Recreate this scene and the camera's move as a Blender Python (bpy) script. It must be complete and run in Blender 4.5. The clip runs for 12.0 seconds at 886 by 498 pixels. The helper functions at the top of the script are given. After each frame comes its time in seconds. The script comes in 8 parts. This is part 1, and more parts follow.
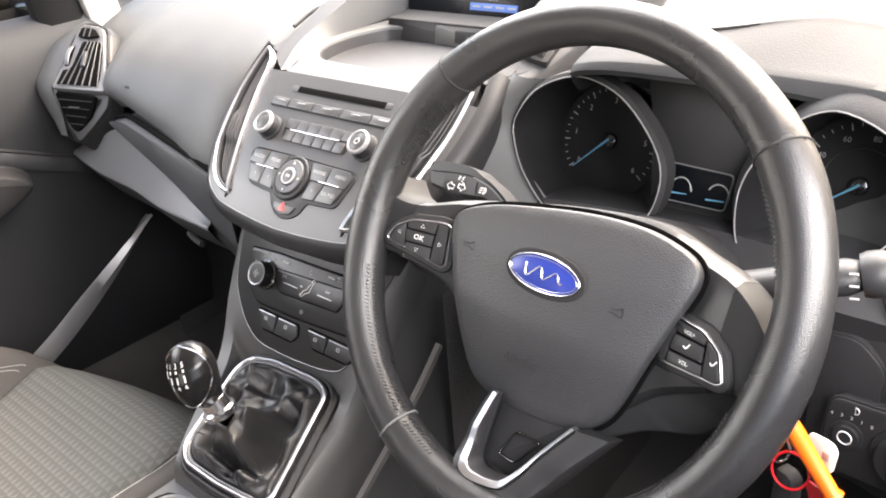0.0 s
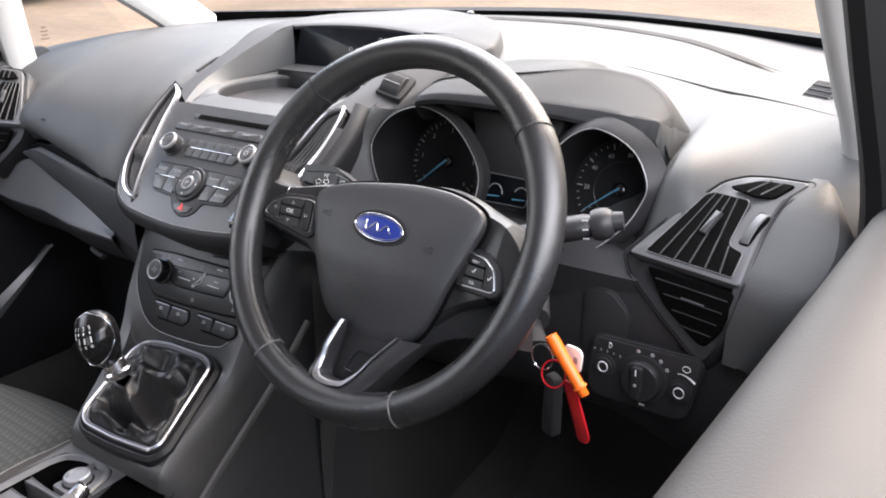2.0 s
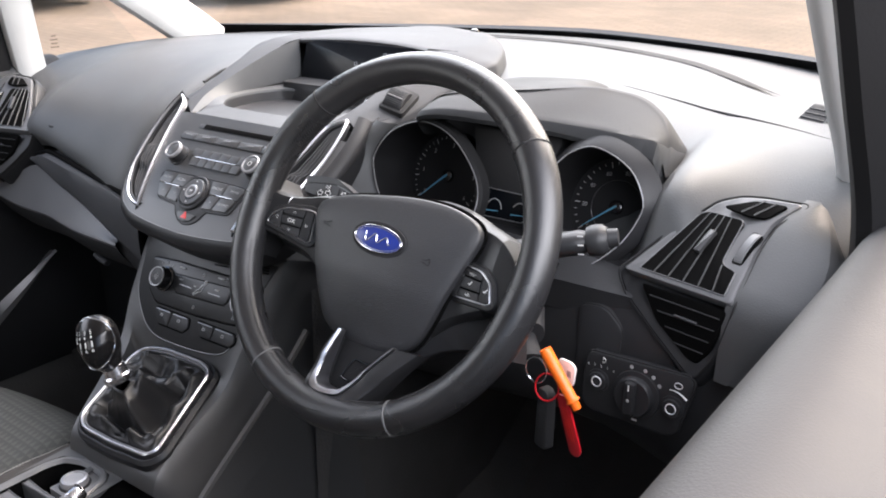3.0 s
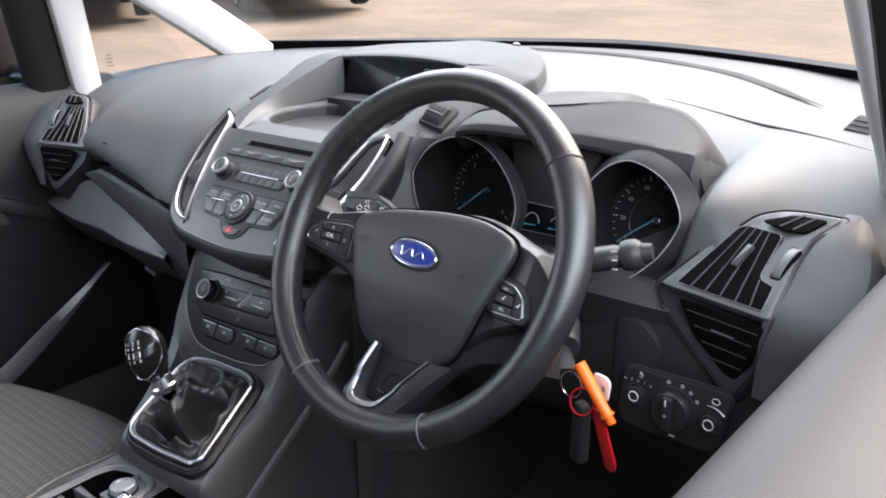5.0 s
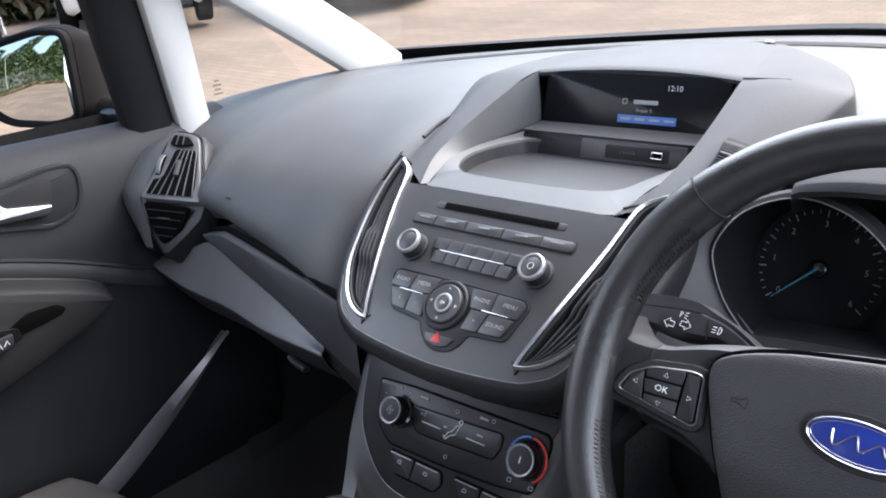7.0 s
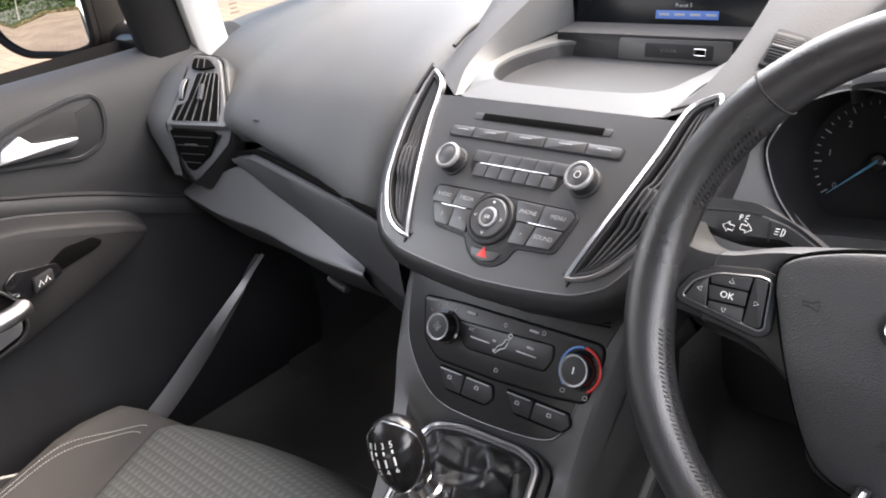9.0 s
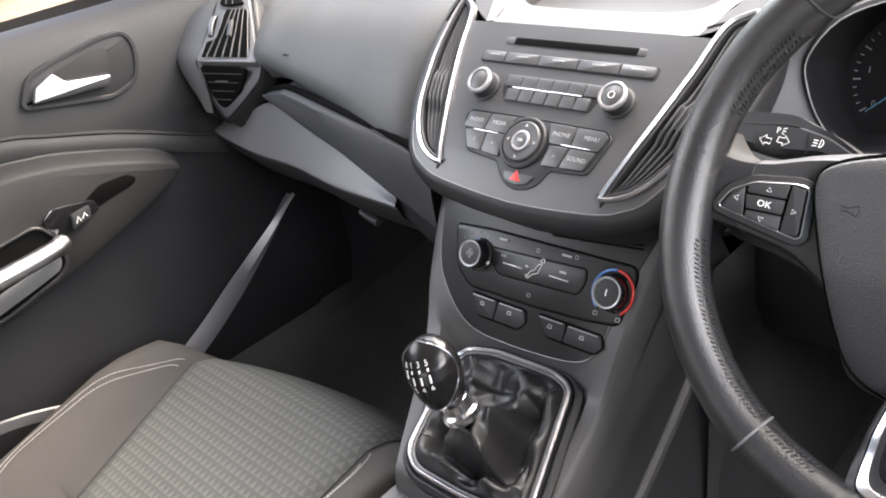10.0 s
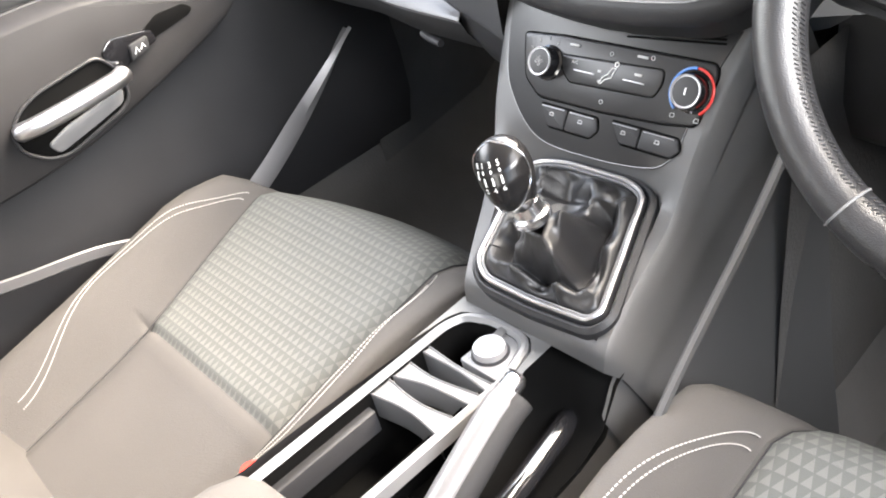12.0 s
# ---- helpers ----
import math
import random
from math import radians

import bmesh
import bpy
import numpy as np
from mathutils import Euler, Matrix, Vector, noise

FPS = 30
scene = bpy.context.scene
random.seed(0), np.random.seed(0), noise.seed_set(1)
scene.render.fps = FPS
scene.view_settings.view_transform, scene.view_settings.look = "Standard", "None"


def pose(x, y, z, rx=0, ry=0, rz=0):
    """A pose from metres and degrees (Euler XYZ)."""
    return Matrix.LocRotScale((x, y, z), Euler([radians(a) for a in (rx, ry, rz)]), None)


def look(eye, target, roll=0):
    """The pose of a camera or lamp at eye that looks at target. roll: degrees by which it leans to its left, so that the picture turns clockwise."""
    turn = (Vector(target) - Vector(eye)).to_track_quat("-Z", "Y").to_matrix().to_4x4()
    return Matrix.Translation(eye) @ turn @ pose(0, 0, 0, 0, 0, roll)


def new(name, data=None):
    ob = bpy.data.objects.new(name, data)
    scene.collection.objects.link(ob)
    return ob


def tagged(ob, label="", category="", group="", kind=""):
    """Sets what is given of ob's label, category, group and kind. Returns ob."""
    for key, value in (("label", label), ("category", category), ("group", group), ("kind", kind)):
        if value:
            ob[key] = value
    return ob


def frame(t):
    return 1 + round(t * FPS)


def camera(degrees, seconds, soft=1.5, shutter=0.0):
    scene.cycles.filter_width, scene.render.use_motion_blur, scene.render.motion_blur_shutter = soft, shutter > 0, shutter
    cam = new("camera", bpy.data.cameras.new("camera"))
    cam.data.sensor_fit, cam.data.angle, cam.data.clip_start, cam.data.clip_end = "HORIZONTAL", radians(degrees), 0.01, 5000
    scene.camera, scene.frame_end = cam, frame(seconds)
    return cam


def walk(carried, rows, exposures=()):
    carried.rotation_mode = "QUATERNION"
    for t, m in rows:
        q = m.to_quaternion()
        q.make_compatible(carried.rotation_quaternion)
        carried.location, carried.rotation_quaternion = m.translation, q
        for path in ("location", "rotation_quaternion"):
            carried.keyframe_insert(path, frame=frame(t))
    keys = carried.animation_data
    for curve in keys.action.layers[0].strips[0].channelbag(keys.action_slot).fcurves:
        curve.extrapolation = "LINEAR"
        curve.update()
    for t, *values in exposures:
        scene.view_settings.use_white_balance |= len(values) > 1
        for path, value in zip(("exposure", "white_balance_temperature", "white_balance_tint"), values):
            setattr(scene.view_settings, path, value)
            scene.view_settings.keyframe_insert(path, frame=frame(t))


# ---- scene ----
cam = camera(54.6, 12.0, soft=1.9)
PATH = [
    (0, (0.682, -0.403, 1.286), (-0.568, 0.868, 0.38), -6.2),
    (0.5, (0.74, -0.467, 1.274), (-0.379, 0.967, 0.441), -3.4),
    (1, (0.814, -0.525, 1.275), (-0.31, 0.949, 0.522), -2.1),
    (1.5, (0.843, -0.552, 1.272), (-0.276, 0.937, 0.544), -1.8),
    (2, (0.862, -0.562, 1.269), (-0.244, 0.941, 0.549), -1.5),
    (2.5, (0.87, -0.567, 1.272), (-0.234, 0.945, 0.568), -0.7),
    (3, (0.873, -0.57, 1.271), (-0.244, 0.94, 0.585), -0.3),
    (4.8, (0.891, -0.567, 1.277), (-0.297, 0.895, 0.604), -1.2),
    (5, (0.889, -0.566, 1.277), (-0.327, 0.878, 0.616), -1.5),
    (5.5, (0.872, -0.539, 1.286), (-0.447, 0.826, 0.657), -2.8),
    (6, (0.787, -0.501, 1.29), (-0.593, 0.806, 0.669), -4.2),
    (6.5, (0.586, -0.451, 1.283), (-0.767, 0.867, 0.626), -5.2),
    (6.7, (0.528, -0.437, 1.279), (-0.799, 0.903, 0.614), -4.8),
    (8.3, (0.47, -0.418, 1.292), (-0.815, 0.873, 0.465), -8.7),
    (8.5, (0.474, -0.418, 1.286), (-0.828, 0.851, 0.453), -8.9),
    (9, (0.474, -0.431, 1.28), (-0.836, 0.808, 0.415), -9.2),
    (9.5, (0.477, -0.443, 1.271), (-0.842, 0.756, 0.364), -9.8),
    (10, (0.478, -0.449, 1.26), (-0.852, 0.702, 0.309), -10.7),
    (10.5, (0.478, -0.452, 1.249), (-0.856, 0.644, 0.239), -11.8),
    (11, (0.475, -0.464, 1.232), (-0.851, 0.57, 0.151), -12.6),
    (11.5, (0.473, -0.472, 1.217), (-0.847, 0.485, 0.059), -13.6),
    (12, (0.472, -0.478, 1.207), (-0.858, 0.439, 0.029), -14.7),
]
EXPOSURES = [(0.0, 2.35, 7300, 16), (0.5, 2.2, 7200, 16), (1.0, 1.85, 7000, 16), (1.5, 1.4, 6900, 16), (2.0, 1.32, 6700, 16), (3.0, 1.2, 6600, 16), (5.0, 1.12, 6400, 15), (6.5, 1.04, 6000, 14), (8.5, 1.5, 6700, 16), (9.5, 1.75, 6900, 16), (10.0, 2.05, 6900, 15), (10.5, 2.42, 6900, 15), (11.2, 3.1, 7000, 14), (12.0, 3.22, 7000, 13)]
walk(cam, [(t, look(eye, target, roll)) for t, eye, target, roll in PATH], EXPOSURES)

# ---- sky and sun: a bright overcast noon ----
world = bpy.data.worlds.new("sky")
scene.world = world
world.use_nodes = True
_nt = world.node_tree
_bg = _nt.nodes["Background"]
_sky = _nt.nodes.new("ShaderNodeTexSky")
_sky.sky_type = "NISHITA"
_sky.sun_disc = False
_sky.sun_elevation = radians(48)
_sky.sun_rotation = radians(20)
_sky.dust_density = 6.0
_sky.air_density = 1.5
_nt.links.new(_sky.outputs[0], _bg.inputs[0])
_bg.inputs[1].default_value = 0.25
_sun = bpy.data.lights.new("sun", "SUN")
_sun.energy = 0.5
_sun.angle = radians(20)
_sun.color = (1.0, 0.98, 0.95)
_sun_ob = new("sun", _sun)
_sun_ob.matrix_world = look((0, 0, 0), (-0.25, -0.62, -0.74))


def sky_lamp(name, at, to, sx, sy, watts):
    """Sky light through a window opening of the car."""
    la = bpy.data.lights.new(name, "AREA")
    la.shape, la.size, la.size_y, la.energy = "RECTANGLE", sx, sy, watts
    la.color = (0.96, 0.98, 1.0)
    new(name, la).matrix_world = look(at, to)


sky_lamp("sky_through_windscreen", (0.0, 0.64, 1.58), (0.0, 0.07, 0.60), 1.45, 0.95, 15.0)
sky_lamp("sky_through_driver_window", (1.02, -0.10, 1.40), (0.30, 0.12, 1.03), 0.8, 0.40, 5.6)
sky_lamp("sky_through_passenger_window", (-0.70, -0.45, 1.28), (0.10, -0.10, 0.90), 0.7, 0.38, 1.5)
sky_lamp("sky_through_rear_windows", (0.0, -2.45, 1.30), (0.0, -0.2, 0.9), 1.1, 0.45, 2.6)

# ---- tools ----
class Frame:
    """A plane of its own: origin, u to the right, v up along it, n out of it."""

    def __init__(self, o, u, v, bend=None):
        self.o, self.u = Vector(o), Vector(u).normalized()
        v = Vector(v)
        self.v = (v - self.u * v.dot(self.u)).normalized()
        self.n = self.u.cross(self.v)
        self.bend = bend

    def __call__(self, u, v, h=0.0):
        if self.bend:
            h = h + self.bend(u, v)
        return self.o + self.u * u + self.v * v + self.n * h


def thing(name, at, label, category, group="", kind=""):
    ob = new(name)
    ob.location = at
    ob.empty_display_size = 0.05
    return tagged(ob, label, category, group, kind)


def part(name, data, material, parent=None, label="", angle=38.0):
    """One mesh object of (verts, faces), in world places, under a thing or a part."""
    verts, faces = data
    me = bpy.data.meshes.new(name)
    me.from_pydata([tuple(v) for v in verts], [], faces)
    bm = bmesh.new()
    bm.from_mesh(me)
    bmesh.ops.remove_doubles(bm, verts=bm.verts, dist=1e-5)
    bmesh.ops.recalc_face_normals(bm, faces=bm.faces)
    bm.to_mesh(me)
    bm.free()
    me.materials.append(material)
    me.shade_smooth()
    me.set_sharp_from_angle(angle=radians(angle))
    ob = new(name, me)
    if parent is not None:
        ob.parent = parent
        if parent.type == "EMPTY":
            ob.matrix_parent_inverse = Matrix.Translation(-parent.location)
    if label:
        ob["label"] = label
    return ob


def join(*datas):
    verts, faces = [], []
    for v, f in datas:
        n = len(verts)
        verts += list(v)
        faces += [tuple(i + n for i in face) for face in f]
    return verts, faces


def grid(rows, close_u=False, close_v=False, cap=False):
    """A surface through rows of points; close_u: each row is a ring; close_v: the last row meets the first."""
    n, m = len(rows), len(rows[0])
    verts = [Vector(p) for r in rows for p in r]
    faces = []
    for i in range(n if close_v else n - 1):
        for j in range(m if close_u else m - 1):
            a, b = i * m + j, i * m + (j + 1) % m
            c, d = ((i + 1) % n) * m + (j + 1) % m, ((i + 1) % n) * m + j
            faces.append((a, b, c, d))
    if cap:
        faces.append(tuple(range(m)))
        faces.append(tuple((n - 1) * m + j for j in range(m)))
    return verts, faces


def spline(pts, n=6, closed=False):
    """A smooth line through points (of any dimension), n steps a piece."""
    p = [np.array(q, float) for q in pts]
    k = len(p)
    out = []
    for i in range(k if closed else k - 1):
        if closed:
            a, b, c, d = p[i - 1], p[i], p[(i + 1) % k], p[(i + 2) % k]
        else:
            b, c = p[i], p[i + 1]
            a = p[i - 1] if i > 0 else 2 * b - c
            d = p[i + 2] if i + 2 < k else 2 * c - b
        for s in range(n):
            t = s / n
            out.append(0.5 * (2 * b + (c - a) * t + (2 * a - 5 * b + 4 * c - d) * t * t + (3 * b - a - 3 * c + d) * t**3))
    if not closed:
        out.append(p[-1])
    return [tuple(float(x) for x in q) for q in out]


def rounded(pts, r, n=4):
    """A polygon in the plane with its corners rounded; r: one radius, or one for each corner."""
    out = []
    k = len(pts)
    for i in range(k):
        p, a, b = (np.array(q, float) for q in (pts[i], pts[i - 1], pts[(i + 1) % k]))
        rr = r[i] if isinstance(r, (list, tuple)) else r
        da, db = a - p, b - p
        la, lb = np.linalg.norm(da), np.linalg.norm(db)
        cut = min(rr, la * 0.48, lb * 0.48)
        s, e = p + da / la * cut, p + db / lb * cut
        for j in range(n + 1):
            t = j / n
            q = (1 - t) ** 2 * s + 2 * t * (1 - t) * p + t * t * e
            out.append((float(q[0]), float(q[1])))
    return out


def inset(poly, d):
    """The polygon drawn in by d (out where d is below nought)."""
    area = sum(a[0] * b[1] - b[0] * a[1] for a, b in zip(poly, poly[1:] + poly[:1]))
    s = 1.0 if area > 0 else -1.0
    out = []
    k = len(poly)
    for i in range(k):
        a, p, b = poly[i - 1], poly[i], poly[(i + 1) % k]
        e1, e2 = Vector((p[0] - a[0], p[1] - a[1])), Vector((b[0] - p[0], b[1] - p[1]))
        if e1.length < 1e-9 or e2.length < 1e-9:
            e1 = e2 = e1 if e1.length > e2.length else e2
        e1.normalize(), e2.normalize()
        nn = Vector((-(e1.y + e2.y), e1.x + e2.x)) * s
        if nn.length < 1e-6:
            nn = Vector((-e1.y, e1.x)) * s
        nn.normalize()
        c = max(0.5, nn.dot(Vector((-e1.y, e1.x)) * s))
        out.append((p[0] + nn.x * d / c, p[1] + nn.y * d / c))
    return out


def plate(fr, poly, h0, h1, bev=0.001, closed_back=False):
    """A slab over a polygon of a frame, with a rounded upper edge."""
    k = len(poly)
    rings = [(poly, h0), (poly, h1 - bev), (inset(poly, bev * 0.3), h1 - bev * 0.3), (inset(poly, bev), h1)]
    rows = [[fr(u, v, h) for u, v in p] for p, h in rings]
    verts, faces = grid(rows, close_u=True)
    faces.append(tuple(3 * k + j for j in range(k)))
    if closed_back:
        faces.append(tuple(range(k)))
    return verts, faces


def hoop(fr, poly, w, h0, h1, bev=0.0008):
    """A frame of width w (to the inside) along a closed line."""
    inner = inset(poly, w)
    rings = [(poly, h0), (poly, h1 - bev), (inset(poly, bev), h1), (inset(poly, w - bev), h1), (inner, h1 - bev), (inner, h0)]
    rows = [[fr(u, v, h) for u, v in p] for p, h in rings]
    return grid(rows, close_u=True)


def tube(path, r, n=8, closed=False, flat=1.0):
    """A round bar along a path; r: one radius, or one for each point."""
    p = [Vector(q) for q in path]
    k = len(p)
    rows = []
    up = Vector((0.13, 0.21, 0.97))
    for i in range(k):
        if closed:
            d = p[(i + 1) % k] - p[i - 1]
        else:
            d = p[min(i + 1, k - 1)] - p[max(i - 1, 0)]
        if d.length < 1e-9:
            d = Vector((0, 1, 0))
        d.normalize()
        s = d.cross(up)
        if s.length < 1e-3:
            s = d.cross(Vector((1, 0, 0)))
        s.normalize()
        t = s.cross(d)
        rr = r[i] if isinstance(r, (list, tuple)) else r
        rows.append([p[i] + (s * math.cos(a) + t * math.sin(a) * flat) * rr for a in (2 * math.pi * j / n for j in range(n))])
    return grid(rows, close_u=True, close_v=closed, cap=not closed)


def lathe(fr, u, v, profile, n=24, squash=1.0):
    """A turned body on a frame: profile of (radius, height) from its foot to its top."""
    rows = [[fr(u + r * math.cos(a), v + r * squash * math.sin(a), h) for a in (2 * math.pi * j / n for j in range(n))] for r, h in profile]
    verts, faces = grid(rows, close_u=True)
    faces.append(tuple((len(profile) - 1) * n + j for j in range(n)))
    return verts, faces


def box(fr, u0, u1, v0, v1, h0, h1, bev=0.0008):
    r = min(bev * 1.5, (u1 - u0) * 0.3, (v1 - v0) * 0.3)
    return plate(fr, rounded([(u0, v0), (u1, v0), (u1, v1), (u0, v1)], r, 2), h0, h1, min(bev, (h1 - h0) * 0.45), True)


def circle(u, v, r, n=28, squash=1.0, a0=0.0, a1=360.0):
    m = n if a1 - a0 >= 360 else n + 1
    return [(u + r * math.cos(radians(a0 + (a1 - a0) * j / n)), v + r * squash * math.sin(radians(a0 + (a1 - a0) * j / n))) for j in range(m)]


def words(name, text, fr, u, v, size, material, parent, h=0.0006, turn=0.0, mid=True):
    """Lettering laid on a frame."""
    cu = bpy.data.curves.new(name, "FONT")
    cu.body, cu.size, cu.extrude = text, size, 0.0
    cu.resolution_u = 2
    cu.align_x, cu.align_y = ("CENTER", "CENTER") if mid else ("LEFT", "CENTER")
    tmp = bpy.data.objects.new(name, cu)
    scene.collection.objects.link(tmp)
    dg = bpy.context.evaluated_depsgraph_get()
    me = bpy.data.meshes.new_from_object(tmp.evaluated_get(dg))
    bpy.data.objects.remove(tmp)
    bpy.data.curves.remove(cu)
    c, s = math.cos(radians(turn)), math.sin(radians(turn))
    for vert in me.vertices:
        x, y = vert.co.x, vert.co.y
        vert.co = fr(u + x * c - y * s, v + x * s + y * c, h)
    me.materials.clear()
    me.materials.append(material)
    ob = new(name, me)
    ob.parent = parent
    if parent.type == "EMPTY":
        ob.matrix_parent_inverse = Matrix.Translation(-parent.location)
    return ob


def lerp(a, b, t):
    return a + (b - a) * t


def smooth(a, b, x):
    t = min(1.0, max(0.0, (x - a) / (b - a)))
    return t * t * (3 - 2 * t)

# ---- materials ----
def material(name, colour, rough=0.5, metal=0.0, grain=0.0, size=900.0, mottle=0.12, spec=0.5, coat=0.0, emit=None, glow=0.0, wear=0.1, patch=9.0, bump_dist=0.0004):
    """A surface with fine grain in its relief, and slow changes of tone and gloss."""
    m = bpy.data.materials.new(name)
    m.use_nodes = True
    nt = m.node_tree
    b = nt.nodes["Principled BSDF"]
    b.inputs["Base Color"].default_value = (*colour, 1)
    b.inputs["Roughness"].default_value = rough
    b.inputs["Metallic"].default_value = metal
    b.inputs["Specular IOR Level"].default_value = spec
    b.inputs["Coat Weight"].default_value = coat
    if emit:
        b.inputs["Emission Color"].default_value = (*emit, 1)
        b.inputs["Emission Strength"].default_value = glow
    co = nt.nodes.new("ShaderNodeTexCoord")
    if mottle or wear:
        n1 = nt.nodes.new("ShaderNodeTexNoise")
        n1.inputs["Scale"].default_value, n1.inputs["Detail"].default_value = patch, 5.0
        nt.links.new(co.outputs["Object"], n1.inputs["Vector"])
        r1 = nt.nodes.new("ShaderNodeMapRange")
        r1.inputs["From Min"].default_value, r1.inputs["From Max"].default_value = 0.3, 0.7
        r1.inputs["To Min"].default_value, r1.inputs["To Max"].default_value = 1 - mottle, 1 + mottle
        nt.links.new(n1.outputs["Fac"], r1.inputs["Value"])
        mx = nt.nodes.new("ShaderNodeVectorMath")
        mx.operation = "SCALE"
        mx.inputs[0].default_value = colour
        nt.links.new(r1.outputs["Result"], mx.inputs["Scale"])
        nt.links.new(mx.outputs["Vector"], b.inputs["Base Color"])
        r2 = nt.nodes.new("ShaderNodeMapRange")
        r2.inputs["From Min"].default_value, r2.inputs["From Max"].default_value = 0.3, 0.7
        r2.inputs["To Min"].default_value, r2.inputs["To Max"].default_value = max(0.02, rough * (1 - wear)), min(1.0, rough * (1 + wear))
        nt.links.new(n1.outputs["Fac"], r2.inputs["Value"])
        nt.links.new(r2.outputs["Result"], b.inputs["Roughness"])
    if grain:
        n2 = nt.nodes.new("ShaderNodeTexVoronoi")
        n2.inputs["Scale"].default_value = size
        nt.links.new(co.outputs["Object"], n2.inputs["Vector"])
        bp = nt.nodes.new("ShaderNodeBump")
        bp.inputs["Strength"].default_value, bp.inputs["Distance"].default_value = grain, bump_dist
        nt.links.new(n2.outputs["Distance"], bp.inputs["Height"])
        nt.links.new(bp.outputs["Normal"], b.inputs["Normal"])
    return m


PAD = material("soft_dash_plastic", (0.066, 0.068, 0.070), 0.52, grain=0.3, size=620, spec=0.34)
# near-black colour that stands in for the shade inside hollows and slots
BLACK = material("cavity_shade_black", (0.003, 0.003, 0.003), 0.9, mottle=0.0, wear=0.0, spec=0.05)
# PAD again, darker: the hood's turned-away faces have their shade in the colour
PAD_DARK = material("darkened_dash_plastic", (0.043, 0.044, 0.047), 0.66, grain=0.3, size=620, spec=0.28)
VENT = material("vent_frame_plastic", (0.125, 0.127, 0.131), 0.42, metal=0.15, mottle=0.05)
# darker still: the cowl roof's lack of windscreen light put into its colour
COWL_SHADED = material("shaded_cowl_plastic", (0.031, 0.032, 0.034), 0.7, grain=0.3, size=620, spec=0.24)
DOOR_TOP = material("dark_door_top_vinyl", (0.026, 0.0265, 0.028), 0.6, grain=0.3, size=620, spec=0.28)
HARD = material("hard_black_plastic", (0.021, 0.0213, 0.023), 0.46, grain=0.25, size=700, spec=0.3)
DARK = material("dark_recess_plastic", (0.020, 0.020, 0.021), 0.75, grain=0.2, size=500, spec=0.25)
DIAL = material("matt_dial_black", (0.010, 0.010, 0.011), 0.6, mottle=0.05, spec=0.2)
SCREEN = material("dark_display_glass", (0.005, 0.006, 0.008), 0.22, mottle=0.03, spec=0.18)
SATIN = material("satin_grey_plastic", (0.037, 0.0374, 0.039), 0.40, metal=0.0, grain=0.12, size=1200, mottle=0.06, spec=0.6)
FASCIA = material("satin_vent_frame", (0.105, 0.106, 0.110), 0.42, grain=0.1, size=1200, mottle=0.06, spec=0.5)
CONSOLE = material("console_grey_plastic", (0.056, 0.0562, 0.057), 0.44, metal=0.0, grain=0.12, size=1100, mottle=0.06)
SILVER = material("satin_silver_paint", (0.36, 0.36, 0.37), 0.33, metal=0.6, mottle=0.05)
GRIP = material("satin_silver_grip", (0.15, 0.15, 0.155), 0.38, metal=0.4, mottle=0.05)
CHROME = material("chrome_trim", (0.62, 0.62, 0.64), 0.24, metal=1.0, mottle=0.03)
BRUSHED = material("brushed_aluminium", (0.52, 0.52, 0.54), 0.32, metal=1.0, mottle=0.05)
GLOSS = material("gloss_black_plastic", (0.008, 0.008, 0.009), 0.12, coat=0.5, mottle=0.05)
INK_BLACK = material("smooth_black_panel", (0.011, 0.0111, 0.012), 0.40, mottle=0.08, grain=0.1, size=1200, spec=0.4)
KNOB_SKIN = material("smooth_black_knob", (0.006, 0.006, 0.0065), 0.26, mottle=0.05, wear=0.2, spec=0.4)
BUTTON = material("button_black_plastic", (0.022, 0.0222, 0.0235), 0.5, mottle=0.08, spec=0.28)
LEATHER = material("worn_black_leather", (0.017, 0.017, 0.018), 0.30, grain=0.30, size=1300, mottle=0.15, wear=0.25, patch=14, bump_dist=0.0005, spec=0.62)
SPOKE = material("smooth_spoke_plastic", (0.019, 0.0192, 0.0205), 0.42, grain=0.18, size=1500, mottle=0.08, spec=0.42)
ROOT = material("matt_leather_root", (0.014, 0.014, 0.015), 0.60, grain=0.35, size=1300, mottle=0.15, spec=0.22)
VINYL = material("soft_gaiter_vinyl", (0.010, 0.010, 0.0107), 0.40, grain=0.25, size=500, wear=0.2)
AIRBAG = material("airbag_cover_vinyl", (0.034, 0.0345, 0.037), 0.40, grain=0.45, size=1100, mottle=0.08, bump_dist=0.0006)
WHITE_INK = material("white_print", (0.75, 0.75, 0.74), 0.5, mottle=0.0, wear=0.0)
GREY_INK = material("worn_grey_print", (0.33, 0.33, 0.33), 0.5, mottle=0.0, wear=0.0)
RED_INK = material("red_print", (0.55, 0.035, 0.03), 0.4, mottle=0.05)
BLUE_INK = material("blue_print", (0.06, 0.19, 0.5), 0.4, mottle=0.05)
BADGE_BLUE = material("blue_enamel", (0.012, 0.030, 0.22), 0.34, coat=0.15, mottle=0.05)
NEEDLE = material("pale_blue_needle", (0.14, 0.42, 0.62), 0.4, mottle=0.03)
THREAD = material("grey_thread", (0.11, 0.11, 0.11), 0.8, mottle=0.1)
PALE_THREAD = material("pale_thread", (0.42, 0.41, 0.39), 0.8, mottle=0.1)
PILLAR = material("pale_grey_pillar_trim", (0.46, 0.46, 0.455), 0.65, grain=0.3, size=500, mottle=0.05)
RUBBER = material("black_rubber_seal", (0.007, 0.007, 0.0075), 0.75, grain=0.15, size=400, spec=0.12)
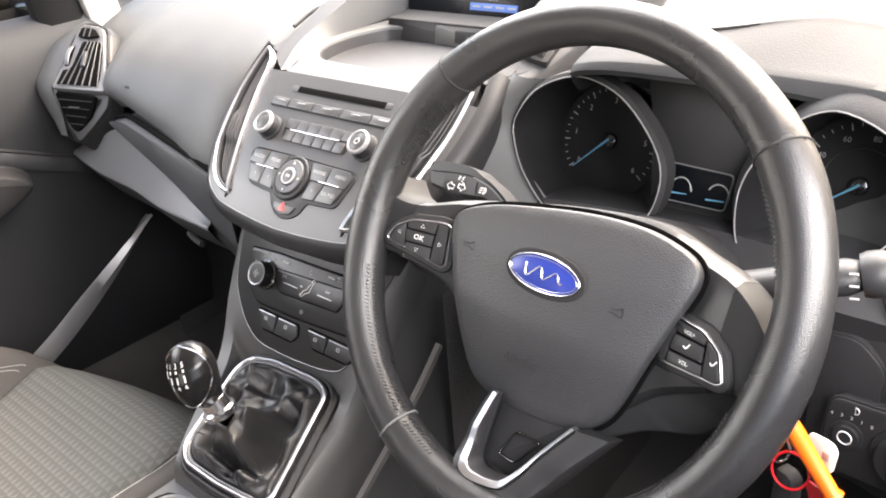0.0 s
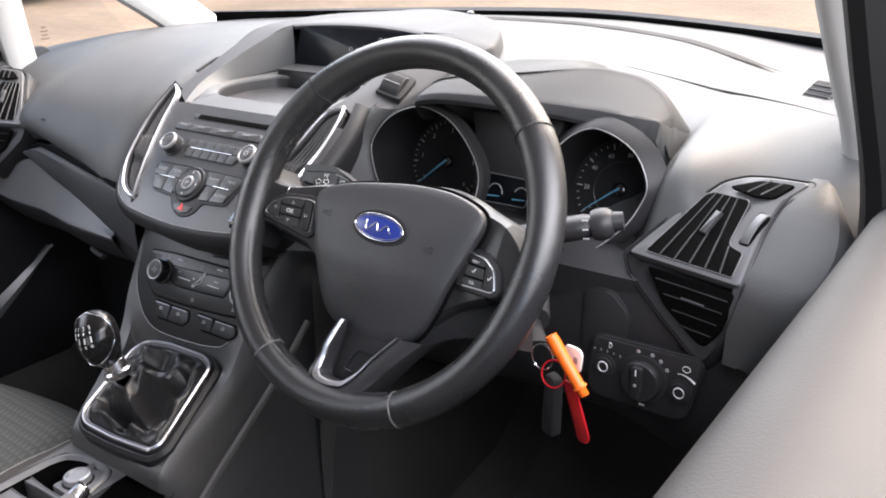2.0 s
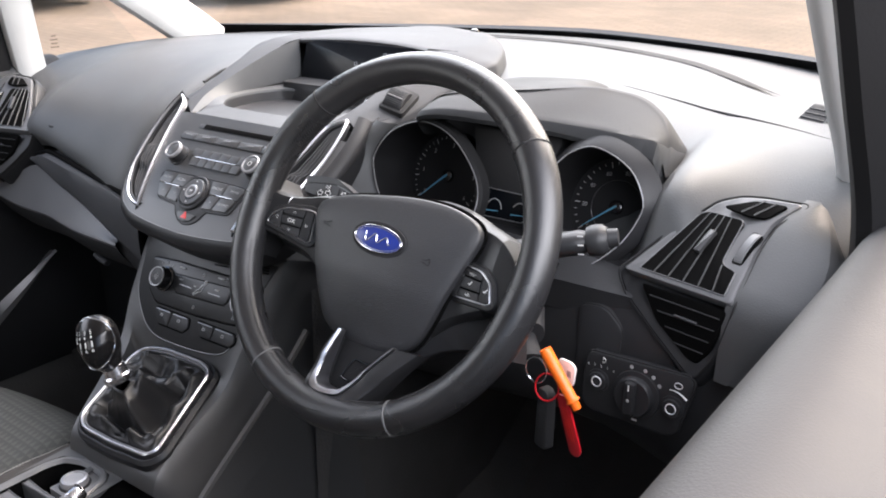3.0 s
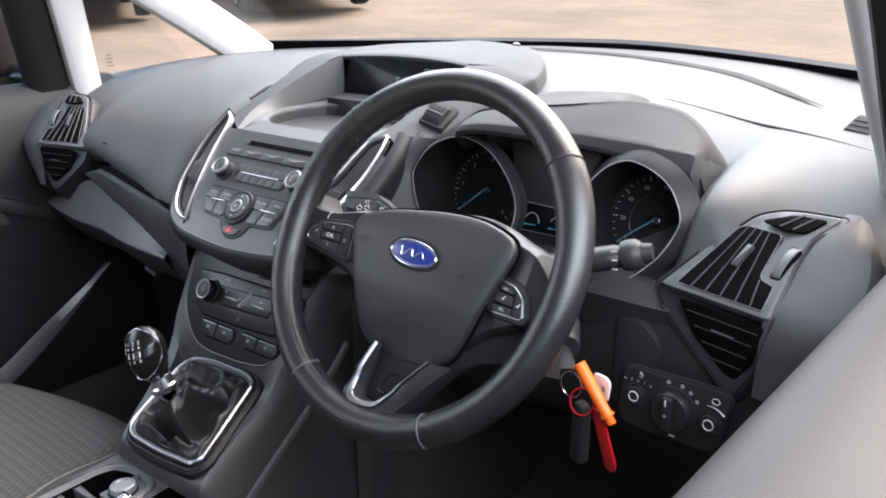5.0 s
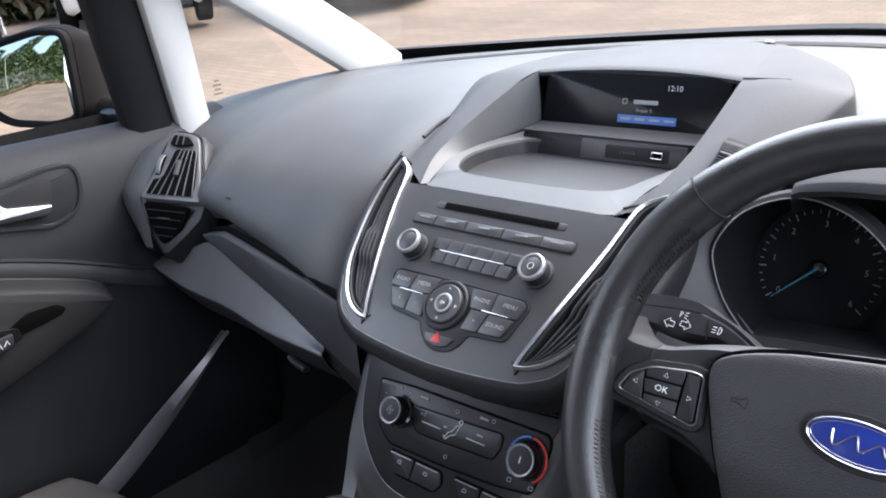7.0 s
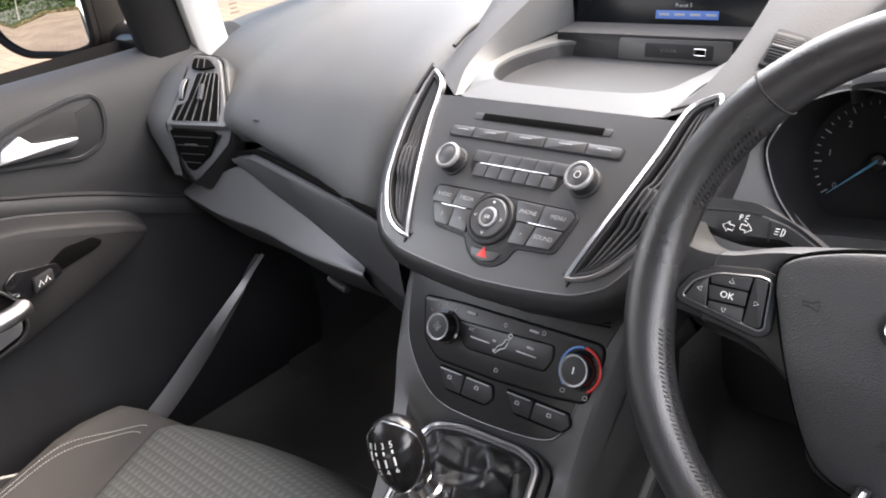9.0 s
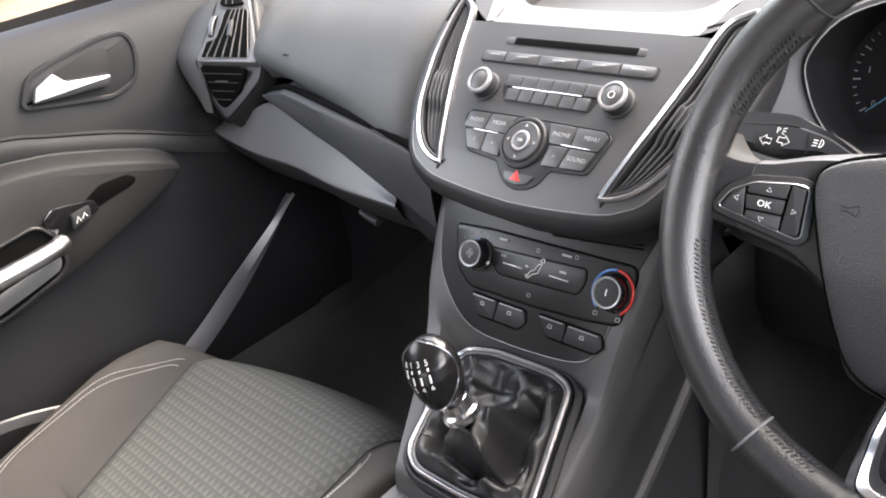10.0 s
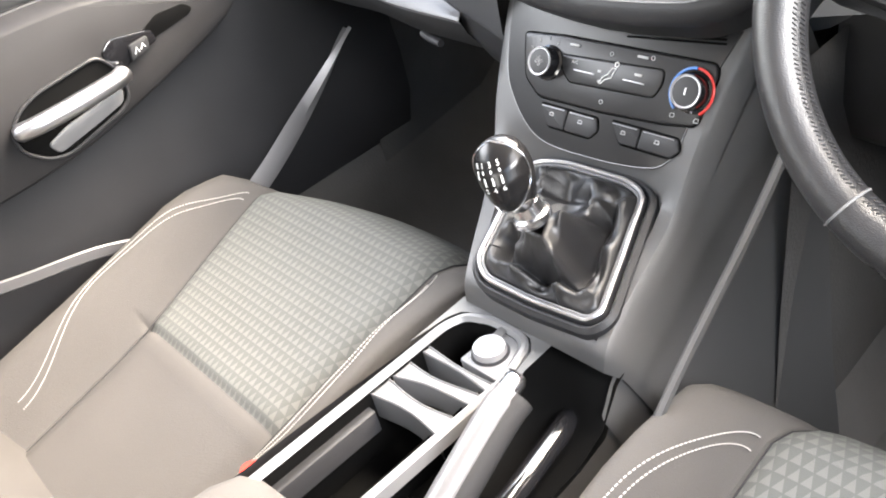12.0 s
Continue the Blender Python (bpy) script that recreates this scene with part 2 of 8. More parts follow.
CARPET = material("black_carpet", (0.085, 0.083, 0.081), 0.95, grain=0.9, size=260, spec=0.1)
ORANGE = material("orange_plastic_tag", (0.95, 0.16, 0.01), 0.4, mottle=0.05)
RED_TAG = material("red_plastic_tag", (0.55, 0.012, 0.02), 0.35, mottle=0.08)
WHITE_TAG = material("white_plastic_tag", (0.75, 0.75, 0.74), 0.4, mottle=0.05)
PAINT = material("white_car_paint", (0.72, 0.73, 0.74), 0.25, coat=0.8, mottle=0.03)
BUCKLE_RED = material("red_buckle_plastic", (0.6, 0.02, 0.01), 0.35, mottle=0.05)


def glass(name, rough=0.0, tint=(0.9, 0.93, 0.93), clear=0.955):
    """A thin pane: mostly clear, with a faint mirror that grows at a glance."""
    m = bpy.data.materials.new(name)
    m.use_nodes = True
    nt = m.node_tree
    out = nt.nodes["Material Output"]
    tr, gl, mix = nt.nodes.new("ShaderNodeBsdfTransparent"), nt.nodes.new("ShaderNodeBsdfGlossy"), nt.nodes.new("ShaderNodeMixShader")
    tr.inputs[0].default_value = (*tint, 1)
    gl.inputs["Roughness"].default_value = rough
    mix.inputs[0].default_value = 1.0 - clear
    nt.links.new(tr.outputs[0], mix.inputs[1])
    nt.links.new(gl.outputs[0], mix.inputs[2])
    nt.links.new(mix.outputs[0], out.inputs[0])
    return m


GLASS = glass("window_glass")
STAMP = glass("etched_glass_mark", 0.5, (0.62, 0.60, 0.56), 0.97)
MIRROR = material("mirror_glass", (0.62, 0.65, 0.66), 0.01, metal=1.0, mottle=0.0, wear=0.0)


def cloth(name, colour, dots):
    """Woven seat cloth; dots: the raised triangles of the insert."""
    m = material(name, colour, 0.85, grain=0.8, size=900, mottle=0.10, spec=0.25, patch=6)
    if dots:
        nt = m.node_tree
        b = nt.nodes["Principled BSDF"]
        co = nt.nodes.new("ShaderNodeTexCoord")
        mp = nt.nodes.new("ShaderNodeMapping")
        mp.inputs["Scale"].default_value = (94, 76, 0)
        nt.links.new(co.outputs["Object"], mp.inputs["Vector"])
        sep = nt.nodes.new("ShaderNodeSeparateXYZ")
        nt.links.new(mp.outputs["Vector"], sep.inputs[0])

        def op(kind, a, c=None):
            n = nt.nodes.new("ShaderNodeMath")
            n.operation = kind
            for k, s in enumerate((a, c)):
                if s is None:
                    continue
                if isinstance(s, (int, float)):
                    n.inputs[k].default_value = s
                else:
                    nt.links.new(s, n.inputs[k])
            return n.outputs[0]

        row = op("FLOOR", sep.outputs["Y"])
        fy = op("FRACT", sep.outputs["Y"])
        shifted = op("ADD", sep.outputs["X"], op("MULTIPLY", row, 0.5))
        fx = op("ABSOLUTE", op("SUBTRACT", op("FRACT", shifted), 0.5))
        inside = op("LESS_THAN", op("ADD", op("MULTIPLY", fx, 2.0), fy), 0.86)
        old = b.inputs["Base Color"].links[0].from_socket
        mixc = nt.nodes.new("ShaderNodeMix")
        mixc.data_type = "RGBA"
        nt.links.new(op("MULTIPLY", inside, 0.55), mixc.inputs["Factor"])
        nt.links.new(old, mixc.inputs["A"])
        mixc.inputs["B"].default_value = (colour[0] * 1.7, colour[1] * 1.7, colour[2] * 1.62, 1)
        nt.links.new(mixc.outputs["Result"], b.inputs["Base Color"])
    return m


CLOTH = cloth("charcoal_seat_cloth", (0.058, 0.0548, 0.052), False)
CLOTH_DOT = cloth("patterned_seat_cloth", (0.076, 0.078, 0.0745), True)


def ground_material():
    m = material("block_paving", (0.36, 0.27, 0.19), 0.9, mottle=0.25, patch=0.8, spec=0.2)
    nt = m.node_tree
    b = nt.nodes["Principled BSDF"]
    co = nt.nodes.new("ShaderNodeTexCoord")
    br = nt.nodes.new("ShaderNodeTexBrick")
    br.inputs["Scale"].default_value = 2.5
    br.inputs["Color1"].default_value = (0.255, 0.200, 0.150, 1)
    br.inputs["Color2"].default_value = (0.225, 0.178, 0.135, 1)
    br.inputs["Mortar"].default_value = (0.165, 0.133, 0.103, 1)
    br.inputs["Mortar Size"].default_value = 0.012
    nt.links.new(co.outputs["Object"], br.inputs["Vector"])
    old = b.inputs["Base Color"].links[0].from_node
    nt.links.new(br.outputs["Color"], old.inputs[0])
    return m


PAVING = ground_material()

# ---- ground and the car's shell ----
def ground_height(x, y):
    d = math.hypot(x, y)
    a = math.atan2(y, x)
    rise = max(0.0, math.cos(a - radians(140)))
    return 0.052 * rise * max(0.0, min(d, 60.0) - 1.5)


def build_ground():
    radii = [0.0, 1.5, 3, 5, 8, 12, 18, 26, 38, 60, 120, 400, 1500]
    rows = []
    for r in radii:
        rows.append([(r * math.cos(2 * math.pi * j / 72), r * math.sin(2 * math.pi * j / 72), ground_height(r * math.cos(2 * math.pi * j / 72), r * math.sin(2 * math.pi * j / 72))) for j in range(72)])
    ob = part("ground", grid(rows, close_u=True), PAVING)
    tagged(ob, "sand-coloured block paving of a car park", "ground", kind="structure")


build_ground()


def mirror_x(data):
    return [Vector((-v[0], v[1], v[2])) for v in data[0]], data[1]


def screen_base(x):
    """Where the windscreen meets the dash."""
    return 1.12 - 0.55 * abs(x) ** 1.5


def build_windscreen():
    ws = thing("window_1", (0, 1.1, 1.06), "clear sloping windscreen with a black border at its base", "windscreen", kind="structure")
    rows, low, high = [], [], []
    for i in range(33):
        x = lerp(-0.78, 0.78, i / 32)
        y0 = screen_base(x)
        rows.append([(x * lerp(1.0, 0.82, s), y0 - 0.98 * s + 0.10 * s * (1 - s), 1.06 + 0.53 * s + 0.10 * s * (1 - s)) for s in (k / 10 for k in range(11))])
        low.append([(x, y0 - 0.012, 1.078), (x, y0 + 0.005, 1.0835), (x, y0 + 0.05, 1.062), (x, y0 + 0.05, 1.04), (x, y0 - 0.012, 1.05)])
    pane = part("pane", grid(rows), GLASS, ws)
    pane.visible_shadow = False
    part("black_border", grid(low, close_u=True, cap=True), PAD_DARK, ws)
    def on_glass(i, s, off=0.004):
        x = lerp(-0.78, 0.78, i / 32)
        return (x * lerp(1.0, 0.82, s), screen_base(x) - 0.98 * s + 0.10 * s * (1 - s) - off * 0.5, 1.06 + 0.53 * s + 0.10 * s * (1 - s) - off)

    band = [[on_glass(i, s) for s in (0.0, 0.018, 0.036 + 0.012 * abs(i / 16 - 1))] for i in range(33)]
    part("printed_band", grid(band), RUBBER, ws, "black printed band at the foot of the glass")
    for a, b in ((0, 0.75), (32, 31.25)):
        part("printed_edge", grid([[on_glass(lerp(a, b, q), k / 12) for q in (0.0, 0.5, 1.0)] for k in range(13)]), RUBBER, ws)
    # bonnet edge and wiper cowl beyond the glass
    cowl = []
    for i in range(25):
        x = lerp(-0.85, 0.85, i / 24)
        y0 = screen_base(min(abs(x), 0.8))
        cowl.append([(x, y0 + 0.05, 1.03), (x, y0 + 0.13, 1.01), (x, y0 + 0.20, 1.0)])
    part("wiper_cowl", grid(cowl), DARK, ws)
    bon = []
    for i in range(25):
        x = lerp(-0.88, 0.88, i / 24)
        y0 = screen_base(min(abs(x), 0.8))
        bon.append([(x, y0 + 0.20, 1.0), (x, y0 + 0.35, 0.965), (x, y0 + 0.6, 0.89), (x, 1.95, 0.78 - 0.1 * x * x), (x, 2.05, 0.55)])
    part("bonnet", grid(bon), PAINT, ws)


build_windscreen()


def build_roof():
    rows = []
    for i in range(17):
        x = lerp(-0.66, 0.66, i / 16)
        rows.append([(x, y, 1.60 - 0.12 * abs(x) ** 2.5 - 0.05 * smooth(-1.2, -2.6, y) - 0.02 * smooth(-0.3, 0.2, y)) for y in (0.17, 0.0, -0.3, -0.8, -1.4, -2.0, -2.5)])
    inner = grid(rows)
    outer = grid([[Vector(p) + Vector((0, 0, 0.05)) for p in r] for r in rows])
    ob = part("ceiling", join(inner, outer), PILLAR)
    tagged(ob, "pale grey fabric roof lining of the car", "ceiling", kind="structure")


build_roof()


def build_floor():
    rows = []
    for y, z in ((1.0, 0.62), (0.75, 0.42), (0.55, 0.30), (0.3, 0.27), (-0.6, 0.27), (-1.6, 0.32), (-2.6, 0.5)):
        rows.append([(x, y, z + h) for x, h in ((-0.80, 0.25), (-0.70, 0.06), (-0.6, 0.0), (-0.2, 0.0), (-0.12, 0.10), (0.12, 0.10), (0.2, 0.0), (0.6, 0.0), (0.70, 0.06), (0.80, 0.25))])
    ob = part("floor", grid(rows), CARPET)
    tagged(ob, "black carpeted footwell floor", "floor", kind="structure")
    fire = grid([[(x, 1.0, 0.62), (x, 1.05, 1.03)] for x in (-0.82, 0.82)])
    tagged(part("wall_front", fire, CARPET), "dark bulkhead behind the footwells", "bulkhead", kind="structure")
    back = grid([[(x * 0.98, -2.6, 0.4), (x, -2.65, 0.95), (x * 0.95, -2.62, 1.0)] for x in (-0.8, 0.8)])
    tagged(part("wall_back", back, CARPET), "dark tailgate trim below the rear window", "tailgate", kind="structure")


build_floor()


def pillar_bar(path, widths):
    """A trim bar along a path; each width: (inner face, across)."""
    p = [Vector(q) for q in path]
    rows = []
    for i, q in enumerate(p):
        d = (p[min(i + 1, len(p) - 1)] - p[max(i - 1, 0)]).normalized()
        side = Vector((1, 0, 0)).cross(d).normalized()
        w, t = widths[i]
        x = Vector((1, 0, 0))
        ring = [(-1, 0), (-0.92, 0.55), (-0.6, 0.9), (0.6, 0.9), (0.92, 0.55), (1, 0), (0.8, -1), (-0.8, -1)]
        rows.append([q + side * (a * w / 2) + x * (b * t) for a, b in ring])
    return grid(rows, close_u=True, cap=True)


def side_trims(sign):
    flip = (lambda d: d) if sign < 0 else mirror_x
    side = "passenger" if sign < 0 else "driver"
    # the slanting screen pillar
    path = spline([(-0.705, 0.70, 1.045), (-0.70, 0.62, 1.10), (-0.685, 0.48, 1.185), (-0.665, 0.30, 1.29), (-0.63, 0.08, 1.42), (-0.59, -0.14, 1.53), (-0.56, -0.3, 1.58)], 4)
    w = [(lerp(0.095, 0.075, i / (len(path) - 1)), 0.028) for i in range(len(path))]
    tagged(part("trim", flip(pillar_bar(path, w)), PILLAR), "pale grey plastic screen pillar trim", "pillar trim", "screen pillars", "structure")
    # the upright pillar behind the quarter window
    path = spline([(-0.752, 0.305, 0.99), (-0.745, 0.292, 1.06), (-0.725, 0.272, 1.16), (-0.70, 0.245, 1.28), (-0.665, 0.21, 1.39), (-0.64, 0.18, 1.45)] if sign < 0 else [(-0.722, 0.345, 0.99), (-0.710, 0.345, 1.06), (-0.692, 0.340, 1.12), (-0.668, 0.325, 1.21), (-0.63, 0.29, 1.36), (-0.61, 0.25, 1.45)], 4)
    w = [((lerp(0.058, 0.075, i / (len(path) - 1)) if sign < 0 else 0.045), 0.02) for i in range(len(path))]
    tagged(part("trim", flip(pillar_bar(path, w)), PILLAR), "pale grey plastic upright pillar trim beside the quarter window", "pillar trim", "upright pillars", "structure")
    # black seal and door window frame
    path = spline([(-0.765, 0.235, 0.97), (-0.76, 0.225, 1.06), (-0.742, 0.205, 1.16), (-0.715, 0.17, 1.30), (-0.68, 0.10, 1.42), (-0.655, -0.1, 1.50), (-0.645, -0.5, 1.53), (-0.65, -1.0, 1.52)], 5)
    w = [(0.085 if sign < 0 else 0.115, 0.024) for _ in path]
    tagged(part("trim", flip(pillar_bar(path, w)), RUBBER), "black rubber door seal and window frame", "door seal", "door seals", "structure")
    # quarter window
    q = [(-0.752, 0.56, 1.04), (-0.745, 0.32, 1.04), (-0.70, 0.28, 1.26), (-0.69, 0.36, 1.245)]
    pane = part("window_2" if sign < 0 else "window_3", flip((q, [(0, 1, 2, 3)])), GLASS)
    pane.visible_shadow = False
    if sign < 0:
        for k, w in enumerate((0.010, 0.016, 0.013, 0.018)):
            part("glass_stamp", ([(-0.741, 0.350 - w / 2, 1.094 - 0.007 * k), (-0.741, 0.350 + w / 2, 1.094 - 0.007 * k), (-0.741, 0.350 + w / 2, 1.091 - 0.007 * k), (-0.741, 0.350 - w / 2, 1.091 - 0.007 * k)], [(0, 1, 2, 3)]), STAMP, pane)
    tagged(pane, "small triangular quarter window of clear glass", "quarter window", "quarter windows", "structure")
    # centre and rear pillars close the side
    for y, wd in ((-1.02, 0.12), (-2.2, 0.35)):
        path = [(-0.74, y, 0.6), (-0.75, y, 1.05), (-0.70, y + 0.03, 1.3), (-0.64, y + 0.05, 1.54)]
        tagged(part("trim", flip(pillar_bar(path, [(wd, 0.03)] * 4)), PILLAR), "pale grey plastic pillar trim", "pillar trim", "rear pillars", "structure")
    # outer sill and rear side wall
    rows = [[(-0.80, y, 0.25), (-0.82, y, 0.6), (-0.80, y, 1.0), (-0.75, y, 1.04)] for y in (-0.98, -1.6, -2.6)]
    tagged(part("wall_rear_side", flip(grid(rows)), HARD), "dark rear door trim", "door trim", "rear side walls", "structure")


side_trims(-1)
side_trims(1)


# ---- doors ----
def driver_side(data):
    """The driver's door stands a little further out than a plain mirror image."""
    return [Vector((0.018 - v[0], v[1], v[2])) for v in data[0]], data[1]


def sill_strip(flip):
    # light edge of the sill between door and footwell
    strip = spline([(-0.700, 0.26, 0.69), (-0.700, 0.20, 0.655), (-0.698, 0.10, 0.60), (-0.694, 0.0, 0.545), (-0.69, -0.15, 0.485), (-0.69, -0.5, 0.44), (-0.69, -0.95, 0.44)], 6)
    rows = []
    for i, p in enumerate(strip):
        w = 0.004 + 0.020 * smooth(0, 14, i)
        rows.append([Vector(p) + Vector((0, 0, 0)), Vector(p) + Vector((0.006, 0.25 * w, -0.8 * w)), Vector(p) + Vector((0.0, 0.45 * w, -1.6 * w)), Vector(p) + Vector((-0.02, 0.4 * w, -1.5 * w))])
    ob = part("trim", flip(grid(rows)), SILVER)
    tagged(ob, "satin grey sill trim strip beside the footwell", "sill trim", "sill trims", "structure")


def build_door(sign):
    flip = (lambda d: d) if sign < 0 else driver_side
    num = "door_1" if sign < 0 else "door_2"
    d = thing(num, (sign * 0.76, -0.3, 0.40), "closed front car door with black and grey plastic inner trim and a lowered window" if sign > 0 else "closed front car door with black plastic inner trim and padded armrest", "car door", "front doors", "structure")
    prof = [(-0.860, 1.030), (-0.800, 1.052), (-0.765, 1.053), (-0.742, 1.040), (-0.728, 1.010), (-0.722, 0.965), (-0.722, 0.915), (-0.727, 0.885)]
    rows = []
    ys = [0.36, 0.30, 0.22, 0.14, 0.08, 0.02, -0.05, -0.12, -0.2, -0.3, -0.45, -0.6, -0.8, -0.98]
    for y in ys:
        lift = 0.012 * smooth(0.3, -0.6, y)
        rows.append([(x, y, z + lift) for x, z in spline(prof, 3)])
    part("upper_panel", flip(grid(rows)), DOOR_TOP, d)
    # armrest pod: a long lozenge with a pull cup and a grip slot
    s = 1 if sign < 0 else -1
    ap = Frame((-0.703, 0.0, 0.80), (0, 1, 0), (0, 0, 1))
    pod = spline([(-0.95, -0.105), (-0.60, -0.106), (-0.36, -0.103), (-0.27, -0.098), (-0.19, -0.086), (-0.08, -0.057), (0.006, -0.030), (0.060, -0.008), (0.084, 0.010), (0.084, 0.032), (0.050, 0.057), (-0.050, 0.094), (-0.114, 0.110), (-0.20, 0.118), (-0.50, 0.118), (-0.95, 0.110)], 5)
    rows = [[ap(u, v, -0.03) for u, v in pod]]
    for k in range(7):
        t = k / 6
        q = inset(pod, 0.0185 * t)
        rows.append([ap(u, v, -0.030 + 0.058 * math.sin(t * math.pi / 2)) for u, v in q])
    pv, pf = grid(rows, close_u=True)
    pf.append(tuple((len(rows) - 1) * len(pod) + j for j in range(len(pod))))
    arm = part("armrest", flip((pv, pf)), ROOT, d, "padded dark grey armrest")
    part("piping", flip(tube([ap(u, v, -0.012) for u, v in inset(pod, 0.004) if u > -0.9], 0.0022, 6)), HARD, arm)
    cup = rounded([(-0.290, -0.012), (-0.268, 0.010), (-0.240, 0.021), (-0.150, 0.031), (-0.130, 0.004), (-0.130, -0.034), (-0.145, -0.048), (-0.178, -0.056), (-0.235, -0.070), (-0.262, -0.064), (-0.288, -0.040)], 0.012, 4)
    # flat plate in near-black: the cup's shade is colour, not depth
    part("pull_cup_shade", flip(plate(ap, cup, 0.0, 0.0286, 0.0004)), BLACK, arm)
    part("cup_rim", flip(hoop(ap, inset(cup, -0.003), 0.0045, 0.02, 0.0325, 0.0015)), HARD, arm)
    lowcup = rounded([(-0.248, -0.064), (-0.180, -0.050), (-0.140, -0.040), (-0.134, -0.020), (-0.225, -0.034), (-0.258, -0.046)], 0.008, 4)
    part("cup_floor", flip(plate(ap, lowcup, 0.02, 0.0320, 0.003)), FASCIA, arm)
    bar = spline([(-0.664, -0.126, 0.799), (-0.652, -0.146, 0.799), (-0.646, -0.20, 0.797), (-0.650, -0.255, 0.793), (-0.664, -0.288, 0.789)], 6)
    part("pull_handle", flip(tube(bar, [0.011] + [0.0135] * (len(bar) - 2) + [0.009], 12, flat=0.9)), BRUSHED, d, "brushed silver pull handle")
    slot = rounded([(0.004, 0.036), (-0.008, 0.046), (-0.050, 0.048), (-0.080, 0.034), (-0.070, 0.019), (-0.004, 0.029)], 0.005, 3)
    # likewise a flat plate, the slot's inner shade put into its colour
    part("grip_slot_shade", flip(plate(ap, slot, 0.01, 0.0292, 0.0004)), BLACK, arm)
    swp = rounded([(-0.066, 0.034), (-0.124, 0.045), (-0.142, 0.032), (-0.130, -0.006), (-0.114, 0.003), (-0.062, 0.017)], 0.006, 3)
    part("switch_plate", flip(plate(ap, swp, 0.01, 0.0320, 0.002)), GLOSS, arm)
    part("window_switch", flip(plate(ap, rounded([(-0.108, 0.006), (-0.078, 0.014), (-0.076, 0.030), (-0.104, 0.027)], 0.003, 3), 0.030, 0.0375, 0.002)), BUTTON, arm)
    for k in (0, 1):
        part("switch_mark", flip(tube([ap(-0.101 + 0.010 * k, 0.014 + 0.003 * k, 0.0378), ap(-0.096 + 0.010 * k, 0.022 + 0.002 * k, 0.0378), ap(-0.094 + 0.010 * k, 0.015 + 0.003 * k, 0.0378)], 0.0008, 5)), WHITE_INK, arm)
    # lower panel
    rows = []
    for y in (0.36, 0.2, 0.0, -0.3, -0.98):
        rows.append([(-0.727, y, 0.89), (-0.733, y, 0.80), (-0.730, y, 0.70), (-0.715, y, 0.60), (-0.715, y, 0.52), (-0.74, y, 0.44), (-0.80, y, 0.42)])
    part("lower_panel", flip(grid(rows)), HARD, d)
    # crease line under the handle
    line = spline([(-0.7235, 0.24, 0.800), (-0.7225, 0.13, 0.845), (-0.7225, 0.03, 0.888), (-0.7225, -0.07, 0.922), (-0.7225, -0.16, 0.945), (-0.722, -0.4, 0.965)], 6)
    part("trim_line", flip(tube(line, 0.0035, 6)), DARK, d)
    part("trim_band", flip(grid([[p, (p[0] + 0.004, p[1], p[2] - 0.008), (p[0] + 0.006, p[1], p[2] - 0.018), (p[0] + 0.002, p[1], p[2] - 0.030)] for p in line])), DOOR_TOP, d)
    # outer skin
    rows = [[(-0.885, y, 1.03), (-0.905, y, 0.95), (-0.915, y, 0.7), (-0.88, y, 0.35), (-0.8, y, 0.30)] for y in (0.36, 0.0, -0.5, -0.98)]
    part("outer_skin", flip(grid(rows)), PAINT, d, "white painted outer door skin")
    rows = [[(-0.855, y, 1.035), (-0.862, y, 1.06), (-0.875, y, 1.055), (-0.887, y, 1.028)] for y in (0.36, 0.0, -0.5, -0.98)]
    part("waist_seal", flip(grid(rows)), RUBBER, d)
    # release lever in its recess
    f = Frame((-0.7195, 0.0, 0.985), (0, 1, 0), (0.0, 0.05, 1)) if sign < 0 else Frame((0.7375, 0.0, 0.985), (0, -1, 0), (0, 0.05, 1))
    s = 1 if sign < 0 else -1
    out = rounded([(s * u, v) for u, v in ((-0.094, -0.012), (-0.076, 0.020), (-0.045, 0.031), (0.040, 0.043), (0.076, 0.041), (0.086, 0.022), (0.083, -0.010), (0.070, -0.034), (0.032, -0.045), (-0.088, -0.020))], 0.012, 4)
    if sign > 0:
        lev = rounded([(s * u, v) for u, v in ((-0.05, -0.012), (-0.045, 0.004), (0.03, 0.006), (0.032, -0.006))], 0.004, 3)
        part("release_lever", plate(f, lev, 0.001, 0.004, 0.0015), GRIP, d, "satin silver door release lever")
        return sill_strip(flip)
    part("handle_surround", hoop(f, out, 0.006, -0.004, 0.0035), HARD, d)
    part("handle_field", plate(f, inset(out, 0.005), -0.004, 0.001), HARD, d)
    rec = rounded([(s * u, v) for u, v in ((-0.045, 0.016), (0.022, 0.028), (0.043, 0.027), (0.040, -0.004), (0.030, -0.012), (-0.040, -0.004))], 0.006, 3)
    part("handle_recess", plate(f, rec, 0.0, 0.0016), DARK, d)
    lev = rounded([(s * u, v) for u, v in ((-0.080, -0.013), (-0.070, 0.006), (-0.043, 0.018), (-0.029, 0.002), (0.034, -0.009), (0.031, -0.018), (0.022, -0.023))], 0.004, 3)
    part("release_lever", plate(f, lev, 0.002, 0.012, 0.003), BRUSHED, d, "satin silver door release lever")
    sill_strip(flip)


build_door(-1)
build_door(1)


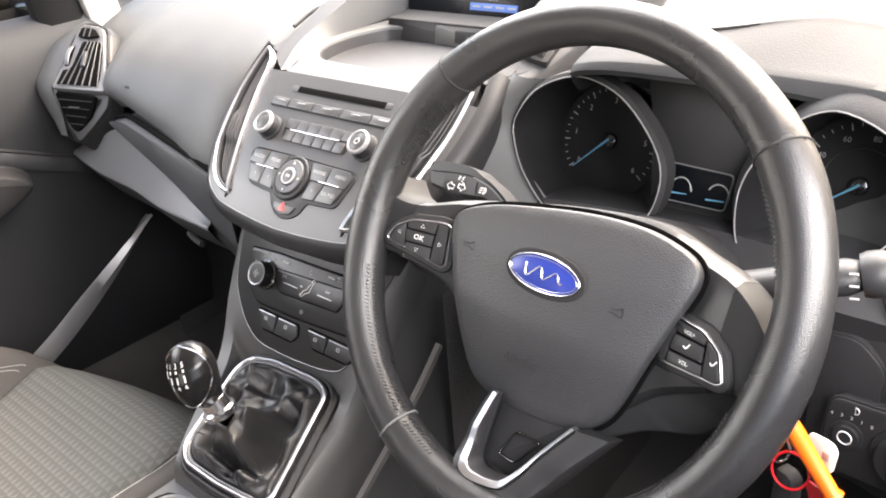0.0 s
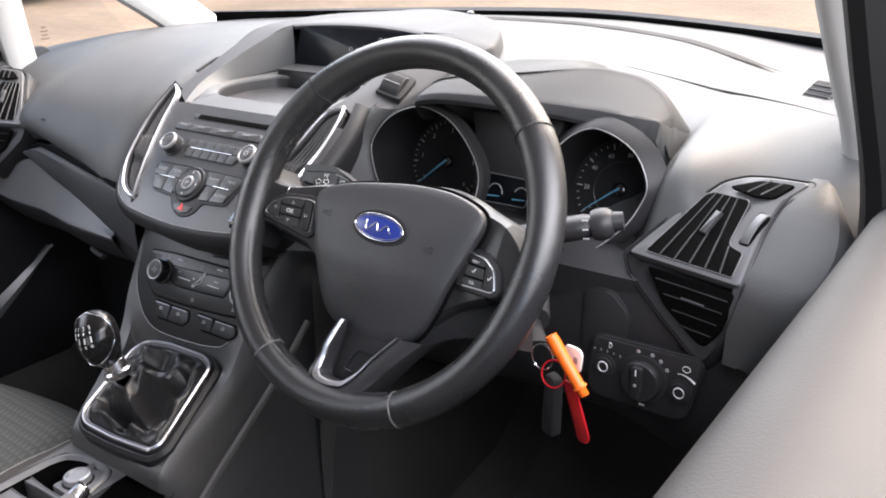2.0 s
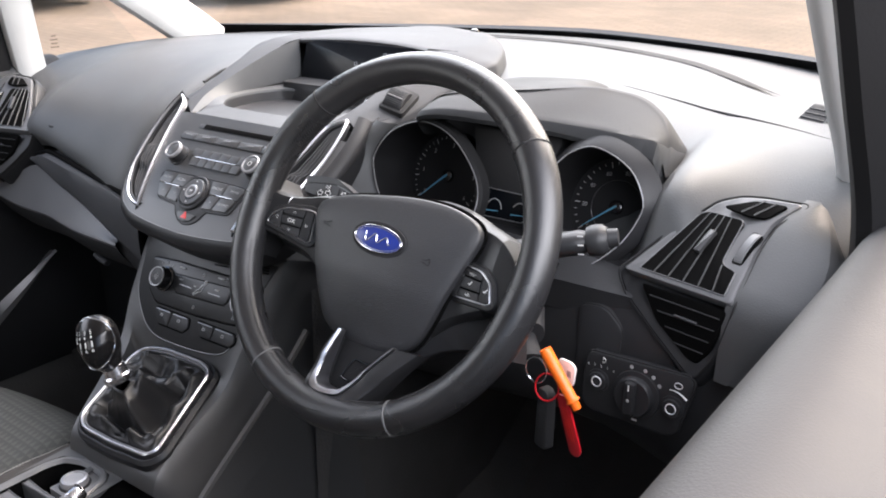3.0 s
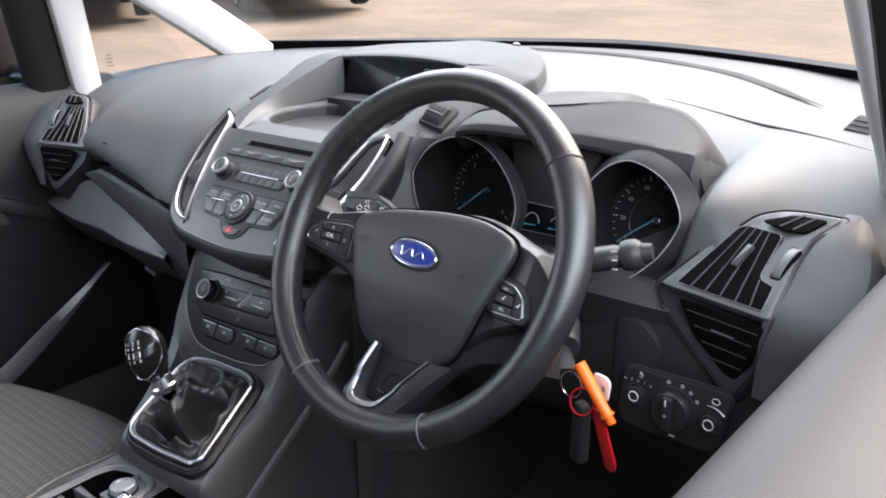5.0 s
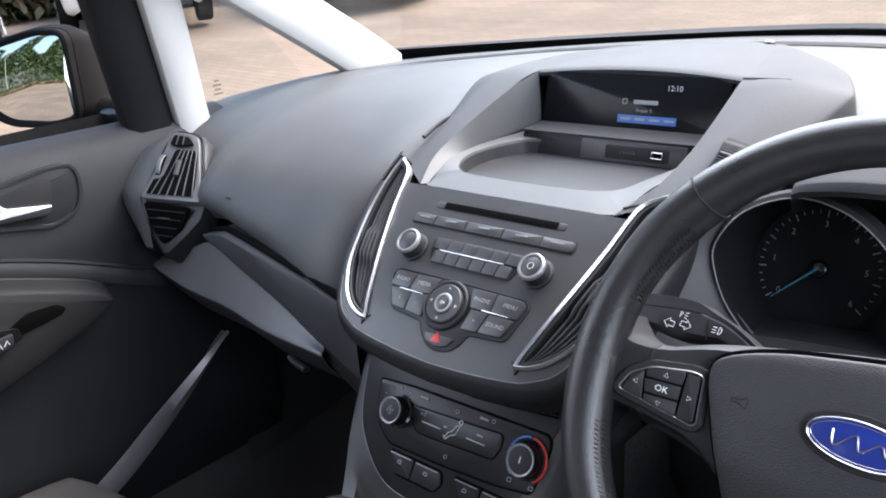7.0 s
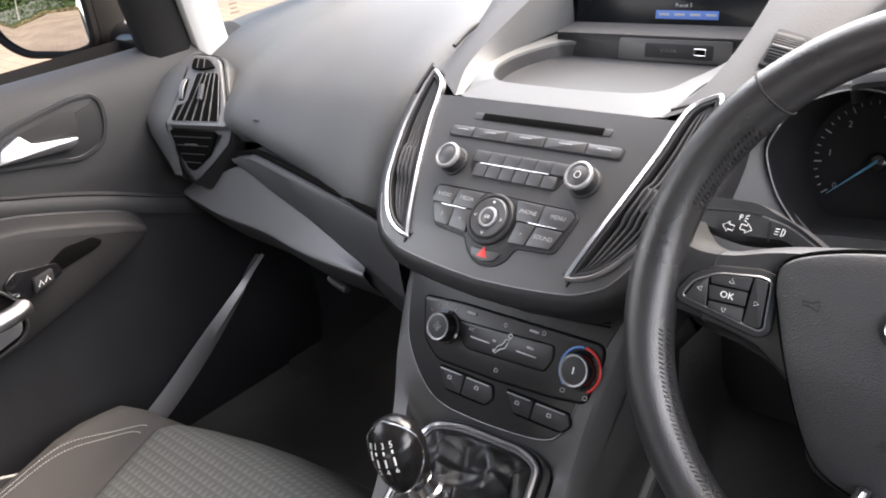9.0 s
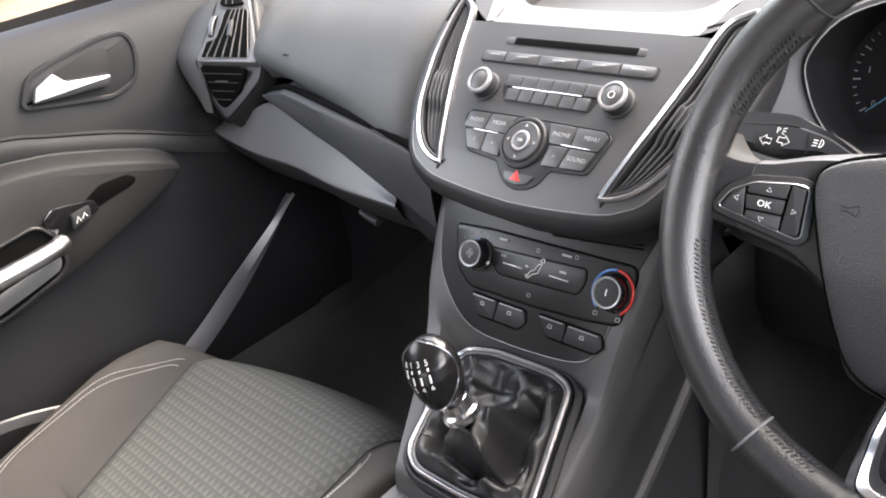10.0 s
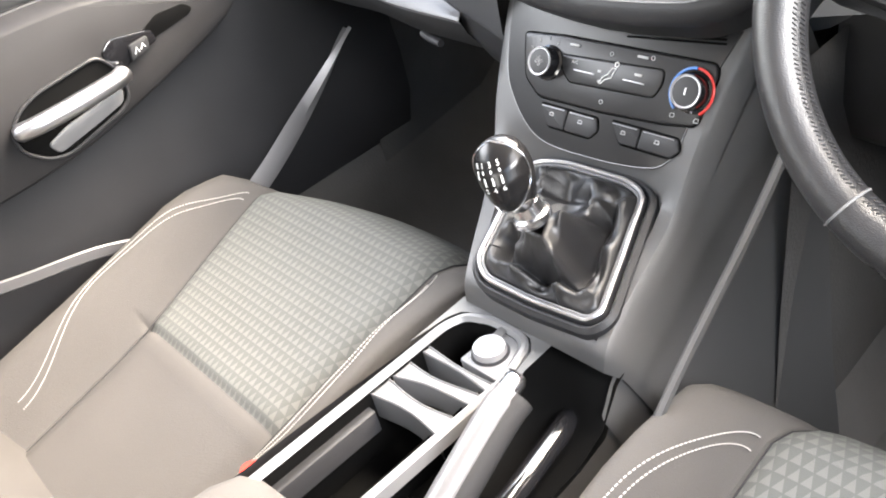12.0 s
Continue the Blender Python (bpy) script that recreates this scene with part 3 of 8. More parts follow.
# panels that close the footwells
def build_kick():
    for s, nm in ((-1, "wall_kick_left"), (1, "wall_kick_right")):
        rows = [[(s * 0.735, y, 0.28), (s * 0.74, y, 0.6), (s * 0.75, y, 1.0)] for y in (0.28, 0.6, 1.06)]
        tagged(part(nm, grid(rows), CARPET), "dark carpeted side of the footwell", "footwell side", "footwell sides", "structure")
    rows = [[(x, 0.16, 0.80), (x, 0.30, 0.745), (x, 0.7, 0.72), (x, 1.02, 0.70)] for x in (-0.15, -0.05, 0.05, 0.15)]
    tagged(part("wall_tunnel", grid(rows), CARPET), "dark carpeted tunnel under the dash", "tunnel", kind="structure")
    for s in (-1, 1):
        rows = [[(s * 0.145, y, 0.28), (s * 0.15, y, 0.6), (s * 0.16, y, 0.86)] for y in (0.12, 0.5, 1.02)]
        tagged(part("wall_tunnel_side", grid(rows), CARPET), "dark carpeted tunnel side", "tunnel", kind="structure")


build_kick()

# ---- dashboard ----
DASH_SECTIONS = [
    (-0.86, (0.72, 1.045), (0.62, 1.047), (0.50, 1.045), (0.42, 1.040), (0.34, 1.020), (0.29, 0.98), (0.26, 0.93), (0.26, 0.90)),
    (-0.74, (0.78, 1.060), (0.66, 1.065), (0.52, 1.065), (0.42, 1.057), (0.32, 1.037), (0.235, 0.99), (0.19, 0.94), (0.18, 0.91)),
    (-0.62, (0.85, 1.065), (0.70, 1.075), (0.55, 1.077), (0.42, 1.070), (0.322, 1.046), (0.236, 1.002), (0.192, 0.957), (0.203, 0.930)),
    (-0.545, (0.89, 1.066), (0.73, 1.078), (0.57, 1.084), (0.427, 1.079), (0.312, 1.058), (0.211, 1.014), (0.169, 0.972), (0.186, 0.936)),
    (-0.50, (0.92, 1.067), (0.75, 1.080), (0.58, 1.087), (0.43, 1.083), (0.31, 1.060), (0.205, 1.015), (0.162, 0.968), (0.192, 0.932)),
    (-0.35, (1.00, 1.068), (0.80, 1.085), (0.60, 1.092), (0.44, 1.090), (0.31, 1.068), (0.195, 1.015), (0.142, 0.945), (0.172, 0.904)),
    (-0.20, (1.07, 1.068), (0.85, 1.085), (0.62, 1.097), (0.45, 1.097), (0.31, 1.075), (0.19, 1.02), (0.119, 0.915), (0.146, 0.864)),
    (-0.12, (1.09, 1.068), (0.87, 1.085), (0.62, 1.098), (0.47, 1.090), (0.42, 1.03), (0.33, 0.97), (0.24, 0.91), (0.18, 0.85)),
    (0.12, (1.09, 1.068), (0.87, 1.085), (0.62, 1.098), (0.47, 1.090), (0.42, 1.03), (0.33, 0.97), (0.24, 0.91), (0.18, 0.85)),
    (0.22, (1.06, 1.068), (0.84, 1.085), (0.62, 1.095), (0.46, 1.090), (0.36, 1.06), (0.30, 1.00), (0.27, 0.95), (0.24, 0.90)),
    (0.40, (0.98, 1.068), (0.78, 1.083), (0.60, 1.085), (0.47, 1.080), (0.37, 1.05), (0.31, 1.00), (0.28, 0.95), (0.25, 0.90)),
    (0.522, (0.90, 1.066), (0.70, 1.073), (0.57, 1.073), (0.46, 1.068), (0.35, 1.045), (0.27, 0.99), (0.21, 0.94), (0.18, 0.90)),
    (0.566, (0.885, 1.064), (0.69, 1.071), (0.565, 1.071), (0.455, 1.067), (0.33, 1.058), (0.225, 1.040), (0.195, 0.985), (0.172, 0.90)),
    (0.64, (0.84, 1.062), (0.66, 1.068), (0.55, 1.068), (0.45, 1.065), (0.34, 1.048), (0.23, 1.00), (0.185, 0.95), (0.165, 0.91)),
    (0.74, (0.78, 1.060), (0.66, 1.065), (0.52, 1.065), (0.42, 1.057), (0.32, 1.037), (0.235, 0.99), (0.19, 0.94), (0.18, 0.91)),
    (0.86, (0.72, 1.045), (0.62, 1.047), (0.50, 1.045), (0.42, 1.040), (0.34, 1.020), (0.29, 0.98), (0.26, 0.93), (0.26, 0.90)),
]
dash = thing("dashboard", (0, 0.4, 0.90), "dark grey grained plastic dashboard with a deep top", "dashboard")


def dash_rows():
    cols = [spline(s[1:], 5) for s in DASH_SECTIONS]
    xs = [s[0] for s in DASH_SECTIONS]
    rows = []
    for k in range(len(cols[0])):
        line = spline([(x, *c[k]) for x, c in zip(xs, cols)], 5)
        rows.append(line)
    return rows


part("top_pad", grid(dash_rows()), PAD, dash)


def on_dash(x, y):
    """The height of the dash top at a place."""
    for a, b in zip(DASH_SECTIONS, DASH_SECTIONS[1:]):
        if a[0] <= x <= b[0]:
            t = (x - a[0]) / (b[0] - a[0])
            pts = [(lerp(p[0], q[0], t), lerp(p[1], q[1], t)) for p, q in zip(a[1:], b[1:])]
            for p, q in zip(pts, pts[1:]):
                if q[0] <= y <= p[0]:
                    s = (y - q[0]) / (p[0] - q[0] + 1e-9)
                    return lerp(q[1], p[1], s)
    return 1.07


# long demister slot under the glass
slot = []
for i in range(61):
    x = lerp(-0.60, 0.565, i / 60)
    y = 0.862 - 0.80 * abs(x) ** 1.85
    w = 0.013 * min(1.0, 14 * min(i, 60 - i) / 60)
    z = on_dash(x, y) + 0.003
    slot.append([(x, y - w, z), (x, y + w, z + 0.0005)])
part("demister_slot", grid(slot), DARK, dash)
seam = [(x, 0.515 - 0.30 * abs(x - 0.1) ** 2.0, 0) for x in (lerp(0.30, 0.70, i / 24) for i in range(25))]
part("seam", tube([(x, y, on_dash(x, y) + 0.0004) for x, y, _ in seam], 0.0016, 5), DARK, dash)


# lower passenger side: padded band, then the glovebox lid that turns under
def build_glovebox():
    gb = thing("glovebox", (-0.45, 0.25, 0.70), "dark grey glovebox lid below a padded dash strip", "glovebox")
    hi = spline([(-0.545, 0.168, 0.917), (-0.523, 0.159, 0.924), (-0.490, 0.153, 0.932), (-0.455, 0.147, 0.937), (-0.335, 0.128, 0.929), (-0.206, 0.107, 0.918), (-0.150, 0.098, 0.905)], 5)
    lo = spline([(-0.548, 0.167, 0.913), (-0.529, 0.159, 0.914), (-0.488, 0.152, 0.906), (-0.433, 0.143, 0.895), (-0.335, 0.127, 0.879), (-0.223, 0.108, 0.850), (-0.150, 0.096, 0.832)], 5)
    rows = []
    for p, q in zip(hi, lo):
        p, q = Vector(p), Vector(q)
        out = Vector((-0.16, -0.90, 0.42)) * 0.004
        rows.append([p + Vector((0.004, 0.05, 0.002)), p + Vector((0.0, 0.008, 0.002)), p, p.lerp(q, 0.12) + out, p.lerp(q, 0.5) + out * 1.3, p.lerp(q, 0.88) + out, q, q + Vector((0, 0.010, -0.004)), q + Vector((0, 0.03, -0.004))])
    part("padded_strip", grid(rows), PAD_DARK, gb)
    part("strip_groove", tube([Vector(p) + Vector((0, 0.007, 0.004)) for p in hi[3:]], 0.004, 6), BLACK, gb)
    up = spline([(-0.775, 0.205, 0.838), (-0.700, 0.190, 0.850), (-0.600, 0.172, 0.885), (-0.530, 0.163, 0.906), (-0.440, 0.148, 0.890), (-0.345, 0.131, 0.875), (-0.235, 0.112, 0.847)], 5)
    down = spline([(-0.775, 0.190, 0.830), (-0.710, 0.166, 0.836), (-0.600, 0.147, 0.836), (-0.530, 0.137, 0.840), (-0.440, 0.122, 0.848), (-0.345, 0.109, 0.845), (-0.228, 0.103, 0.845)], 5)
    rows = []
    for p, q in zip(up, down):
        p, q = Vector(p), Vector(q)
        rows.append([p + Vector((0, 0.03, -0.002)), p, p.lerp(q, 0.5) + Vector((0, 0.001, -0.001)), p.lerp(q, 0.92), q + Vector((0, -0.001, -0.003)), q + Vector((0, 0.002, -0.008))])
    part("lid", grid(rows), FASCIA, gb, "smooth satin grey upper face of the glovebox lid")
    rows = []
    for q in down:
        q = Vector(q)
        rows.append([q + Vector(d) for d in ((0, 0.002, -0.008), (0, 0.008, -0.020), (0, 0.030, -0.050), (0, 0.08, -0.080), (0, 0.30, -0.090), (0, 0.55, -0.12))])
    part("underside", grid(rows), DARK, gb)
    end = [(-0.238, 0.113, 0.858), (-0.205, 0.108, 0.850), (-0.150, 0.100, 0.835)]
    part("end_panel", grid([[(x, y, z), (x, y + 0.002, z - 0.03), (x + 0.01, y + 0.03, z - 0.08), (x + 0.02, y + 0.12, z - 0.10)] for x, y, z in end]), HARD, gb)
    part("catch", tube(spline([(-0.345, 0.139, 0.792), (-0.33, 0.136, 0.789), (-0.305, 0.132, 0.788)], 4), 0.005, 8), HARD, gb)


build_glovebox()
part("pad_mark", tube([(-0.474, 0.1655, 0.981), (-0.466, 0.1650, 0.982), (-0.460, 0.1655, 0.981)], [0.001, 0.0024, 0.001], 8), HARD, dash)

# lower driver side and knee panel
def build_knee():
    kp = thing("knee_panel", (0.45, 0.25, 0.60), "plain dark plastic lower dash panel around the steering column", "dash panel")
    rows = []
    for x, y, z0 in ((0.15, 0.20, 0.90), (0.25, 0.19, 0.91), (0.40, 0.18, 0.93), (0.50, 0.168, 0.935), (0.56, 0.160, 0.93), (0.62, 0.156, 0.915), (0.69, 0.158, 0.91), (0.76, 0.175, 0.91)):
        rows.append([(x, y + 0.06, z0 + 0.03), (x, y + 0.01, z0), (x, y, z0 - 0.03), (x, y - 0.002, z0 - 0.07), (x, y + 0.004, z0 - 0.12), (x, y + 0.03, z0 - 0.17), (x, y + 0.10, z0 - 0.22), (x, y + 0.35, z0 - 0.25)])
    part("panel", grid([[tuple(p) for p in spline([r[k] for r in rows], 4)] for k in range(8)]), HARD, kp)
    cf = Frame((0.530, 0.163, 0.865), (1, -0.12, 0), (0, 0.03, 1))
    cover = rounded([(-0.026, -0.045), (0.022, -0.045), (0.026, 0.036), (0.004, 0.054), (-0.026, 0.050)], 0.010, 4)
    part("access_cover", plate(cf, cover, -0.006, 0.0030, 0.0012), HARD, kp)
    part("cover_gap", hoop(cf, inset(cover, -0.0014), 0.0014, -0.006, 0.0012, 0.0004), DARK, kp)
    part("column_collar", tube([(0.30, 0.150, 0.925), (0.34, 0.140, 0.938), (0.385, 0.136, 0.942), (0.43, 0.140, 0.938), (0.47, 0.150, 0.925)], [0.010, 0.013, 0.014, 0.013, 0.010], 10), HARD, kp)


build_knee()

# ---- steering wheel ----
WF = Frame((0.3794, -0.0087, 1.0167), (0.251, -0.008, -0.011), (0.019, 0.121, 0.224))
wheel = thing("steering_wheel", tuple(WF(0, 0, -0.10)), "black leather steering wheel with three spokes and stitched seams", "steering wheel")


def near(deg, mid, wide):
    """How close an angle is to another, as a soft bump."""
    d = (deg - mid + 180) % 360 - 180
    return math.exp(-((d / wide) ** 2))


def rim_point(a, b, grow=0.0):
    """A place on the rim: a round the wheel, b round the grip (0 is outwards, 90 towards the driver)."""
    deg = math.degrees(a) % 360
    thumb = 0.0014 * (near(deg, 35, 14) + near(deg, 145, 14))
    swell = 0.0006 * smooth(240, 252, deg) * (1 - smooth(286, 298, deg)) + 0.0016 * (near(deg, 184, 16) + near(deg, 352, 16))
    ru, rh = 0.0152 + thumb + swell * 0.7 + grow, 0.0168 + thumb * 0.6 + grow
    r = 0.1664 - swell * 0.9 + ru * math.cos(b)
    v = r * math.sin(a)
    return WF(0.001 + r * math.cos(a), v - 0.0038, -0.0087 - 0.025 * v + rh * math.sin(b))


rows = [[rim_point(2 * math.pi * i / 180, 2 * math.pi * j / 24) for j in range(24)] for i in range(180)]
rim = part("rim", grid(rows, close_u=True, close_v=True), LEATHER, wheel, "black leather rim, worn to a shine")
for deg in (137.0, 41.0, 241.0, 299.0):
    a = radians(deg)
    ring = [rim_point(a + 0.014 * math.sin(2 * math.pi * j / 24), 2 * math.pi * j / 24, 0.0001) for j in range(24)]
    part("seam", tube(ring, 0.0009, 5, True), THREAD if deg > 200 else DARK, rim)
# hand stitching inside the rim
st = []
for a0, a1 in ((196, 240), (304, 346), (243, 256), (284, 297), (16, 36), (144, 166)):
    n = int((a1 - a0) / 1.1)
    for i in range(n):
        a = radians(lerp(a0, a1, i / n))
        p, q = rim_point(a, radians(160), 0.0005), rim_point(a + 0.011, radians(172), 0.0005)
        st.append(tube([p, (p + q) / 2 + (WF.o - p).normalized() * 0.0003, q], 0.00042, 4))
        p2, q2 = rim_point(a, radians(141), 0.0005), rim_point(a + 0.011, radians(150), 0.0005)
        st.append(tube([p2, q2], 0.00038, 4))
ob = part("stitching", join(*st), DARK, rim)
ob["kind"] = "stuff"

# the shell of the side spokes: it dips from the rim towards the centre pad
SPOKE_UP = [(-0.162, 0.024), (-0.156, 0.017), (-0.149, 0.0115), (-0.138, 0.0098), (-0.122, 0.0125), (-0.098, 0.022), (-0.060, 0.031), (0.0, 0.043), (0.055, 0.048), (0.092, 0.0385), (0.118, 0.0315), (0.136, 0.021), (0.146, 0.012), (0.153, 0.006), (0.157, 0.012), (0.162, 0.024)]
SPOKE_LOW = [(-0.162, -0.058), (-0.156, -0.042), (-0.148, -0.0355), (-0.138, -0.0355), (-0.122, -0.038), (-0.098, -0.044), (-0.070, -0.060), (0.0, -0.090), (0.058, -0.083), (0.088, -0.058), (0.112, -0.045), (0.132, -0.037), (0.143, -0.035), (0.151, -0.040), (0.157, -0.052), (0.162, -0.068)]


def level(line, u):
    return float(np.interp(u, [p[0] for p in line], [p[1] for p in line]))


def spoke_height(u):
    return -0.0280 + 0.34 * max(0.0, abs(u) - 0.094)


def spoke_shell(u0, u1, lift=0.0):
    """A stretch of the shell between two places across the wheel."""
    up, low = spline(SPOKE_UP, 6), spline(SPOKE_LOW, 6)
    rows = []
    for i in range(31):
        u = lerp(u0, u1, i / 30)
        a, b = level(low, u), level(up, u)
        h = spoke_height(u) + lift
        row = [WF(u, a, -0.055)]
        for k in range(17):
            t = k / 16
            s = abs(2 * t - 1)
            row.append(WF(u, lerp(a, b, t), h - 0.010 * (1 - math.sqrt(max(0.0, 1 - s**9)))))
        rows.append(row + [WF(u, b, -0.055)])
    return grid(rows)


part("spoke_shell", spoke_shell(-0.130, 0.122), SPOKE, wheel, "smooth black plastic spoke shell")
for u0, u1 in ((-0.162, -0.1305), (0.1225, 0.162)):
    part("leather_root", spoke_shell(u0, u1, 0.0006), ROOT, wheel)
# darker body behind, seen below the shell
under = spline([(-0.150, -0.020), (-0.148, -0.040), (-0.110, -0.046), (-0.080, -0.056), (-0.062, -0.085), (-0.040, -0.108), (0.040, -0.110), (0.066, -0.096), (0.088, -0.082), (0.122, -0.069), (0.135, -0.055), (0.150, -0.045), (0.150, -0.015), (0.10, 0.02), (0.0, 0.03), (-0.1, 0.0)], 4, True)


def dome(fr, poly, h_edge, h_mid, rings=7, h_back=-0.05, power=2.0, fall=0.0, knee=0.0):
    """A pillowed slab: highest in the middle, rounded at its edge; below the knee it falls away."""
    cu, cv = sum(p[0] for p in poly) / len(poly), sum(p[1] for p in poly) / len(poly)
    drop = lambda v: fall * max(0.0, knee - v) ** 1.15
    rows = [[fr(u, v, h_back) for u, v in poly], [fr(u, v, h_edge - 0.005 - drop(v)) for u, v in poly]]
    for s2, dh in [(0.9965, -0.0022), (0.988, -0.0006)] + [(0.975 * (1 - k / rings), 0.0) for k in range(rings)]:
        row = []
        for u, v in poly:
            x, y = cu + (u - cu) * s2, cv + (v - cv) * s2
            row.append(fr(x, y, h_edge + dh + (h_mid - h_edge) * (1 - s2**power) - drop(y)))
        rows.append(row)
    verts, faces = grid(rows, close_u=True)
    m = len(poly)
    faces.append(tuple((len(rows) - 1) * m + j for j in range(m)))
    return verts, faces


part("spoke_back", dome(WF, under, -0.042, -0.040, 3, -0.060), HARD, wheel)
HUB = [(-0.0925, 0.002), (-0.0875, 0.0155), (-0.060, 0.0270), (-0.020, 0.0355), (0.020, 0.0415), (0.058, 0.0425), (0.087, 0.0365), (0.0985, 0.0285), (0.1005, 0.018), (0.0965, 0.003), (0.0865, -0.028), (0.0760, -0.062), (0.0640, -0.086), (0.044, -0.1000), (0.008, -0.1060), (-0.024, -0.1050), (-0.045, -0.0970), (-0.059, -0.077), (-0.072, -0.050), (-0.084, -0.022)]
hub_line = spline(HUB, 4, True)
hub = part("airbag_cover", dome(WF, hub_line, -0.0170, -0.0062, 10, -0.045, 2.6, 0.30, -0.040), AIRBAG, wheel, "grained black airbag cover")
part("cover_gap", tube([WF(u, v, -0.0250 - 0.3 * max(0.0, -0.04 - v) ** 1.15) for u, v in inset(hub_line, -0.0012)], 0.0018, 5, True), BLACK, hub)


def hub_height(u, v):
    cu, cv = sum(p[0] for p in hub_line) / len(hub_line), sum(p[1] for p in hub_line) / len(hub_line)
    a = math.atan2(v - cv, u - cu)
    best = min(hub_line, key=lambda p: abs((math.atan2(p[1] - cv, p[0] - cu) - a + math.pi) % (2 * math.pi) - math.pi))
    s = math.hypot(u - cu, v - cv) / max(1e-6, math.hypot(best[0] - cu, best[1] - cv))
    return -0.0170 + 0.0108 * (1 - min(1.0, s) ** 2.6) - 0.30 * max(0.0, -0.040 - v) ** 1.15


# oval badge: blue enamel in a chrome ring, with a plain script-like wave
BF = Frame(WF(0.0035, -0.0055, -0.0058), WF.u, WF.v)
oval = [(0.0280 * math.cos(t), 0.0116 * math.sin(t)) for t in (2 * math.pi * j / 48 for j in range(48))]
badge = part("badge", plate(BF, oval, -0.004, 0.0016, 0.001), BADGE_BLUE, wheel, "oval blue badge with a silver rim")
part("badge_recess", hoop(BF, inset(oval, -0.0040), 0.0032, -0.003, 0.0002, 0.0004), DARK, badge)
part("badge_rim", hoop(BF, inset(oval, -0.0008), 0.0012, -0.003, 0.0022, 0.0005), CHROME, badge)
part("badge_inner_line", hoop(BF, inset(oval, 0.0014), 0.0005, 0.001, 0.0019, 0.0001), CHROME, badge)
wave = [(lerp(-0.0165, 0.0165, k / 40), lerp(0.0048, 0.0026, k / 40) * math.sin(k / 40 * 5.0 * math.pi + 2.2)) for k in range(41)]
part("badge_wave", tube([BF(u + 0.35 * v, v, 0.0018) for u, v in wave], 0.0006, 6), CHROME, badge)
words("lettering", "AIRBAG", WF, 0.001, -0.0685, 0.0082, HARD, hub, hub_height(0.001, -0.0685) + 0.0009)
for u, v in ((-0.066, -0.006), (0.060, -0.012)):
    k = Frame(WF(u, v, hub_height(u, v) + 0.0003), WF.u, WF.v)
    horn = [(-0.0055, 0.0014), (-0.001, 0.0014), (0.0036, 0.0036), (0.0045, 0.0), (0.0036, -0.0027), (-0.001, -0.001), (-0.0055, -0.001)]
    part("horn_mark", tube([k(a, b, 0.0002) for a, b in horn], 0.00035, 4, True), DARK, hub)


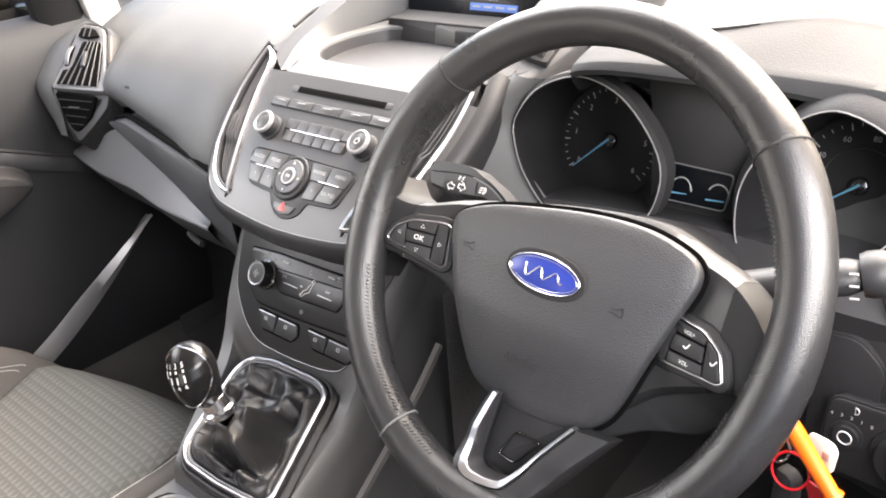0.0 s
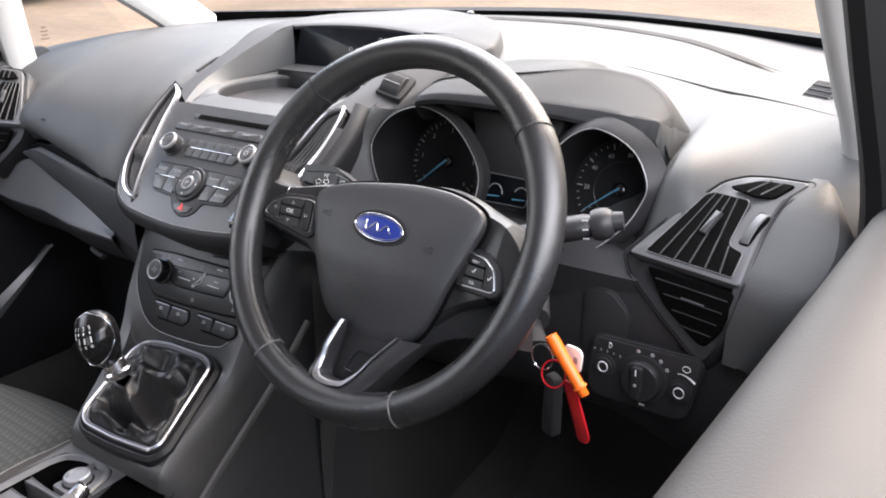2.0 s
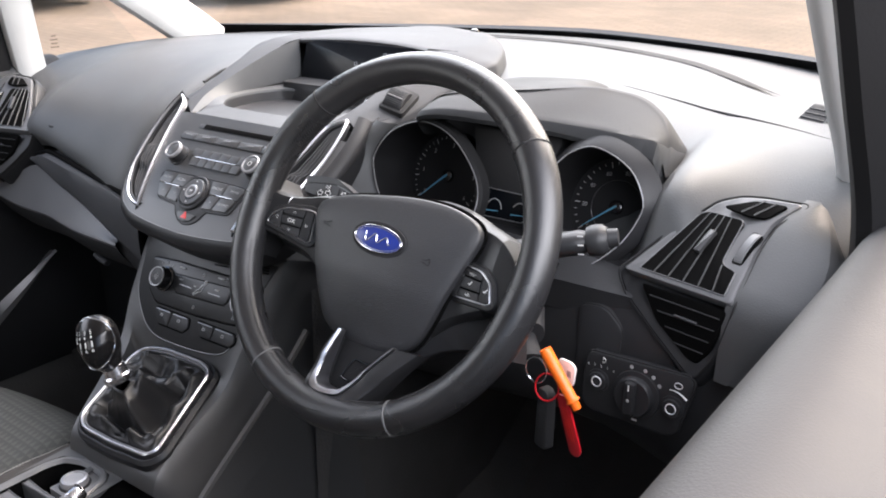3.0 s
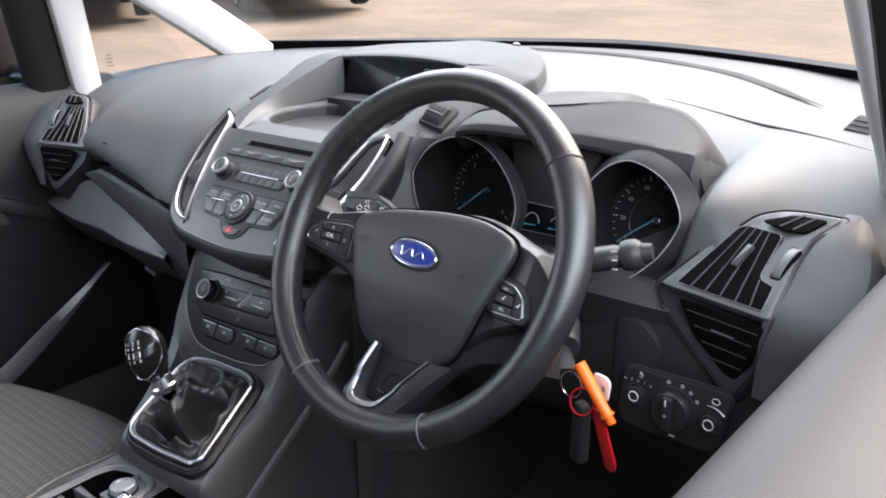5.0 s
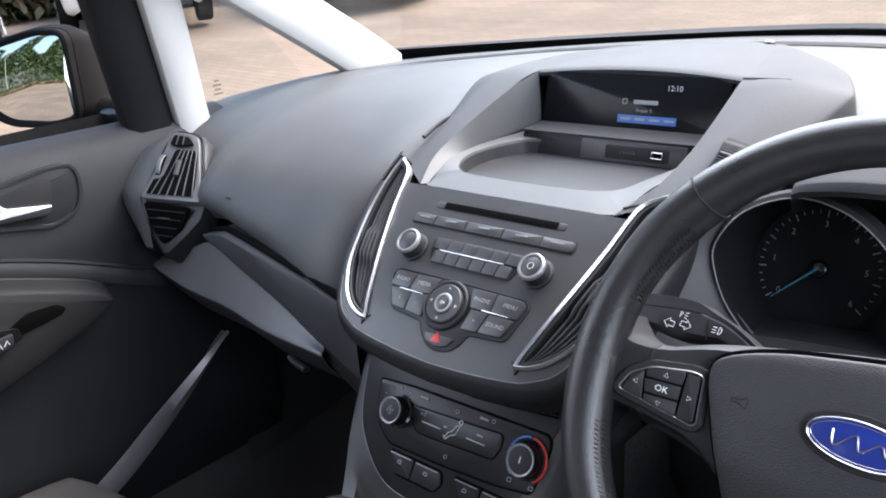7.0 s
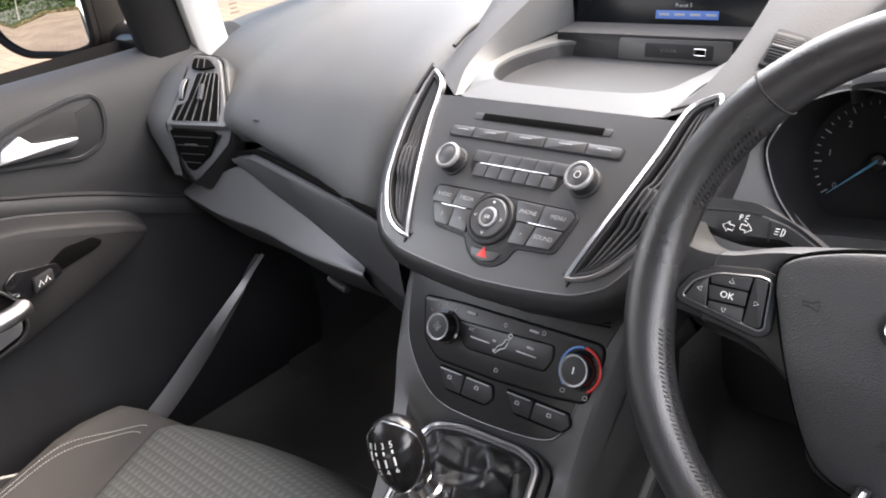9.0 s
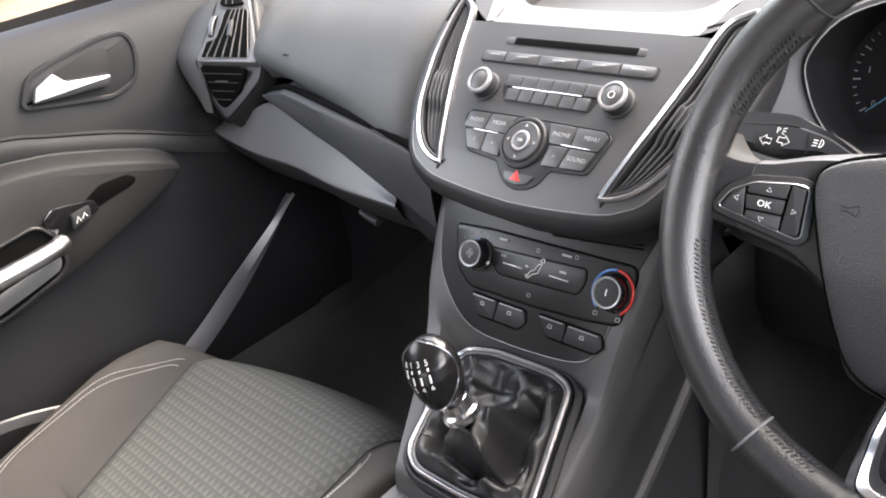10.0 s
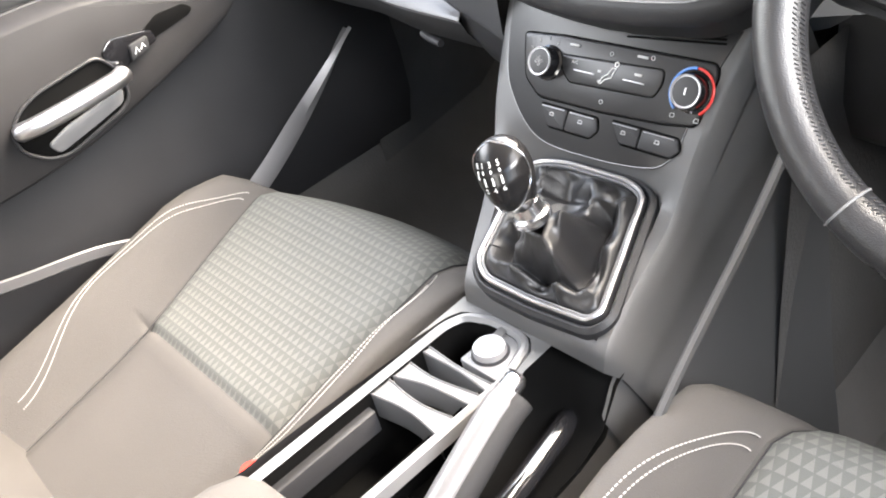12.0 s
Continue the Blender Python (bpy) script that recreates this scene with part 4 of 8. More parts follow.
def switch_pad(s):
    """A thumb switch field; s: -1 on the passenger's side."""
    f = Frame(WF(s * 0.094, 0, -0.0245), WF.u + WF.n * (0.34 * s), WF.v)
    if s < 0:
        poly = [(-0.0528, -0.0232), (-0.0470, -0.0108), (-0.0345, -0.0028), (-0.0095, 0.0018), (-0.0020, 0.0008), (0.0010, -0.0295), (-0.0025, -0.0320)]
        keys = {"left_key": [(-0.0495, -0.0222), (-0.0452, -0.0120), (-0.0385, -0.0070), (-0.0355, -0.0250)], "up_key": [(-0.0372, -0.0062), (-0.0330, -0.0042), (-0.0135, -0.0006), (-0.0140, -0.0092), (-0.0365, -0.0105)], "ok_key": [(-0.0372, -0.0115), (-0.0140, -0.0102), (-0.0138, -0.0190), (-0.0350, -0.0200)], "down_key": [(-0.0345, -0.0255), (-0.0350, -0.0210), (-0.0138, -0.0200), (-0.0130, -0.0290)], "right_key": [(-0.0122, -0.0290), (-0.0126, -0.0004), (-0.0042, -0.0008), (-0.0018, -0.0285), (-0.0035, -0.0296)]}
    else:
        poly = [(-0.0225, -0.0330), (-0.0190, -0.0250), (-0.0062, -0.0022), (-0.0020, -0.0016), (0.0215, -0.0040), (0.0370, -0.0120), (0.0450, -0.0285), (0.0410, -0.0312)]
        keys = {"left_key": [(-0.0195, -0.0315), (-0.0165, -0.0250), (-0.0060, -0.0060), (0.0010, -0.0072), (-0.0010, -0.0312)], "up_key": [(-0.0045, -0.0040), (0.0210, -0.0062), (0.0255, -0.0085), (0.0250, -0.0122), (0.0015, -0.0112)], "ok_key": [(0.0012, -0.0125), (0.0250, -0.0135), (0.0270, -0.0225), (0.0006, -0.0225)], "down_key": [(0.0004, -0.0312), (0.0006, -0.0238), (0.0270, -0.0238), (0.0290, -0.0302)], "right_key": [(0.0302, -0.0300), (0.0264, -0.0090), (0.0350, -0.0132), (0.0425, -0.0280), (0.0400, -0.0296)]}
    line = rounded(poly, 0.0040, 4)
    pad = part("switch_field", plate(f, inset(line, -0.0042), -0.012, 0.0002, 0.0025), SPOKE, wheel)
    part("chrome_line", hoop(f, line, 0.0014, 0.0, 0.0022, 0.0006), BRUSHED, pad, "thin chrome line")
    part("switch_base", plate(f, inset(line, 0.0013), -0.002, 0.0008, 0.0002), BLACK, pad)
    for nm, q in keys.items():
        part(nm, plate(f, rounded(q, 0.0010, 2), 0.0, 0.0030 if nm != "ok_key" else 0.0034, 0.0007), BUTTON, pad)
    if s < 0:
        words("lettering", "OK", f, -0.0252, -0.0152, 0.0058, WHITE_INK, pad, 0.0036)
        for du, dv, r in ((-0.0245, -0.0062, 0), (-0.0250, -0.0242, 180), (-0.0418, -0.0150, 90), (-0.0080, -0.0155, -90)):
            tri = [(du + 0.0017 * math.sin(radians(k * 120 - r)), dv + 0.0017 * math.cos(radians(k * 120 - r))) for k in range(3)]
            part("arrow", tube([f(a, b, 0.0031) for a, b in tri], 0.00025, 4, True), WHITE_INK, pad)
    else:
        words("lettering", "VOL+", f, 0.0125, -0.0092, 0.0036, WHITE_INK, pad, 0.0032)
        words("lettering", "VOL-", f, 0.0150, -0.0272, 0.0036, WHITE_INK, pad, 0.0032)
        for u, v, t in ((-0.0070, -0.020, 0.0032), (0.0355, -0.0205, 0.0032), (0.0135, -0.018, 0.0036)):
            arc = [(u - 0.0022 + 0.0044 * k / 5, v + (0.0016 if k in (0, 5) else 0.0008 - 0.0010 * (1 if k in (2, 3) else 0)) + 0.0024 * (k / 5 - 0.5)) for k in range(6)]
            part("phone_mark", tube([f(a, b, t) for a, b in arc], 0.00042, 4), WHITE_INK, pad)


switch_pad(-1)
switch_pad(1)

# forked lower spoke with a satin edge round its opening
def band(fr, outer, inner, h_out, h_in, back):
    """A bar between two open lines with as many points."""
    a, b = spline(outer, 6), spline(inner, 6)
    rows = []
    for p, q in zip(a, b):
        mid = lambda t: (lerp(p[0], q[0], t), lerp(p[1], q[1], t))
        hp, hq = h_out(*p), h_in(*q)
        rows.append([fr(*p, back), fr(*p, hp - 0.003), fr(*mid(0.06), hp - 0.0008), fr(*mid(0.16), hp), fr(*mid(0.84), hq), fr(*mid(0.94), hq - 0.0006), fr(*q, hq - 0.0025), fr(*q, back)])
    return grid(rows, close_u=True, cap=True)


fork_h = lambda u, v: -0.0065 - 0.30 * max(0.0, v + 0.122) + 0.0065 * smooth(-0.130, -0.153, v) + 0.0145 * smooth(-0.153, -0.171, v)
EDGE_OUT = [(-0.0148, -0.0960), (-0.0168, -0.1080), (-0.0182, -0.1240), (-0.0178, -0.1430), (-0.0150, -0.1525), (-0.0030, -0.1552), (0.0165, -0.1520), (0.0240, -0.1460), (0.0325, -0.1310), (0.0430, -0.1120), (0.0530, -0.0950)]
EDGE_IN = [(-0.0112, -0.0960), (-0.0128, -0.1080), (-0.0138, -0.1240), (-0.0132, -0.1400), (-0.0098, -0.1478), (-0.0010, -0.1495), (0.0135, -0.1475), (0.0200, -0.1425), (0.0292, -0.1290), (0.0400, -0.1100), (0.0498, -0.0940)]
BODY_OUT = [(-0.0180, -0.0960), (-0.0205, -0.1080), (-0.0222, -0.1240), (-0.0235, -0.1460), (-0.0200, -0.1690), (-0.0040, -0.1730), (0.0195, -0.1690), (0.0340, -0.1600), (0.0470, -0.1400), (0.0610, -0.1170), (0.0780, -0.0920)]
part("lower_spoke", band(WF, BODY_OUT, EDGE_OUT, lambda u, v: fork_h(u, v) - 0.002, lambda u, v: fork_h(u, v) - 0.0004, -0.035), SPOKE, wheel, "satin black forked lower spoke")
part("satin_edge", band(WF, EDGE_OUT, EDGE_IN, lambda u, v: fork_h(u, v) + 0.0006, lambda u, v: fork_h(u, v) - 0.0008, -0.022), BRUSHED, wheel, "bright satin edge of the fork")
back = rounded([(-0.0150, -0.090), (-0.0185, -0.150), (0.012, -0.153), (0.020, -0.146), (0.052, -0.090)], 0.004, 3)
backing = part("fork_backing", plate(WF, back, -0.055, -0.030, 0.002), DARK, wheel)
part("fork_insert", hoop(WF, rounded([(0.004, -0.118), (-0.006, -0.140), (0.010, -0.141), (0.026, -0.118)], 0.004, 3), 0.0012, -0.031, -0.0275, 0.0005), GLOSS, backing)
part("column_shroud", join(lathe(Frame(WF(0, -0.01, -0.16), WF.u, WF.v), 0, 0, [(0.075, -0.10), (0.072, 0.0), (0.060, 0.06), (0.050, 0.105)], 24, 0.8)), HARD, wheel, "black plastic column shroud")


# ---- stalks ----
def build_stalk(name, label, root_p, tip, r0, r1):
    st = thing(name, root_p, label, "stalk", "column stalks")
    p = [Vector(root_p).lerp(Vector(tip), k / 10) for k in range(11)]
    rr = [lerp(r0, r1, smooth(0.1, 0.75, k / 10)) for k in range(11)]
    rr[-1] *= 0.8
    part("lever", tube(p, rr, 14, flat=0.72), HARD, st)
    return st, p


st1 = thing("indicator_stalk", (0.29, 0.085, 0.99), "black plastic indicator stalk with white printed symbols", "stalk", "column stalks")
sf = Frame((0.226, 0.083, 1.008), (0.97, -0.2, -0.03), (0, 0.6, 0.8))
s_top = spline([(-0.0395, 0.0065), (-0.0330, 0.0120), (0.0080, 0.0190), (0.0280, 0.0155), (0.0480, 0.0110), (0.078, 0.000)], 5)
s_mid = spline([(-0.0410, -0.0005), (-0.0300, 0.0015), (0.0080, 0.0095), (0.0290, 0.0095), (0.0460, 0.0070), (0.078, -0.004)], 5)
s_low = spline([(-0.0370, -0.0085), (-0.0260, -0.0102), (0.0020, -0.0105), (0.0239, -0.0060), (0.0430, -0.0030), (0.075, -0.016)], 5)
rows = []
for n, (a, b, c) in enumerate(zip(s_top, s_mid, s_low)):
    e = 0.012 * (1 - smooth(0, 4, n))
    rows.append([sf(a[0], a[1], -0.020), sf(a[0], a[1] - 0.001, -0.002 - e * 0.4), sf(lerp(a[0], b[0], 0.15), lerp(a[1], b[1], 0.15), 0.0005 - e * 0.4), sf(b[0], b[1] + 0.0012, -0.0008 - e * 0.4), sf(b[0], b[1], 0.0 - e * 0.4), sf(lerp(b[0], c[0], 0.8), lerp(b[1], c[1], 0.8), -0.0015 - e * 0.4), sf(c[0], c[1], -0.005 - e * 0.4), sf(c[0], c[1] - 0.001, -0.018)])
part("lever", grid(rows, close_u=True, cap=True), HARD, st1)
part("crease_line", tube([sf(u, v + 0.0012, 0.0001) for u, v in s_mid[4:13]], 0.0005, 4), DARK, st1)
for s, u in ((-1, -0.0015), (1, 0.0095)):
    ar = [(u + s * 0.0058, -0.0030 + u * 0.25), (u + s * 0.0012, 0.0006 + u * 0.25), (u + s * 0.0012, -0.0012 + u * 0.25), (u - s * 0.0032, -0.0012 + u * 0.25), (u - s * 0.0032, -0.0048 + u * 0.25), (u + s * 0.0012, -0.0048 + u * 0.25), (u + s * 0.0012, -0.0066 + u * 0.25)]
    part("arrow_mark", tube([sf(a, b, 0.0004) for a, b in ar], 0.00035, 4, True), WHITE_INK, st1)
words("lettering", "P", sf, 0.0040, 0.0052, 0.0058, WHITE_INK, st1, 0.0004, 12)
for k in range(3):
    part("parking_mark", tube([sf(0.0070, 0.0056 + 0.0014 * (k - 1), 0.0004), sf(0.0095, 0.0058 + 0.0024 * (k - 1), 0.0004)], 0.00028, 4), WHITE_INK, st1)
    part("beam_mark", tube([sf(0.0315, 0.0016 + 0.0019 * k, 0.0004), sf(0.0345, 0.0020 + 0.0019 * k, 0.0004)], 0.0003, 4), WHITE_INK, st1)
part("beam_mark", tube([sf(0.0362 + 0.0024 * math.cos(t), 0.0042 + 0.0028 * math.sin(t), 0.0004) for t in (k * 0.5 for k in range(-3, 4))], 0.00032, 4, True), WHITE_INK, st1)
part("lever_gap", tube([sf(0.0250, 0.0085, 0.0002), sf(0.0270, 0.0, -0.0008), sf(0.0285, -0.0045, -0.0025)], 0.0005, 4), DARK, st1)
st2, p2 = build_stalk("wiper_stalk", "black plastic wiper stalk with a turning end ring", (0.485, 0.055, 1.000), (0.552, 0.080, 1.017), 0.014, 0.0155)
e2 = Frame((0.560, 0.083, 1.019), (0.3, -0.9, 0.0), (0, 0, 1))
part("end_ring", tube([Vector(p2[-1]).lerp(Vector((0.568, 0.086, 1.021)), k / 4) for k in range(5)], [0.0150, 0.0165, 0.0165, 0.0160, 0.012], 16, flat=0.85), BUTTON, st2)
part("end_button", tube([Vector((0.566, 0.085, 1.021)), Vector((0.576, 0.089, 1.023))], [0.009, 0.008], 14), BUTTON, st2)
for k in range(3):
    p = Vector((0.550 + 0.001 * k, 0.062, 1.026 - 0.008 * k))
    part("ring_mark", tube([p, p + Vector((0.005, 0.0, 0.001))], 0.0008, 5), GREY_INK, st2)

# ---- centre stack ----
SF = Frame((0, 0.112, 0.990), (1, 0, 0), (0, 0.75, 0.661), bend=lambda u, v: -0.9 * max(0.0, abs(u) - 0.09) ** 2 - (0.7 if v < 0 else 0.25) * v * v - 0.25 * max(0.0, -v - 0.055) ** 1.3)
stack = thing("centre_stack", (0, 0.10, 0.90), "grey plastic centre stack with radio controls and two tall air vents", "centre stack")
EDGE = spline([(0.1690, 0.121), (0.1745, 0.09), (0.1745, 0.06), (0.1700, 0.025), (0.160, -0.012), (0.147, -0.042), (0.132, -0.066), (0.115, -0.0768), (0.094, -0.0838), (0.045, -0.0890), (0.0, -0.0912)], 4)


def half_width(v):
    best = 0.02
    for (u0, v0), (u1, v1) in zip(EDGE, EDGE[1:]):
        if min(v0, v1) - 1e-9 <= v <= max(v0, v1) + 1e-9:
            best = lerp(u0, u1, (v - v0) / (v1 - v0 + 1e-12))
    return best


VENT_LINE = [(0.1630, 0.1130), (0.1675, 0.098), (0.1690, 0.0776), (0.1685, 0.052), (0.1655, 0.0294), (0.1550, -0.0161), (0.1395, -0.046), (0.1240, -0.0630), (0.108, -0.0715), (0.0945, -0.0740), (0.0925, -0.0700), (0.0990, -0.050), (0.1070, -0.024), (0.1175, 0.010), (0.1290, 0.052), (0.1345, 0.080), (0.140, 0.0975), (0.1515, 0.1080)]
VENT_POLY = [(u * 0.985, v * 0.985) for u, v in spline(VENT_LINE, 4, True)]


def span_at(poly, v):
    """Where a level line enters and leaves a closed line."""
    cross = [lerp(a[0], b[0], (v - a[1]) / (b[1] - a[1])) for a, b in zip(poly, poly[1:] + poly[:1]) if (a[1] - v) * (b[1] - v) < 0]
    return (min(cross), max(cross)) if cross else None


# the fascia, left open where the two vents sit in it
HOLE = inset(VENT_POLY, 0.0022)
levels = [lerp(-0.0911, 0.0815, k / 90) for k in range(91)]
fv, ff = [], []
for k, v in enumerate(levels):
    w = half_width(v)
    cut = span_at(HOLE, v)
    lo, hi = cut if cut else (0.1, 0.1)
    lo, hi = min(lo, w), min(hi, w)
    us = [lerp(0.0, lo, j / 16) for j in range(17)] + [lerp(hi, w, j / 4) for j in range(5)]
    fv += [SF(-u, v, 0.0) for u in us] + [SF(u, v, 0.0) for u in us]
for k in range(90):
    for half in (0, 22):
        for j in list(range(16)) + list(range(17, 21)) + ([16] if not (span_at(HOLE, levels[k]) or span_at(HOLE, levels[k + 1])) else []):
            a = k * 44 + half + j
            ff.append((a, a + 1, a + 45, a + 44) if half else (a + 1, a, a + 44, a + 45))
part("face", (fv, ff), SATIN, stack, "satin dark grey fascia")
# rounded rim under and beside the face
full = [(-u, v) for u, v in EDGE] + [(u, v) for u, v in EDGE[::-1]][1:]
rows = []
for i, (u, v) in enumerate(full):
    a, b = full[max(i - 1, 0)], full[min(i + 1, len(full) - 1)]
    d = Vector((b[0] - a[0], b[1] - a[1])).normalized()
    nn = Vector((d.y, -d.x))
    if nn.dot(Vector((u, v))) < 0 and v < 0:
        nn = -nn
    if v > 0 and nn.x * u < 0:
        nn = -nn
    pts = []
    for k in range(9):
        t = k / 8
        off, h = 0.013 * math.sin(t * 2.2), -0.012 + 0.012 * math.cos(t * 2.2)
        pts.append(SF(u + nn.x * off, v + nn.y * off, h))
    q = SF(u + nn.x * 0.006, v + nn.y * 0.006, -0.05)
    pts.append(q)
    pts.append(q + Vector((0, 0.09, -0.01 if v < 0 else 0.0)))
    rows.append(pts)
part("rim", grid(rows), HARD, stack)
part("chrome_line", tube([SF(u, v, 0.0002) for u, v in full if v < -0.03], 0.0007, 6), GRIP, stack, "thin satin line under the fascia")


def side_vent(s):
    """The tall vent on one side of the stack, with a bright hoop."""
    poly = [(s * u, v) for u, v in VENT_POLY]
    # back plate in near-black, the duct's inner shade put into its colour
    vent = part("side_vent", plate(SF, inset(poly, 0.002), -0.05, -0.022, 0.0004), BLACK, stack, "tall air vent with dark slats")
    part("chrome_hoop", hoop(SF, poly, 0.0038, -0.004, 0.0040, 0.0018), BRUSHED, vent, "satin chrome hoop")
    part("inner_hoop", hoop(SF, inset(poly, 0.0040), 0.0032, -0.024, 0.0018, 0.0008), HARD, vent)
    inner = inset(VENT_POLY, 0.0075)
    for t in (0.20, 0.40, 0.60, 0.80):
        rows = []
        for j in range(21):
            v = lerp(-0.066, 0.100, j / 20)
            cut = span_at(inner, v)
            if not cut:
                continue
            u = lerp(cut[1], cut[0], t)
            step = 0.004 if 0.30 < j / 20 < 0.55 else 0.0
            rows.append([SF(s * (u + du), v, h + step * (h > -0.01)) for du, h in ((-0.0036, -0.018), (-0.0011, -0.0022), (-0.0003, -0.0012), (0.0011, -0.0016), (0.0004, -0.018))])
        part("slat", grid(rows, close_u=True, cap=True), PAD_DARK, vent)
    v0 = 0.008
    uo = half_width(v0) - 0.02
    part("tab", box(SF, min(s * uo, s * (uo - 0.016)), max(s * uo, s * (uo - 0.016)), v0 - 0.011, v0 + 0.011, -0.010, 0.0015, 0.0015), HARD, vent)


side_vent(-1)
side_vent(1)

# radio controls, a little below the middle of the fascia
RF = Frame(SF.o + SF.u * 0.002 - SF.v * 0.004, SF.u, SF.v, bend=lambda u, v: SF.bend(u + 0.002, v - 0.004))
# disc slot
part("disc_slot_plate", plate(RF, rounded([(-0.077, 0.0625), (0.0785, 0.0625), (0.0785, 0.0700), (-0.077, 0.0700)], 0.003), -0.001, 0.0006, 0.0003), SATIN, stack)
part("disc_slot", box(RF, -0.066, 0.070, 0.0626, 0.0698, 0.0002, 0.0010, 0.0002), BLACK, stack)
# upper row of five long keys
edges = [-0.0965, -0.0675, -0.0275, 0.0170, 0.0610, 0.0965]
for k in range(5):
    key = part("preset_key", plate(RF, rounded([(edges[k] + 0.0006, 0.0425), (edges[k + 1] - 0.0006, 0.0425), (edges[k + 1] - 0.0006, 0.0530), (edges[k] + 0.0006, 0.0530)], [0.004 if k == 0 else 0.0008, 0.004 if k == 4 else 0.0008, 0.004 if k == 4 else 0.0008, 0.004 if k == 0 else 0.0008]), -0.001, 0.0022, 0.0008), SATIN, stack)
    part("key_mark", box(RF, (edges[k] + edges[k + 1]) / 2 - 0.007, (edges[k] + edges[k + 1]) / 2 + 0.007, 0.0488, 0.0496, 0.0022, 0.0024, 0.0001), GREY_INK, key)
part("row_gap", plate(RF, rounded([(-0.0978, 0.0412), (0.0978, 0.0412), (0.0978, 0.0543), (-0.0978, 0.0543)], 0.004), -0.002, 0.0005, 0.0002), DARK, stack)
# number keys in two rows, parted by a bright bar
pad_out = rounded([(-0.0480, 0.0040), (0.0480, 0.0040), (0.0530, 0.0175), (0.0510, 0.0305), (-0.0560, 0.0305), (-0.0550, 0.0160)], 0.004)
part("key_field", plate(RF, pad_out, -0.001, 0.0007, 0.0003), HARD, stack)
for row in range(2):
    for k in range(6):
        u0 = -0.0535 + 0.0178 * k + (0.0 if row else 0.001)
        u1 = u0 + 0.0172
        v0, v1 = ((0.0184, 0.0300), (0.0046, 0.0164))[row]
        if row == 1:
            u0, u1 = lerp(-0.0475, 0.047, k / 6) + 0.0005, lerp(-0.0475, 0.047, (k + 1) / 6) - 0.0005
        part("number_key", plate(RF, rounded([(u0, v0), (u1, v0), (u1, v1), (u0, v1)], 0.0012, 2), 0.0, 0.0026, 0.0007), SATIN, stack)
part("bright_bar", box(RF, -0.042, 0.036, 0.0168, 0.0180, 0.0005, 0.0032, 0.0004), CHROME, stack)


def knob(parent_frame, u, v, r, h, name="knob", owner=None, ring=SILVER):
    o = part(name, lathe(parent_frame, u, v, [(r * 1.12, -0.001), (r * 1.12, 0.002), (r, 0.003), (r * 0.985, h * 0.6), (r * 0.97, h - 0.002)], 30), HARD, owner)
    part("knob_ring", lathe(parent_frame, u, v, [(r * 0.99, h - 0.004), (r * 0.985, h - 0.001), (r * 0.90, h), (r * 0.80, h), (r * 0.74, h - 0.0018)], 30), ring, o, "satin silver ring")
    part("knob_cap", lathe(parent_frame, u, v, [(r * 0.72, h - 0.004), (r * 0.72, h - 0.0012), (r * 0.66, h - 0.0006)], 30), SATIN, o)
    return o


knob(RF, -0.0745, 0.0150, 0.0132, 0.016, "tuning_knob", stack)
vk = knob(RF, 0.0735, 0.0170, 0.0132, 0.016, "volume_knob", stack)
part("knob_mark", tube([RF(0.0735 + 0.003 * math.cos(t), 0.017 + 0.003 * math.sin(t), 0.0158) for t in (2 * math.pi * j / 12 for j in range(12))], 0.0003, 4, True), WHITE_INK, vk)
# shield-shaped menu field with its round pad
shield = [(-0.083, -0.017), (-0.079, -0.0105), (-0.02, -0.0095), (0.074, -0.0105), (0.081, -0.0165), (0.071, -0.0480), (0.066, -0.0500), (0.032, -0.0525), (0.024, -0.0665), (0.014, -0.0725), (0.002, -0.0745), (-0.010, -0.0715), (-0.019, -0.0640), (-0.026, -0.0530), (-0.062, -0.0495), (-0.067, -0.047)]
sh = rounded(shield, 0.004, 3)
part("menu_field", plate(RF, sh, -0.001, 0.0010, 0.0004), HARD, stack)
part("menu_rim", hoop(RF, inset(sh, -0.0014), 0.0014, -0.001, 0.0014, 0.0004), HARD, stack)
keys = {
    "RADIO": [(-0.079, -0.0275), (-0.0555, -0.0275), (-0.0535, -0.0120), (-0.0790, -0.0125)],
    "MEDIA": [(-0.0535, -0.0275), (-0.0290, -0.0275), (-0.0225, -0.0118), (-0.0515, -0.0118)],
    "I": [(-0.0660, -0.0470), (-0.0500, -0.0480), (-0.0510, -0.0300), (-0.0760, -0.0300)],
    "<": [(-0.0480, -0.0480), (-0.0270, -0.0500), (-0.0290, -0.0300), (-0.0490, -0.0300)],
    "PHONE": [(0.0230, -0.0290), (0.0445, -0.0290), (0.0445, -0.0118), (0.0170, -0.0118)],
    "MENU": [(0.0465, -0.0290), (0.0740, -0.0290), (0.0785, -0.0165), (0.0730, -0.0120), (0.0465, -0.0118)],
    ">": [(0.0230, -0.0500), (0.0400, -0.0490), (0.0440, -0.0315), (0.0250, -0.0315)],
    "SOUND": [(0.0420, -0.0490), (0.0660, -0.0475), (0.0728, -0.0315), (0.0465, -0.0315)],
}
for text, poly in keys.items():
    key = part("menu_key", plate(RF, inset(rounded(poly, 0.0015, 2), -0.0005), 0.0, 0.0028, 0.0008), SATIN, stack)
    cu, cv = sum(p[0] for p in poly) / len(poly), sum(p[1] for p in poly) / len(poly)
    words("lettering", text, RF, cu, cv, 0.0056 if len(text) > 1 else 0.005, GREY_INK, key, 0.0031)
